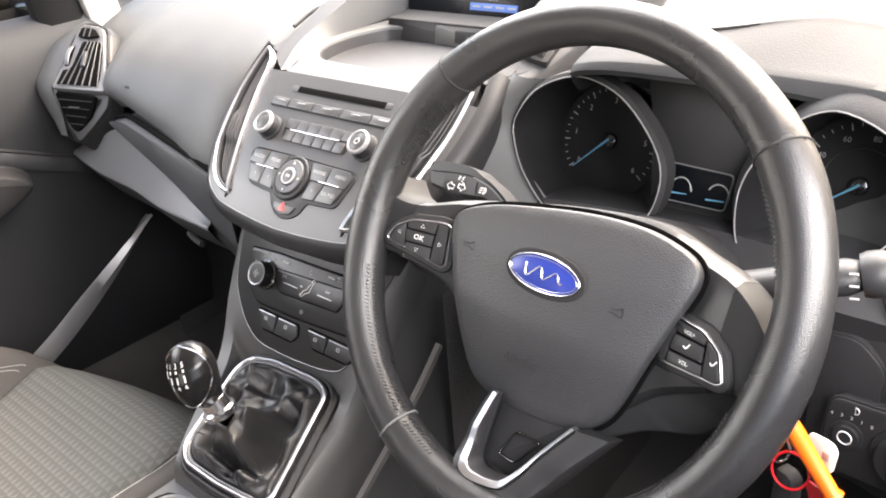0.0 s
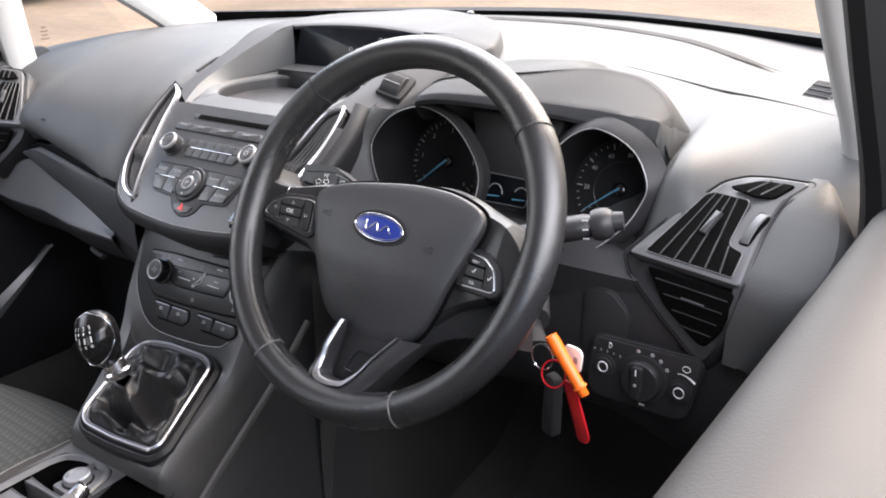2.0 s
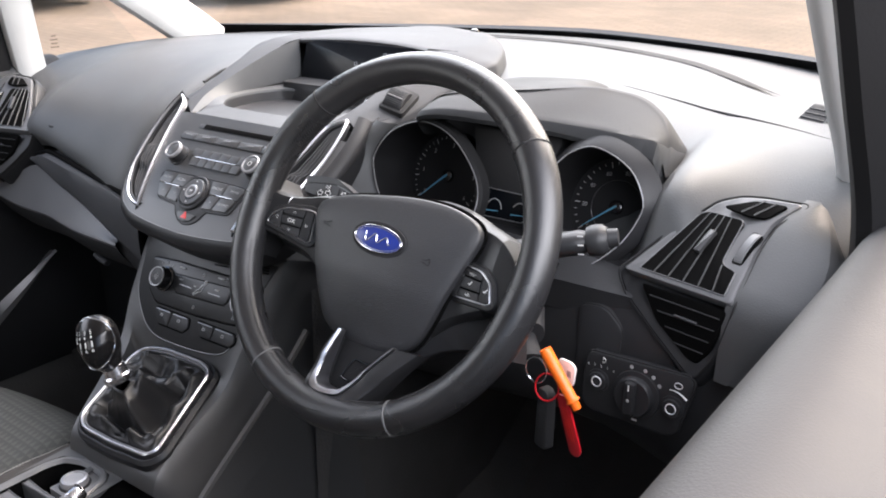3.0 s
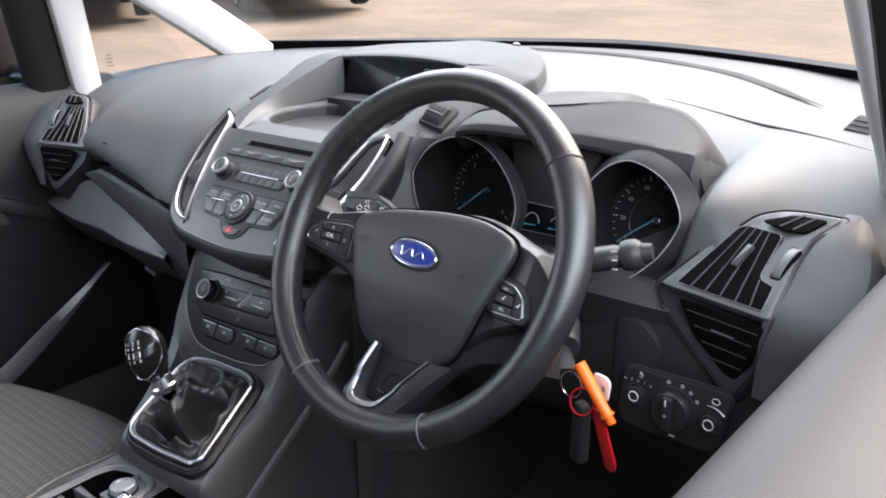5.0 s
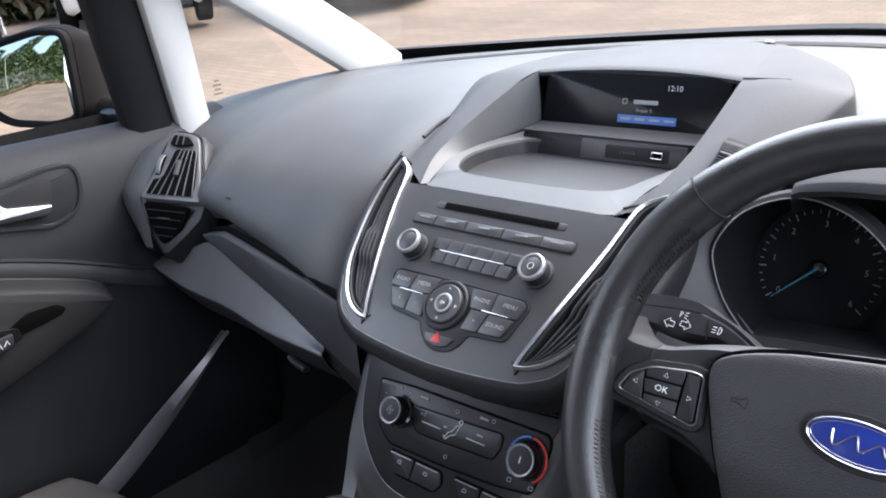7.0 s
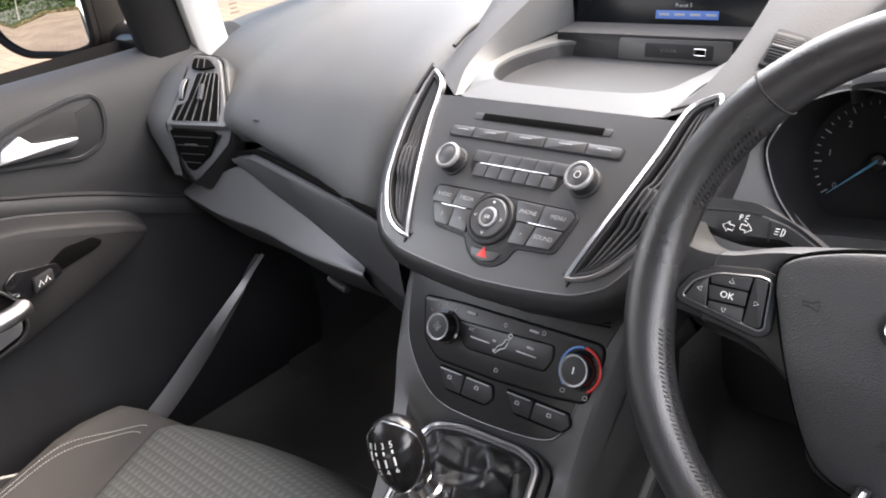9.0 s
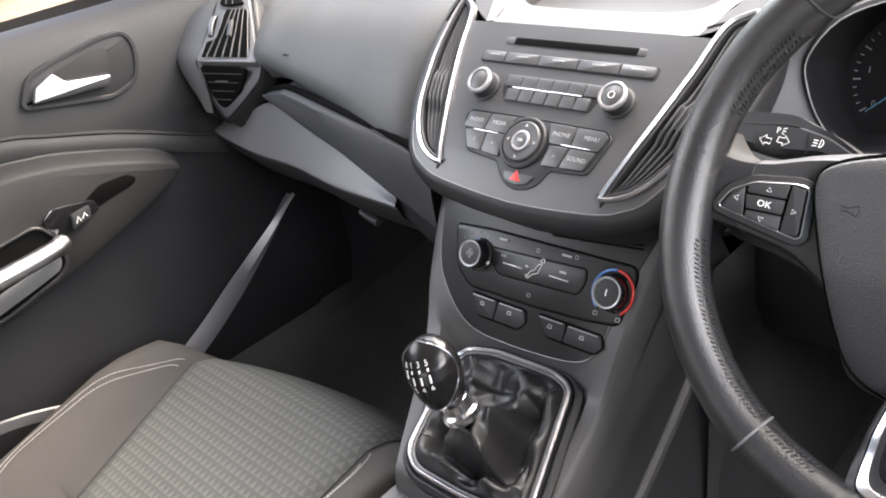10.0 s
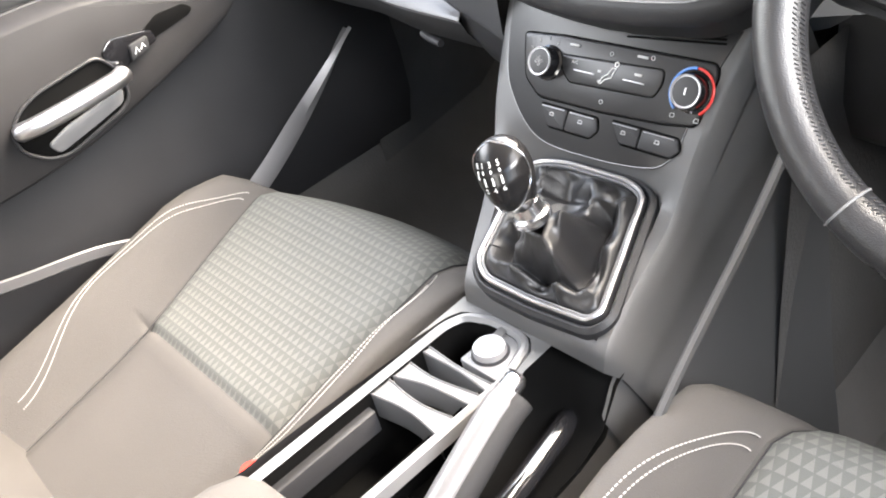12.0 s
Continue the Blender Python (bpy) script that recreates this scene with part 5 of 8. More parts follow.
for s in (-1, 1):
    part("bright_bar", box(RF, min(s * 0.036, s * 0.066), max(s * 0.036, s * 0.066), -0.0296, -0.0286, 0.0, 0.0030, 0.0003), CHROME, stack)
CU, CV = -0.0045, -0.0335
pad = part("menu_pad", lathe(RF, CU, CV, [(0.0245, 0.0), (0.0245, 0.0035), (0.0232, 0.0045), (0.0215, 0.0045), (0.0208, 0.0035), (0.0195, 0.0035)], 36), HARD, stack)
part("pad_ring", lathe(RF, CU, CV, [(0.0195, 0.003), (0.0190, 0.0058), (0.0180, 0.0066), (0.0105, 0.0060), (0.0100, 0.0035)], 36), SATIN, pad)
part("ok_ring", lathe(RF, CU, CV, [(0.0098, 0.003), (0.0096, 0.0075), (0.0088, 0.0080), (0.0072, 0.0078), (0.0068, 0.0065)], 30), SILVER, pad)
part("ok_key", lathe(RF, CU, CV, [(0.0066, 0.003), (0.0066, 0.0072), (0.0060, 0.0076)], 24), SATIN, pad)
words("lettering", "OK", RF, CU, CV, 0.0042, WHITE_INK, pad, 0.0079)
for k in range(4):
    a = radians(90 * k)
    c = (CU + 0.0148 * math.cos(a), CV + 0.0148 * math.sin(a))
    part("arrow", tube([RF(c[0] + 0.0013 * math.cos(a + radians(120 * j)), c[1] + 0.0013 * math.sin(a + radians(120 * j)), 0.0066) for j in range(3)], 0.0003, 4, True), WHITE_INK, pad)
hz = part("hazard_key", plate(RF, rounded([(-0.0120, -0.0690), (0.0010, -0.0722), (0.0140, -0.0695), (0.0200, -0.0615), (-0.0150, -0.0610)], 0.002, 2), 0.0, 0.0026, 0.0007), SATIN, stack)
tri = [(-0.0055, -0.0685), (0.0065, -0.0685), (0.0005, -0.0590)]
part("red_triangle", plate(RF, rounded(tri, 0.0008, 2), 0.0026, 0.0030, 0.0001), RED_INK, hz)

# ---- display hood over the stack ----
hood = thing("display_hood", (0, 0.35, 1.03), "dark grey hood with a recessed radio display and storage tray", "display hood")
A = [(0.113, 0.186, 1.0405), (0.125, 0.235, 1.052), (0.133, 0.29, 1.054), (0.131, 0.345, 1.056), (0.122, 0.400, 1.058)]
B = [(0.116, 0.178, 1.0415), (0.135, 0.225, 1.060), (0.138, 0.29, 1.083), (0.133, 0.36, 1.108), (0.127, 0.405, 1.120)]
B2 = B + [(0.108, 0.50, 1.1235), (0.075, 0.605, 1.1245)]
C = [(0.152, 0.200, 1.050), (0.163, 0.245, 1.066), (0.172, 0.31, 1.090), (0.178, 0.385, 1.114), (0.175, 0.43, 1.121), (0.150, 0.52, 1.1245), (0.083, 0.612, 1.124)]
D = [(0.186, 0.222, 1.050), (0.192, 0.262, 1.057), (0.206, 0.33, 1.078), (0.224, 0.40, 1.103), (0.220, 0.435, 1.110), (0.184, 0.505, 1.118), (0.095, 0.622, 1.117)]


def mix3(a, b, t):
    return tuple(lerp(a[k], b[k], t) for k in range(3))


# flank and roof take the darkened copy of PAD, shade put into colour
for s in (-1, 1):
    a, b = [[(s * x, y, z) for x, y, z in spline(c, 5)] for c in (A, B)]
    part("inner_wall", grid([spline([p, mix3(p, q, 0.12), mix3(p, q, 0.9), q], 2) for p, q in zip(a, b)]), PAD, hood)
    b, c, d = [[(s * x, y, z) for x, y, z in spline(c, 5)] for c in (B2, C, D)]
    rows = [spline([p, mix3(p, q, 0.2), q, mix3(q, r, 0.6), r, (r[0] + s * 0.004, r[1] + 0.006, r[2] - 0.008), (r[0] + s * 0.006, r[1] + 0.012, r[2] - 0.05)], 3) for p, q, r in zip(b, c, d)]
    part("flank", grid(rows), PAD_DARK, hood)
# roof between the flanks
edge_l = spline(B2, 6)[24:]
rows = []
for i in range(21):
    s = lerp(-1, 1, i / 20)
    k = 1 - s * s
    line = [(x * s, y + 0.012 * k * (1 - j / (len(edge_l) - 1)), z + 0.005 * k) for j, (x, y, z) in enumerate(edge_l)]
    x, y, z = line[0]
    rows.append([(x, y + 0.016, z - 0.010), (x, y + 0.001, z - 0.006), (x, y, z - 0.002), (x, y + 0.003, z)] + line[1:] + [(line[-1][0] * 1.05, 0.635, 1.115), (line[-1][0] * 1.1, 0.66, 1.085)])
part("roof", grid(rows), PAD_DARK, hood)
part("roof_seam", tube([(0.127, 0.405, 1.1212), (0.150, 0.413, 1.1200), (0.172, 0.415, 1.1195)], 0.0009, 5), DARK, hood)
part("sensor", lathe(Frame((0.067, 0.609, 1.1235), (1, 0, 0), (0, 1, 0)), 0, 0, [(0.007, 0.0), (0.006, 0.004), (0.003, 0.006)], 12), GLOSS, hood)
# shelf round a D-shaped tray, and the tray itself
outer_loop = [(-x, y) for x, y, z in spline(A, 4)][::-1] + [(lerp(-0.113, 0.113, k / 12), 0.1795) for k in range(13)] + [(x, y) for x, y, z in spline(A, 4)]
tray_loop = spline([(-0.095, 0.352), (-0.120, 0.322), (-0.126, 0.285), (-0.120, 0.253), (-0.107, 0.229), (-0.080, 0.2135), (-0.03, 0.2100), (0.03, 0.2105), (0.070, 0.2145), (0.092, 0.226), (0.102, 0.252), (0.108, 0.30), (0.106, 0.345), (0.09, 0.354), (0.0, 0.354)], 4, True)


def at_angle(loop, a):
    """Where a ray from the tray's middle meets a closed line."""
    o, d = Vector((0.0, 0.285)), Vector((math.cos(a), math.sin(a)))
    best = None
    for p, q in zip(loop, loop[1:] + loop[:1]):
        p, q = Vector(p) - o, Vector(q) - o
        e = q - p
        den = d.x * e.y - d.y * e.x
        if abs(den) < 1e-12:
            continue
        r, w = (p.x * e.y - p.y * e.x) / den, (p.x * d.y - p.y * d.x) / den
        if r > 0 and -1e-6 <= w <= 1 + 1e-6:
            best = r if best is None else max(best, r)
    return o + d * best


rings = [[], [], [], [], [], []]
for i in range(120):
    a = 2 * math.pi * i / 120
    p, q = at_angle(outer_loop, a), at_angle(tray_loop, a)
    if (p - q).length < 0.003 or p.length < q.length and p.y > 0.3:
        p = q + (q - Vector((0.0, 0.285))).normalized() * 0.004
    zo = 1.0405 + 0.014 * smooth(0.185, 0.24, p.y)
    zi = 1.0485 + 0.004 * smooth(0.21, 0.26, q.y)
    inn = (Vector((0.0, 0.285)) - q).normalized()
    rings[0].append((p.x, p.y, zo - 0.004))
    rings[1].append((p.x, p.y, zo))
    rings[2].append((q.x - inn.x * 0.002, q.y - inn.y * 0.002, zi))
    rings[3].append((q.x, q.y, zi - 0.001))
    rings[4].append((q.x + inn.x * 0.001, q.y + inn.y * 0.001, zi - 0.004))
    rings[5].append((q.x + inn.x * 0.004, q.y + inn.y * 0.004, 1.036))
part("shelf", grid(rings[:5], close_u=True), PAD, hood)
tv, tf2 = grid(rings[4:], close_u=True)
tf2.append(tuple(120 + j for j in range(120)))
part("tray", (tv, tf2), HARD, hood, "shallow dark storage tray")
part("front_gap", tube([(0.112 * s, 0.1795, 1.0392) for s in (lerp(-1, 1, i / 20) for i in range(21))], 0.0008, 5), DARK, hood)
UF = Frame((0.03, 0.352, 1.048), (1, 0, 0), (0, 0.25, 1))
part("tray_back", plate(UF, rounded([(-0.145, -0.016), (0.085, -0.016), (0.085, 0.013), (-0.145, 0.013)], 0.003), -0.01, 0.0, 0.001), HARD, hood)
up = part("usb_plate", plate(UF, rounded([(-0.062, -0.0125), (0.066, -0.0125), (0.066, 0.0105), (-0.062, 0.0105)], 0.003), 0.0, 0.003, 0.001), SATIN, hood)
part("usb_panel", plate(UF, rounded([(-0.030, -0.0085), (0.046, -0.0085), (0.046, 0.0062), (-0.030, 0.0062)], 0.0025), 0.002, 0.0036, 0.0004), DARK, up)
part("usb_rim", hoop(UF, rounded([(0.026, -0.0045), (0.039, -0.0045), (0.039, 0.0025), (0.026, 0.0025)], 0.001), 0.0008, 0.003, 0.0048, 0.0003), CHROME, up)
part("usb_socket", box(UF, 0.028, 0.037, -0.0035, 0.0015, 0.003, 0.0042, 0.0003), BLACK, up)
part("plain_mark", tube([UF(-0.012 + 0.002 * k, -0.001 + 0.0014 * (-1) ** k, 0.0038) for k in range(10)], 0.0004, 4), SATIN, up)
part("ledge", grid([[(x, 0.353, 1.0605), (x, 0.3535, 1.0615), (x * 1.0, 0.392, 1.0635)] for x in (-0.115, 0.0, 0.115)]), DARK, hood)
VF = Frame((0.0, 0.402, 1.090), (1, 0, 0), (0, 0.28, 1))
scr = part("display", plate(VF, rounded([(-0.117, -0.030), (0.117, -0.030), (0.115, 0.031), (-0.115, 0.031)], 0.006), -0.004, 0.0, 0.0005), SCREEN, hood, "dark glossy display, switched on")
LIT = material("lit_display_print", (0.1, 0.1, 0.1), 0.5, mottle=0.0, wear=0.0, emit=(0.75, 0.85, 1.0), glow=0.22)
LIT_DIM = material("dim_display_print", (0.1, 0.1, 0.1), 0.5, mottle=0.0, wear=0.0, emit=(0.6, 0.7, 0.85), glow=0.09)
LIT_BLUE = material("lit_display_blue", (0.02, 0.05, 0.15), 0.5, mottle=0.0, wear=0.0, emit=(0.08, 0.22, 0.75), glow=0.13)
words("lettering", "12:10", VF, 0.052, 0.017, 0.0085, LIT, scr, 0.0005)
part("text_bar", box(VF, 0.004, 0.034, -0.0015, 0.0030, 0.0002, 0.0006, 0.0001), LIT_DIM, scr)
words("lettering", "Preset 5", VF, 0.018, -0.0085, 0.0058, LIT_DIM, scr, 0.0005)
part("icon", hoop(VF, rounded([(-0.010, -0.002), (-0.004, -0.002), (-0.004, 0.004), (-0.010, 0.004)], 0.001), 0.0008, 0.0002, 0.0006, 0.0001), LIT_DIM, scr)
part("blue_bar", box(VF, -0.014, 0.058, -0.0225, -0.0138, 0.0002, 0.0006, 0.0001), LIT_BLUE, scr)
for k in range(4):
    part("menu_bar", box(VF, -0.010 + 0.018 * k, 0.002 + 0.018 * k, -0.0192, -0.0168, 0.0006, 0.0009, 0.0001), LIT_DIM, scr)
# small grip on the passenger flank
part("flank_tab", tube(spline([(-0.188, 0.262, 1.066), (-0.189, 0.285, 1.074), (-0.186, 0.305, 1.081)], 4), [0.0026] * 8 + [0.0015], 8), HARD, hood)
# dimmer wheel on its plate
PF = Frame((0.1785, 0.273, 1.0745), (0.92, 0.25, -0.30), (-0.12, 0.90, 0.42))
dm = part("dimmer_pocket", plate(PF, rounded([(-0.016, -0.022), (0.018, -0.022), (0.020, 0.024), (-0.012, 0.026)], 0.004), -0.012, 0.0015, 0.001), DARK, hood)
rows = []
for i in range(49):
    a = math.pi * i / 48
    rr = 0.0190 + (0.0007 if i % 2 else 0.0)
    rows.append([PF(u, rr * math.cos(a), -0.006 + (rr - e) * 0.95 * math.sin(a)) for u, e in ((-0.0125, 0.019), (-0.0125, 0.0015), (-0.0110, 0.0), (0.0110, 0.0), (0.0125, 0.0015), (0.0125, 0.019))])
part("dimmer_wheel", grid(rows), BUTTON, dm)
ring = [PF(u, 0.0192 * math.cos(radians(112)), -0.006 + 0.0192 * 0.95 * math.sin(radians(112)) + 0.0006) for u in (-0.0108, 0.0108)]
part("wheel_mark", tube(ring, 0.0009, 6), SILVER, dm)
part("plate_seam", tube(spline([(0.120, 0.188, 1.046), (0.150, 0.207, 1.052), (0.178, 0.232, 1.0535), (0.190, 0.262, 1.0565)], 5), 0.0011, 5), DARK, hood)

# ---- instruments ----
inst = thing("instrument_cluster", (0.372, 0.30, 0.93), "two dark dials in deep tubes with a small display between", "instrument cluster")
MIDX = 0.372
RING = spline([(-0.175, 1.022), (-0.155, 1.050), (-0.117, 1.0655), (-0.082, 1.061), (-0.052, 1.044), (-0.024, 1.013), (-0.018, 0.985), (-0.030, 0.955), (-0.068, 0.935), (-0.118, 0.943), (-0.155, 0.972), (-0.172, 1.000)], 4, True)
DF = Frame((MIDX, 0.272, 0.985), (1, 0, 0), (0, 0.35, 0.94))


def dial(s):
    n = len(RING)
    shape = RING if s < 0 else [(u if u < -0.117 else -0.117 + (u + 0.117) * 0.68, z) for u, z in RING]
    front = [(MIDX + (u if s < 0 else -u), 0.200 + 0.30 * (z - 1.0), z) for u, z in shape]
    cu, cv = (-0.1135, 0.0025) if s < 0 else (0.1165, 0.0030)
    back = []
    for x, y, z in front:
        a = math.atan2(z - 0.998, (x - MIDX) - (-0.098 if s < 0 else 0.098))
        back.append(DF(cu + 0.056 * math.cos(a), cv + 0.056 * math.sin(a), 0.0))
    rows = [[Vector(p) for p in front], [Vector(p) + Vector((0, 0.006, 0)) for p in front], [Vector(p).lerp(q, 0.55) for p, q in zip(front, back)], back]
    d = part("dial", grid(rows, close_u=True), DIAL, inst, "dark dial in a deep tube")
    part("dial_face", lathe(DF, cu, cv, [(0.058, -0.002), (0.057, 0.0)], 40), DIAL, d)
    part("bright_edge", tube([Vector(p) + Vector((0, -0.001, 0)) for p in front], 0.0007, 6, True), SILVER, d, "thin silver edge")
    grow = 0.06 if s < 0 else 0.20
    out = [(x + (x - (MIDX + s * 0.098)) * grow, y + 0.016, z + (z - 1.0) * grow * 0.8) for x, y, z in front]
    part("flange", grid([[Vector(p) for p in front], [Vector(p) + Vector((0, 0.003, 0)) for p in [(x + (x - (MIDX + s * 0.098)) * 0.05, y, z + (z - 1.0) * 0.05) for x, y, z in front]], [Vector(p) for p in out]], close_u=True), DARK if s < 0 else HARD, d)
    ring = [DF(cu + 0.030 * math.cos(a), cv + 0.030 * math.sin(a), 0.0012) for a in (2 * math.pi * j / 40 for j in range(40))]
    if s > 0:
        part("inner_ring", tube(ring, 0.0005, 4, True), SATIN, d)
    lo, hi = radians(218), radians(-38)
    marks = []
    cnt = 33 if s < 0 else 29
    for k in range(cnt):
        a = lerp(lo, hi, k / (cnt - 1))
        big = k % 4 == 0
        r0, r1 = (0.0445, 0.0505) if big else (0.0475, 0.0505)
        c, q = math.cos(a), math.sin(a)
        w = 0.0006 if big else 0.0004
        marks.append(tube([DF(cu + r0 * c, cv + r0 * q, 0.0014), DF(cu + r1 * c, cv + r1 * q, 0.0014)], w, 4))
    part("scale", join(*marks), GREY_INK, d)
    labels = ["0", "1", "2", "3", "4", "5", "6"] if s < 0 else ["0", "20", "40", "60", "80", "100", "120", "140"]
    for k, t in enumerate(labels):
        a = lerp(lo, hi, k / (len(labels) - (1 if s < 0 else 0.5)))
        words("lettering", t, DF, cu + 0.0385 * math.cos(a), cv + 0.0385 * math.sin(a), 0.0075 if s < 0 else 0.0066, GREY_INK, d, 0.0014)
    a = radians(222) if s < 0 else radians(218)
    c, q = math.cos(a), math.sin(a)
    nd = part("needle", tube([DF(cu - 0.002 * c, cv - 0.002 * q, 0.006), DF(cu + 0.008 * c, cv + 0.008 * q, 0.0065), DF(cu + 0.046 * c, cv + 0.046 * q, 0.005)], [0.0030, 0.0026, 0.0007], 8, flat=0.4), NEEDLE, d, "pale blue needle")
    part("needle_hub", lathe(DF, cu, cv, [(0.008, 0.0), (0.0075, 0.004), (0.006, 0.005)], 20), GLOSS, nd)


dial(-1)
dial(1)
CF = Frame((MIDX, 0.222, 0.982), (1, 0, 0), (0, 0.30, 1))
sc = part("middle_panel", plate(CF, rounded([(-0.035, -0.055), (0.035, -0.055), (0.050, 0.05), (0.060, 0.085), (-0.060, 0.085), (-0.050, 0.05)], 0.006), -0.02, -0.004, 0.002), DARK, inst)
sb = rounded([(-0.030, -0.016), (0.030, -0.016), (0.034, 0.016), (-0.034, 0.018)], 0.005, 3)
part("small_display", plate(CF, sb, -0.004, -0.002, 0.0005), SCREEN, sc)
part("display_edge", hoop(CF, sb, 0.0010, -0.003, 0.0, 0.0004), SILVER, sc)
for u in (-0.012, 0.022):
    arc = [CF(u + 0.010 * math.cos(t), -0.006 + 0.012 * math.sin(t), -0.0012) for t in (lerp(0.1, 2.6, k / 12) for k in range(13))]
    part("gauge_arc", tube(arc, 0.0006, 4), GREY_INK, sc)
    part("gauge_needle", tube([CF(u - 0.010, -0.0085, -0.0008), CF(u + 0.006, -0.0075, -0.0008)], [0.0016, 0.0008], 6, flat=0.5), NEEDLE, sc)
# cowl over the instruments
lip = [(0.246, 0.238, 1.050), (0.254, 0.216, 1.068), (0.275, 0.203, 1.077), (0.31, 0.198, 1.082), (0.365, 0.202, 1.081), (0.42, 0.222, 1.0745), (0.455, 0.229, 1.070), (0.485, 0.233, 1.066), (0.510, 0.236, 1.061), (0.527, 0.240, 1.057), (0.537, 0.246, 1.052), (0.541, 0.254, 1.030)]
crest = [(0.238, 0.268, 1.055), (0.246, 0.258, 1.078), (0.27, 0.250, 1.094), (0.31, 0.252, 1.102), (0.370, 0.268, 1.107), (0.429, 0.305, 1.109), (0.455, 0.322, 1.1045), (0.483, 0.328, 1.098), (0.514, 0.310, 1.087), (0.532, 0.290, 1.075), (0.540, 0.280, 1.060), (0.544, 0.268, 1.030)]
rows = []
L1, L2 = spline(lip, 5), spline(crest, 5)
for a, b in zip(L1, L2):
    a, b = Vector(a), Vector(b)
    k = smooth(0.37, 0.43, b.x)
    back = Vector((b.x, lerp(0.41, b.y + 0.025, k), lerp(lerp(b.z, 1.094, 0.5), b.z - 0.008, k)))
    end = Vector((b.x, lerp(0.52, b.y + 0.08, k), lerp(1.070, 1.035, k)))
    rise = float(np.interp(a.x, (0.25, 0.40, 0.455, 0.51, 0.537, 0.541), (0.006, 0.010, 0.0125, 0.0165, 0.018, 0.017)))
    c = a + Vector((0.0, 0.003 + 0.006 * smooth(0.50, 0.54, a.x), rise))
    front = [a + Vector((0, 0.06, -0.014)), a + Vector((0, 0.008, -0.006)), a + Vector((0, 0.002, -0.004)), a, a.lerp(c, 0.08) + Vector((0, -0.001, 0)), a.lerp(c, 0.92) + Vector((0, -0.0008, 0)), c]
    roof = spline([tuple(c), tuple(c.lerp(b, 0.5) + Vector((0, 0, 0.001))), tuple(c.lerp(b, 0.92)), tuple(b + Vector((0, 0.006, 0.0005))), tuple(back), tuple(end)], 5)
    rows.append([tuple(v) for v in front] + [tuple(v) for v in roof[1:]])
# the cowl's shade is put into its colour; its flank stays plain PAD
part("cowl", grid(rows[:-5]), COWL_SHADED, inst, "grained dark grey cowl with a creased front edge")
part("cowl_flank", grid(rows[-6:]), PAD, inst)
part("cluster_floor", grid([[(x, 0.19, 0.935), (x, 0.30, 0.935)] for x in (0.19, 0.57)]), DARK, inst)
part("rear_panel", grid([[(x, 0.302, 0.90), (x, 0.325, 1.055)] for x in (0.17, 0.53)]), DARK, inst)
# cheek between stack and dial, column top
rows = []
for t in (k / 16 for k in range(17)):
    z = lerp(1.058, 0.90, t)
    x0, y0 = lerp(0.184, 0.075, t**1.2), lerp(0.225, 0.075, t)
    x1 = np.interp(z, [0.90, 0.943, 0.972, 1.0, 1.02, 1.04, 1.06], [0.262, 0.246, 0.212, 0.194, 0.191, 0.200, 0.222])
    x1, y1 = float(x1), 0.204 + 0.30 * (z - 1.0)
    rows.append([tuple(v) for v in spline([(x0 - 0.01, y0 + 0.02, z), (x0, y0, z), (lerp(x0, x1, 0.5), lerp(y0, y1, 0.5) - 0.004, z), (x1, y1, z), (x1 + 0.002, y1 + 0.004, z)], 4)])
part("cheek", grid(rows), PAD, inst)
rows = []
for i in range(13):
    x = lerp(0.22, 0.56, i / 12)
    k = 1 - ((x - 0.385) / 0.18) ** 2
    rows.append([(x, 0.24, 0.945 + 0.012 * max(k, 0)), (x, 0.19, 0.950 + 0.014 * max(k, 0)), (x, 0.165, 0.935), (x, 0.17, 0.90)])
part("column_cover", grid(rows), HARD, inst)

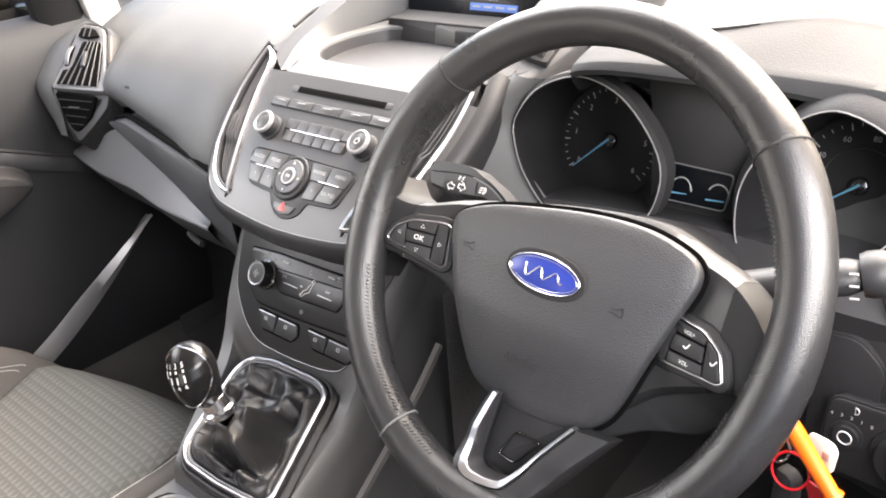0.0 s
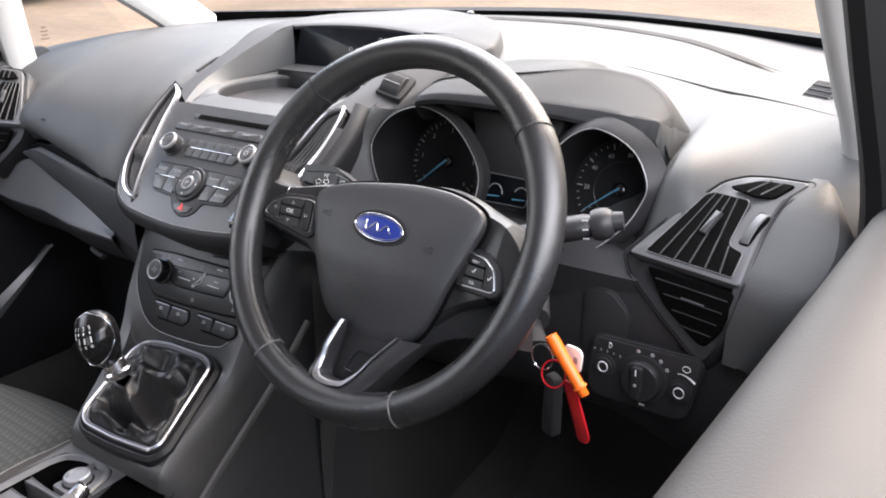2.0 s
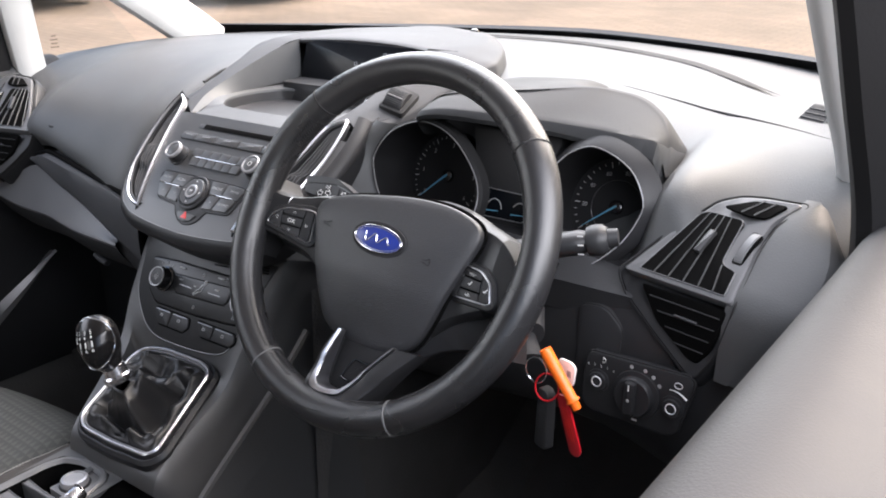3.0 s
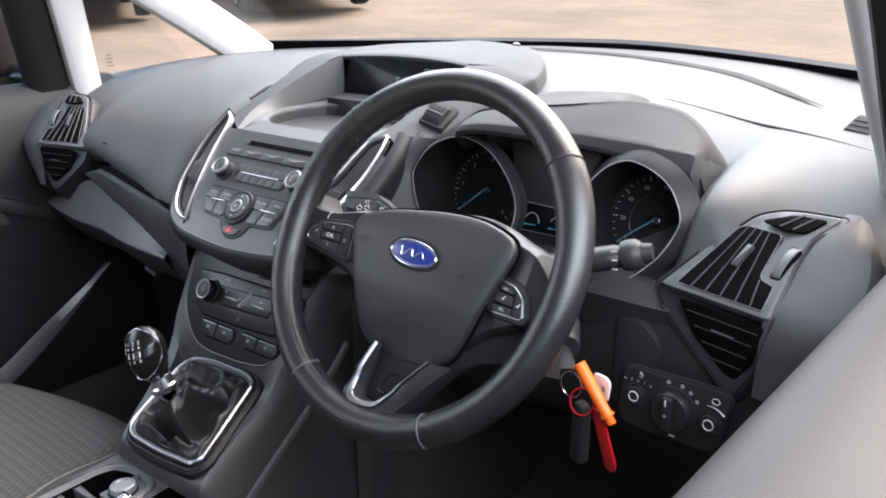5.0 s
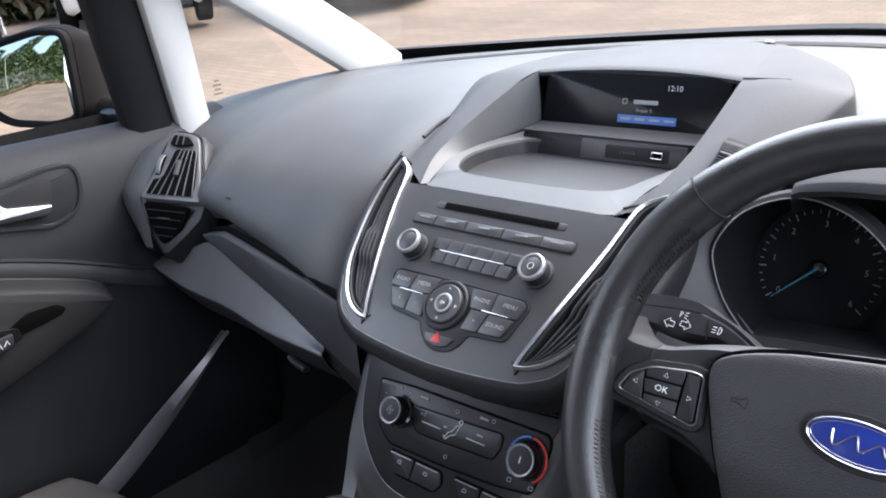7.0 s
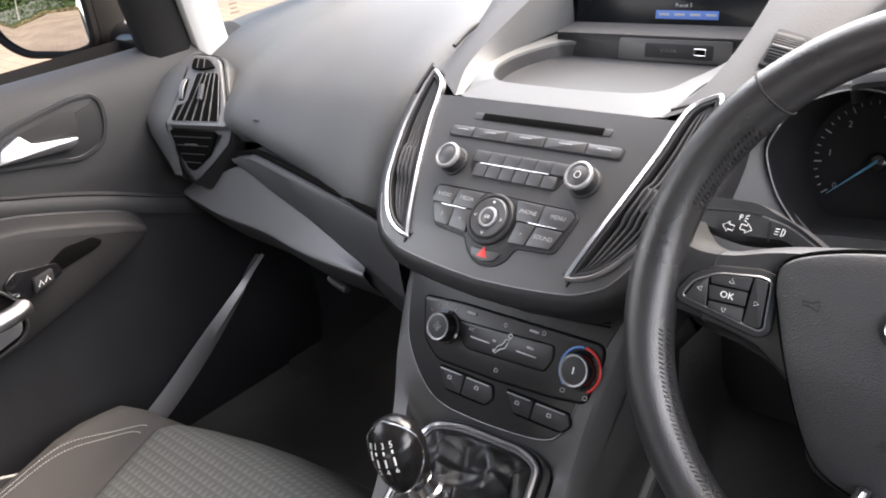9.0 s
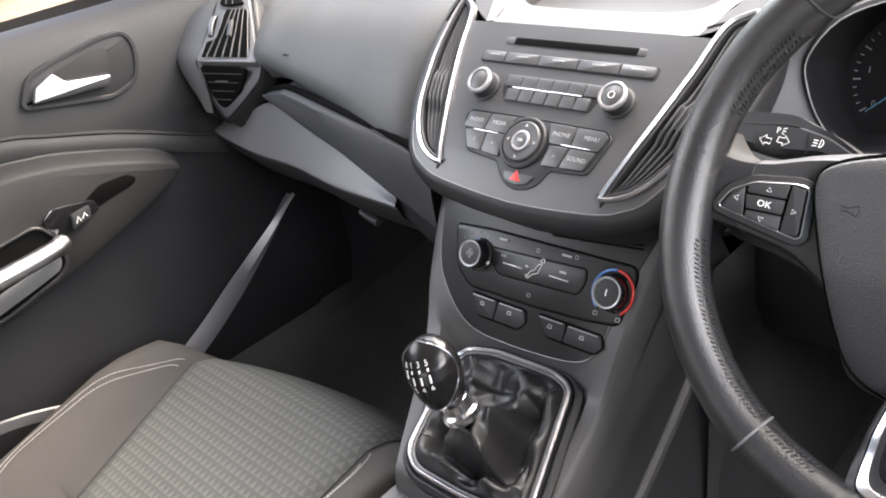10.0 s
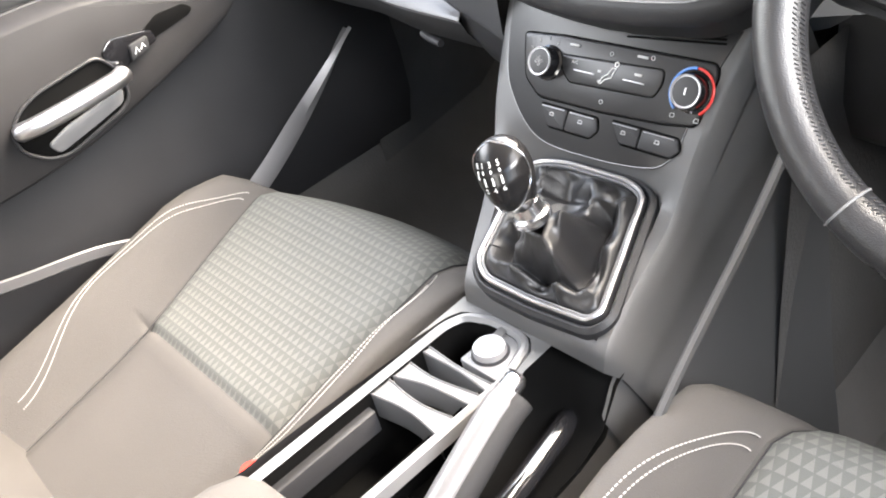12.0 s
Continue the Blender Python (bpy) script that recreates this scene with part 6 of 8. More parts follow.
# ---- corner vents ----
def corner_vent(s):
    """A corner vent pod; s: -1 on the passenger's side. Built with u outwards."""
    fr0 = Frame((s * 0.621, 0.166, 0.974), (0.974, -0.225 * s, 0), (0.16 * s, 0.70, 0.71))

    class Out(Frame):
        def __call__(self, u, v, h=0.0):
            drop = 0.9 * max(0.0, -v - 0.018) if v < -0.018 else 0.0
            drop += 2.2 * max(0.0, v - 0.055) ** 2 / 0.05 * 0.14
            return self.o + self.u * (s * u) + self.v * v + self.n * (h - drop)

    f = Out(fr0.o, fr0.u, fr0.v)
    pod = thing("corner_vent", tuple(f(0, -0.07, -0.03)), "grey plastic corner air vent with dark slats and a thumbwheel", "air vent", "corner vents")
    outer = [(-0.079, -0.021), (-0.052, 0.030), (-0.020, 0.0835), (-0.004, 0.096), (0.016, 0.1015), (0.055, 0.1055), (0.059, 0.100), (0.047, 0.070), (0.045, 0.040), (0.050, -0.018), (0.036, -0.060), (0.020, -0.080), (0.008, -0.078), (-0.030, -0.058), (-0.068, -0.036)]
    ol = rounded(outer, 0.006, 3)
    part("housing", plate(f, inset(ol, -0.002), -0.03, -0.0030, 0.004), HARD, pod)
    part("rim_line", hoop(f, inset(ol, -0.001), 0.0016, -0.002, 0.0006, 0.0004), DARK, pod)
    upper = [(-0.072, -0.018), (-0.047, 0.031), (-0.017, 0.080), (-0.002, 0.0925), (0.018, 0.0975), (0.051, 0.1015), (0.054, 0.098), (0.043, 0.070), (0.041, 0.040), (0.0475, -0.0185)]
    ul = rounded(upper, 0.005, 3)
    part("fascia", plate(f, ul, -0.01, 0.0024, 0.0022), FASCIA, pod, "satin grey frame")
    gr = [(-0.0555, -0.0130), (-0.0270, 0.0600), (-0.0200, 0.0648), (0.0160, 0.0648), (0.0190, 0.0600), (0.0195, 0.0200), (0.0225, 0.0160), (0.0365, 0.0125), (0.0385, -0.0135)]
    gl = rounded(gr, 0.003, 3)
    # openings are near-black plates; the shade behind the slats is their colour
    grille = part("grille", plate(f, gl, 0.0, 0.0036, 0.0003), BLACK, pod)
    part("grille_edge", hoop(f, gl, 0.0010, 0.002, 0.0040, 0.0004), FASCIA, grille)
    for t in (0.17, 0.35, 0.53, 0.71, 0.88):
        a = (lerp(-0.053, 0.037, t), -0.0120)
        b = (lerp(-0.024, 0.0175, t), 0.0635)
        stop = 0.36 if t > 0.8 else 1.0
        rows = []
        for q in (stop * j / 9 for j in range(10)):
            u, v = lerp(a[0], b[0], q), lerp(a[1], b[1], q)
            lift = 0.0009 if q < 0.34 else 0.0
            rows.append([f(u - 0.0011, v, 0.0030), f(u - 0.0005, v, 0.0046 + lift), f(u + 0.0001, v, 0.0046 + lift), f(u + 0.0003, v, 0.0030)])
        part("slat", grid(rows), CONSOLE, grille)
    part("tab", plate(f, rounded([(-0.0115, 0.020), (-0.0045, 0.019), (0.001, 0.044), (-0.006, 0.045)], 0.0015), 0.004, 0.0085, 0.0015), SATIN, grille)
    up = [(-0.010, 0.0745), (0.014, 0.0905), (0.045, 0.0935), (0.036, 0.0725), (0.018, 0.070)]
    pu = rounded(up, 0.004, 3)
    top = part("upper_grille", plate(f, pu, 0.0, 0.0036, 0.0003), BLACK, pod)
    for t in (0.35, 0.68):
        part("slat", tube([f(lerp(-0.004, 0.036, t), 0.0725, 0.0042), f(lerp(0.010, 0.046, t), 0.0925, 0.0042)], 0.0009, 5), SATIN, top)
    part("wheel_slot", plate(f, rounded([(0.0265, 0.0200), (0.0375, 0.0195), (0.0425, 0.0540), (0.0315, 0.0560)], 0.003, 3), 0.0, 0.0030, 0.0004), BLACK, pod)
    rows = []
    for i in range(31):
        a = math.pi * i / 30
        rr = 0.0165 + (0.0005 if i % 2 else 0)
        rows.append([f(0.0345 + 0.14 * rr * math.cos(a) + du, 0.0380 + rr * math.cos(a), 0.001 + (rr - e) * 0.42 * math.sin(a)) for du, e in ((-0.0042, 0.004), (-0.0034, 0.0), (0.0034, 0.0), (0.0042, 0.004))])
    part("thumbwheel", grid(rows), VENT, pod, "pale grey ribbed thumbwheel")
    low = [(-0.050, -0.0235), (0.044, -0.0235), (0.034, -0.052), (0.020, -0.068), (0.008, -0.066), (-0.028, -0.048)]
    pl = rounded(low, 0.005, 3)
    lo = part("lower_grille", plate(f, pl, -0.004, 0.0012, 0.0004), BLACK, pod)
    for k in range(4):
        v = -0.031 - 0.0095 * k
        u0, u1 = lerp(-0.038, 0.004, k / 4), lerp(0.038, 0.022, k / 4)
        part("slat", tube([f(u0, v, 0.0016), f(u1, v, 0.0016)], 0.0009, 5), DARK, lo)
    part("lower_tab", tube([f(-0.008, -0.040, 0.0035), f(0.016, -0.040, 0.0028)], 0.0014, 6), PAD_DARK, lo)
    # shoulder that carries the pod over to the door
    rows = []
    for q in (k / 12 for k in range(13)):
        v = lerp(-0.075, 0.112, q)
        u0 = 0.040 + 0.010 * smooth(0.0, 0.11, v)
        bulge = math.sin(math.pi * min(1, max(0, (q - 0.02) / 0.96)))
        rows.append([f(u0, v, 0.0), f(u0 + 0.014, v, 0.001), f(u0 + 0.016 + 0.026 * bulge, v * 0.98, -0.001), f(u0 + 0.020 + 0.046 * bulge, v * 0.97, -0.007), f(u0 + 0.022 + 0.056 * bulge, v * 0.95, -0.026), f(u0 + 0.022 + 0.058 * bulge, v * 0.9, -0.085)])
    part("shoulder", grid(rows), PAD, pod)
    return f


corner_vent(-1)
corner_vent(1)

# small side demister on the dash top
dv = thing("side_demister", (0.632, 0.487, 1.069), "small slotted black demister vent in the dash top", "air vent")
tf = Frame((0.634, 0.487, 1.0715), (0.95, -0.30, -0.05), (0.25, 0.85, 0.45))
part("surround", plate(tf, rounded([(-0.0165, -0.0215), (0.0165, -0.0215), (0.0165, 0.0215), (-0.0165, 0.0215)], 0.004), -0.010, 0.0012, 0.0006), PAD, dv)
part("opening", plate(tf, rounded([(-0.015, -0.018), (0.015, -0.018), (0.015, 0.018), (-0.015, 0.018)], 0.003), 0.0, 0.0017, 0.0003), DARK, dv)
for k in range(3):
    part("bar", box(tf, -0.015, 0.015, -0.0100 + 0.0090 * k, -0.0085 + 0.0090 * k, 0.001, 0.0030, 0.0005), HARD, dv)

# ---- lamp switch panel ----
LF = Frame((0.58, 0.1455, 0.845), (1, -0.06, 0.02), (0, 0.06, 1))
lp = thing("lamp_switch_panel", tuple(LF(0, -0.03, 0)), "black plastic panel with a large rotary headlamp switch", "switch panel")
lout = rounded([(-0.0545, 0.0300), (-0.058, 0.0), (-0.0575, -0.026), (-0.050, -0.0325), (0.038, -0.0330), (0.0475, -0.026), (0.0530, 0.0), (0.0595, 0.027), (0.054, 0.0335)], 0.008, 4)
part("plate", plate(LF, lout, -0.01, 0.0022, 0.0012), BUTTON, lp)
part("plate_edge", hoop(LF, inset(lout, -0.0018), 0.0016, -0.002, 0.0008, 0.0004), DARK, lp)
md = part("rotary_switch", lathe(LF, 0.002, -0.001, [(0.0255, 0.0015), (0.0250, 0.0045), (0.0205, 0.0055), (0.0200, 0.011), (0.0188, 0.0125)], 36), HARD, lp)
part("grip", plate(LF, rounded([(-0.0045, -0.0175), (0.0065, -0.0175), (0.0065, 0.0165), (-0.0045, 0.0165)], 0.003), 0.010, 0.0185, 0.002), BUTTON, md)
part("pointer", box(LF, 0.0003, 0.0017, 0.008, 0.0145, 0.0185, 0.0189, 0.0001), WHITE_INK, md)
part("dot", lathe(LF, 0.001, -0.002, [(0.0018, 0.0185), (0.0016, 0.0188)], 10), GREY_INK, md)
for u, v in ((-0.0405, 0.0015), (0.0405, -0.002)):
    k = part("thumb_dial", lathe(LF, u, v, [(0.0125, 0.001), (0.0120, 0.0035), (0.0095, 0.0040), (0.0090, 0.0065)], 24), HARD, lp)
    part("thumb_ring", tube([LF(u + 0.0052 * math.cos(t), v + 0.0052 * math.sin(t), 0.0068) for t in (2 * math.pi * j / 16 for j in range(16))], 0.0006, 4, True), WHITE_INK, k)
for k in range(5):
    words("lettering", "01234"[4 - k], LF, -0.0530 + 0.0072 * k, 0.0165 + 0.001 * k - 0.0005 * k * k * 0.6, 0.0042, WHITE_INK, lp, 0.0026)
part("lamp_mark", tube([LF(-0.037 + 0.003 * math.cos(t), 0.0245 + 0.003 * math.sin(t), 0.0025) for t in (k * 0.5 for k in range(-3, 4))], 0.0004, 4, True), WHITE_INK, lp)
part("lamp_mark", tube([LF(0.0445 + 0.004 * math.cos(t), 0.022 + 0.003 * math.sin(t), 0.0025) for t in (2 * math.pi * j / 10 for j in range(10))], 0.0004, 4, True), WHITE_INK, lp)
part("dim_mark", tube([LF(0.036 + 0.0045 * k, 0.0155 - 0.0006 * k * k + 0.001 * k, 0.0025) for k in range(5)], [0.0003, 0.0004, 0.0006, 0.0009, 0.0012], 5), WHITE_INK, lp)
for a in (105, 75, 55, 35):
    part("position_mark", lathe(LF, 0.002 + 0.0285 * math.cos(radians(a)), -0.001 + 0.0285 * math.sin(radians(a)), [(0.0022, 0.0022), (0.0020, 0.0025)], 8), GREY_INK, lp)
part("position_mark", box(LF, -0.001, 0.005, -0.0295, -0.0275, 0.0022, 0.0025, 0.0001), WHITE_INK, lp)

# ---- key in the ignition with its tags ----
kb = thing("key_bunch", (0.512, 0.058, 0.905), "car key with black fob and orange, red and white plastic tags", "keys")
part("lock_barrel", tube([(0.480, 0.100, 0.925), (0.498, 0.072, 0.915)], [0.017, 0.016], 18), HARD, kb)
part("key_head", tube([(0.498, 0.072, 0.915), (0.514, 0.056, 0.902)], [0.008, 0.010], 10, flat=0.45), DARK, kb)
ring = [(0.520 + 0.011 * math.cos(t), 0.052, 0.892 + 0.013 * math.sin(t)) for t in (2 * math.pi * j / 24 for j in range(24))]
part("split_ring", tube(ring, 0.0009, 6, True), CHROME, kb)
ring = [(0.534 + 0.012 * math.cos(t), 0.048 + 0.004 * math.sin(t), 0.880 + 0.012 * math.sin(t)) for t in (2 * math.pi * j / 20 for j in range(20))]
part("red_loop", tube(ring, 0.0009, 6, True), RED_TAG, kb)
ff = Frame((0.530, 0.052, 0.8465), (0.93, -0.35, 0), (0.02, 0, 1))
part("fob", plate(ff, rounded([(-0.009, -0.033), (0.009, -0.033), (0.010, 0.026), (0.005, 0.030), (-0.006, 0.030)], 0.005, 4), -0.005, 0.005, 0.003, True), DARK, kb, "black plastic key fob")
of = Frame((0.5505, 0.043, 0.8965), (0.81, -0.10, 0.58), (-0.58, 0.0, 0.815))
part("orange_tag", join(tube([of(0, 0.030, 0), of(0, 0.024, 0), of(0, -0.020, 0), of(0, -0.023, 0)], [0.0056, 0.0060, 0.0052, 0.0070], 12), tube([of(0, -0.022, 0), of(0, -0.031, 0)], [0.0045, 0.0042], 12)), ORANGE, kb, "bright orange plastic tube tag")
rf = Frame((0.5570, 0.047, 0.8530), (0.90, -0.30, 0.26), (-0.30, 0.0, 0.955))
part("red_tag", plate(rf, rounded([(-0.006, -0.034), (0.005, -0.036), (0.010, -0.028), (0.008, 0.024), (-0.006, 0.028)], 0.004, 3), -0.001, 0.001, 0.0004, True), RED_TAG, kb, "translucent red plastic tag")
for k in range(3):
    part("print_bar", box(rf, -0.002 + 0.003 * k, -0.001 + 0.003 * k, -0.020, 0.014, 0.001, 0.0013, 0.0001), BUCKLE_RED, kb)
wf = Frame((0.5505, 0.056, 0.8965), (0.95, -0.30, 0), (0.05, 0.02, 1))
part("white_tag", plate(wf, rounded([(-0.013, -0.011), (0.008, -0.012), (0.010, 0.008), (0.005, 0.012), (-0.012, 0.011)], 0.005, 3), -0.001, 0.001, 0.0004, True), WHITE_TAG, kb, "small white plastic tag")
part("print_bar", box(wf, 0.000, 0.005, -0.003, 0.003, 0.001, 0.0013, 0.0001), GREY_INK, kb)

# ---- climate panel and console ----
CL = Frame((0, 0.042, 0.7735), (1, 0, 0), (0, 0.534, 0.845))
GF = Frame((0.02, -0.035, 0.725), (1, 0, 0), (0, 0.927, 0.375))
cons = thing("centre_console", (0.0, -0.1, 0.37), "satin grey centre console with storage wells between the seats", "centre console")
# surround that runs down from the stack, round the climate panel and the gaiter
LINE = [(-0.152, 0.132, 0.128, 0.905), (-0.150, 0.121, 0.106, 0.875), (-0.145, 0.113, 0.080, 0.835), (-0.139, 0.107, 0.055, 0.795), (-0.130, 0.105, 0.036, 0.765), (-0.118, 0.106, 0.013, 0.742), (-0.094, 0.110, -0.030, 0.724), (-0.074, 0.113, -0.070, 0.706), (-0.064, 0.116, -0.090, 0.695), (-0.060, 0.118, -0.100, 0.684), (-0.058, 0.118, -0.104, 0.668)]
rows = []
for xl, xr, y, z in spline(LINE, 3):
    rows.append([(xl - 0.004, y + 0.05, z - 0.10), (xl - 0.003, y + 0.012, z - 0.012), (xl, y + 0.003, z - 0.002)] + [(lerp(xl, xr, t), y, z + 0.0008 - (0.06 * smooth(0.046, 0.03, y) * smooth(-0.096, -0.082, y) if 0.2 < t < 0.85 else 0.0)) for t in (0.02, 0.06, 0.10, 0.21, 0.5, 0.80, 0.92, 0.98)] + [(xr, y + 0.003, z - 0.002), (xr + 0.006, y + 0.014, z - 0.014), (xr + 0.020, y + 0.05, z - 0.10)])
part("surround", grid(rows), CONSOLE, cons, "satin grey surround")
# side walls down to the floor
rows = []
for x, y, z in spline([(-0.152, 0.150, 0.89), (-0.145, 0.095, 0.80), (-0.130, 0.05, 0.735), (-0.094, -0.03, 0.695), (-0.070, -0.11, 0.655), (-0.075, -0.30, 0.655), (-0.075, -0.60, 0.66)], 4):
    rows.append([(x, y, z), (x - 0.004, y + 0.01, z - 0.05), (x - 0.006, y + 0.03, 0.45), (x - 0.02, y + 0.05, 0.30)])
part("side_wall", grid(rows), HARD, cons)
rows = []
for x, y, z in spline([(0.140, 0.150, 0.90), (0.124, 0.095, 0.82), (0.110, 0.045, 0.745), (0.112, -0.03, 0.705), (0.118, -0.095, 0.664), (0.121, -0.12, 0.635), (0.124, -0.16, 0.60), (0.130, -0.60, 0.585)], 4):
    rows.append([(x, y, z), (x + 0.012, y + 0.02, z - 0.06), (x + 0.030, y + 0.05, 0.46), (x + 0.04, y + 0.07, 0.30)])
part("side_wall", grid(rows), CONSOLE, cons)
part("edge_bar", tube(spline([(0.168, 0.10, 0.815), (0.169, 0.06, 0.780), (0.170, 0.015, 0.746), (0.170, -0.035, 0.710), (0.170, -0.081, 0.675), (0.172, -0.15, 0.62)], 5), 0.0045, 6), CONSOLE, cons)

clim = thing("climate_panel", tuple(CL(0, 0, 0)), "black climate control panel with two silver-ringed knobs", "control panel")
cout = spline([(-0.139, 0.130), (-0.1375, 0.106), (-0.126, 0.053), (-0.106, 0.024), (-0.080, 0.003), (-0.054, -0.0055), (-0.018, -0.0065), (0.024, -0.0045), (0.061, 0.0005), (0.078, 0.0095), (0.0865, 0.027), (0.094, 0.067), (0.1145, 0.130)], 4)
part("panel", plate(CL, cout, -0.01, 0.0022, 0.001), INK_BLACK, clim, "dark matt plastic panel")
part("bright_edge", tube([CL(u, v, 0.0016) for u, v in cout if v < 0.10], 0.0006, 5), GRIP, clim)
face = rounded([(-0.1135, 0.094), (-0.100, 0.052), (-0.078, 0.0365), (0.0, 0.0375), (0.064, 0.0415), (0.094, 0.046), (0.098, 0.050), (0.105, 0.090), (0.1015, 0.1005), (-0.063, 0.098)], 0.006, 3)
part("face", plate(CL, face, 0.0, 0.0042, 0.002), INK_BLACK, clim)
part("face_gap", hoop(CL, inset(face, -0.0014), 0.0015, 0.001, 0.0026, 0.0003), BLACK, clim)


def climate_knob(u, v, r):
    k = part("knob", lathe(CL, u, v, [(r * 1.22, 0.003), (r * 1.20, 0.0062), (r * 1.04, 0.0072), (r * 1.02, 0.0150), (r, 0.0185), (r * 0.97, 0.0195)], 36), GLOSS, clim)
    part("knob_ring", lathe(CL, u, v, [(r * 0.97, 0.0180), (r * 0.97, 0.0202), (r * 0.94, 0.0209), (r * 0.90, 0.0208), (r * 0.86, 0.0196)], 36), SILVER, k, "bright ring")
    part("knob_cap", lathe(CL, u, v, [(r * 0.86, 0.0185), (r * 0.83, 0.0197), (r * 0.66, 0.0201)], 28), BUTTON, k)
    return k


k1 = climate_knob(-0.0737, 0.0700, 0.0142)
for a in range(0, 360, 90):
    blade = [(0.0045 * math.cos(radians(a + d)) * f, 0.0045 * math.sin(radians(a + d)) * f) for d, f in ((0, 0.15), (-18, 0.8), (10, 1.0), (34, 0.8))]
    part("fan_mark", tube([CL(-0.0737 + x, 0.070 + y, 0.0203) for x, y in blade], 0.0005, 4, True), GREY_INK, k1)
k2 = climate_knob(0.0885, 0.0735, 0.0150)
part("pointer", box(CL, 0.0879, 0.0891, 0.0705, 0.0765, 0.0202, 0.0206, 0.0001), WHITE_INK, k2)
for a0, a1, mat, nm in ((92, 232, BLUE_INK, "blue_scale"), (-52, 88, RED_INK, "red_scale")):
    part(nm, tube([CL(0.0868 + 0.0205 * math.cos(radians(a)), 0.0735 + 0.0205 * math.sin(radians(a)), 0.0065) for a in (lerp(a0, a1, j / 20) for j in range(21))], 0.0013, 6), mat, clim)
for u in (0.073, 0.097):
    part("heat_mark", hoop(CL, rounded([(u - 0.0025, 0.0490), (u + 0.0025, 0.0495), (u + 0.0022, 0.0535), (u - 0.0022, 0.0530)], 0.001, 2), 0.0006, 0.004, 0.0046, 0.0001), GREY_INK, clim)
for a in (60, 90, 120, 150):
    part("tick", tube([CL(-0.0790 + 0.0215 * math.cos(radians(a)), 0.070 + 0.0215 * math.sin(radians(a)), 0.0046), CL(-0.0790 + 0.0240 * math.cos(radians(a)), 0.070 + 0.0240 * math.sin(radians(a)), 0.0046)], 0.0004, 4), GREY_INK, clim)
keyf = rounded([(-0.0605, 0.0805), (-0.0545, 0.0655), (-0.0440, 0.0570), (0.0500, 0.0615), (0.0560, 0.0745), (0.0545, 0.0865)], 0.004, 3)
part("key_field", plate(CL, keyf, 0.003, 0.0054, 0.001), INK_BLACK, clim)
part("field_gap", hoop(CL, inset(keyf, -0.0010), 0.0011, 0.003, 0.0046, 0.0002), BLACK, clim)
for u0, u1, v in ((-0.0415, -0.0170, 0.0692), (0.0155, 0.0385, 0.0708)):
    part("bright_bar", box(CL, u0, u1, v - 0.0006, v + 0.0006, 0.0050, 0.0062, 0.0002), SILVER, clim)
fig = [(u - 0.0005, v - 0.0045) for u, v in ((0.0065, 0.0835), (0.0045, 0.0795), (0.0030, 0.0740), (-0.0030, 0.0715), (-0.0075, 0.0668), (-0.0098, 0.0670), (-0.0062, 0.0735), (-0.0015, 0.0765), (0.0020, 0.0825))]
part("seat_figure", tube([CL(u, v, 0.0059) for u, v in fig], 0.0005, 5, True), WHITE_INK, clim)
part("seat_figure", tube([CL(0.0055 + 0.0021 * math.cos(t), 0.0823 + 0.0021 * math.sin(t), 0.0059) for t in (2 * math.pi * j / 12 for j in range(12))], 0.0005, 5, True), WHITE_INK, clim)
words("lettering", "A/C", CL, -0.0420, 0.0762, 0.0045, GREY_INK, clim, 0.0058)
for u, v, w in ((-0.047, 0.0915, 0.0055), (0.030, 0.0935, 0.0055), (0.0300, 0.0775, 0.004), (-0.012, 0.0730, 0.002), (-0.010, 0.0645, 0.002)):
    part("key_mark", box(CL, u - w, u + w, v - 0.0011, v + 0.0011, 0.0042, 0.0060, 0.0003), GREY_INK, clim)
for u, v in ((-0.004, 0.0905), (0.040, 0.0945), (-0.003, 0.0465)):
    part("key_mark", hoop(CL, circle(u, v, 0.0022, 12), 0.0006, 0.0040, 0.0047, 0.0001), GREY_INK, clim)
for ua, um, ub, va, vb in ((-0.0725, -0.0385, -0.0030, 0.0115, 0.0315), (0.0130, 0.0460, 0.0850, 0.0150, 0.0330)):
    bed = rounded([(ua + 0.014, va - 0.002), (ub - 0.004, va - 0.002), (ub + 0.005, lerp(va, vb, 0.4)), (ub + 0.001, vb + 0.001), (ua - 0.001, vb + 0.001)], 0.004, 3)
    part("switch_bed", plate(CL, bed, 0.0, 0.0030, 0.0006), BLACK, clim)
    for left, right, lo, hi in ((ua, um, 0.014, 0.0), (um + 0.0012, ub, 0.0, 0.004)):
        sw = part("lower_switch", plate(CL, rounded([(left + lo, va), (right - (0.003 if hi else 0.0), va), (right + hi, lerp(va, vb, 0.4)), (right, vb - 0.0008), (left + 0.001, vb - 0.0008)], 0.002, 3), 0.0, 0.0046, 0.0012), BUTTON, clim)
        part("switch_edge", tube([CL(left + 0.003, vb - 0.0020, 0.0048), CL(right - 0.003, vb - 0.0018, 0.0048)], 0.0006, 4), SILVER, sw)
        m0 = (left + right) / 2
        part("switch_mark", hoop(CL, rounded([(m0 - 0.0028, vb - 0.0098), (m0 + 0.0028, vb - 0.0098), (m0 + 0.0022, vb - 0.0062), (m0 - 0.0022, vb - 0.0062)], 0.0008, 2), 0.0008, 0.0044, 0.0050, 0.0001), GREY_INK, sw)
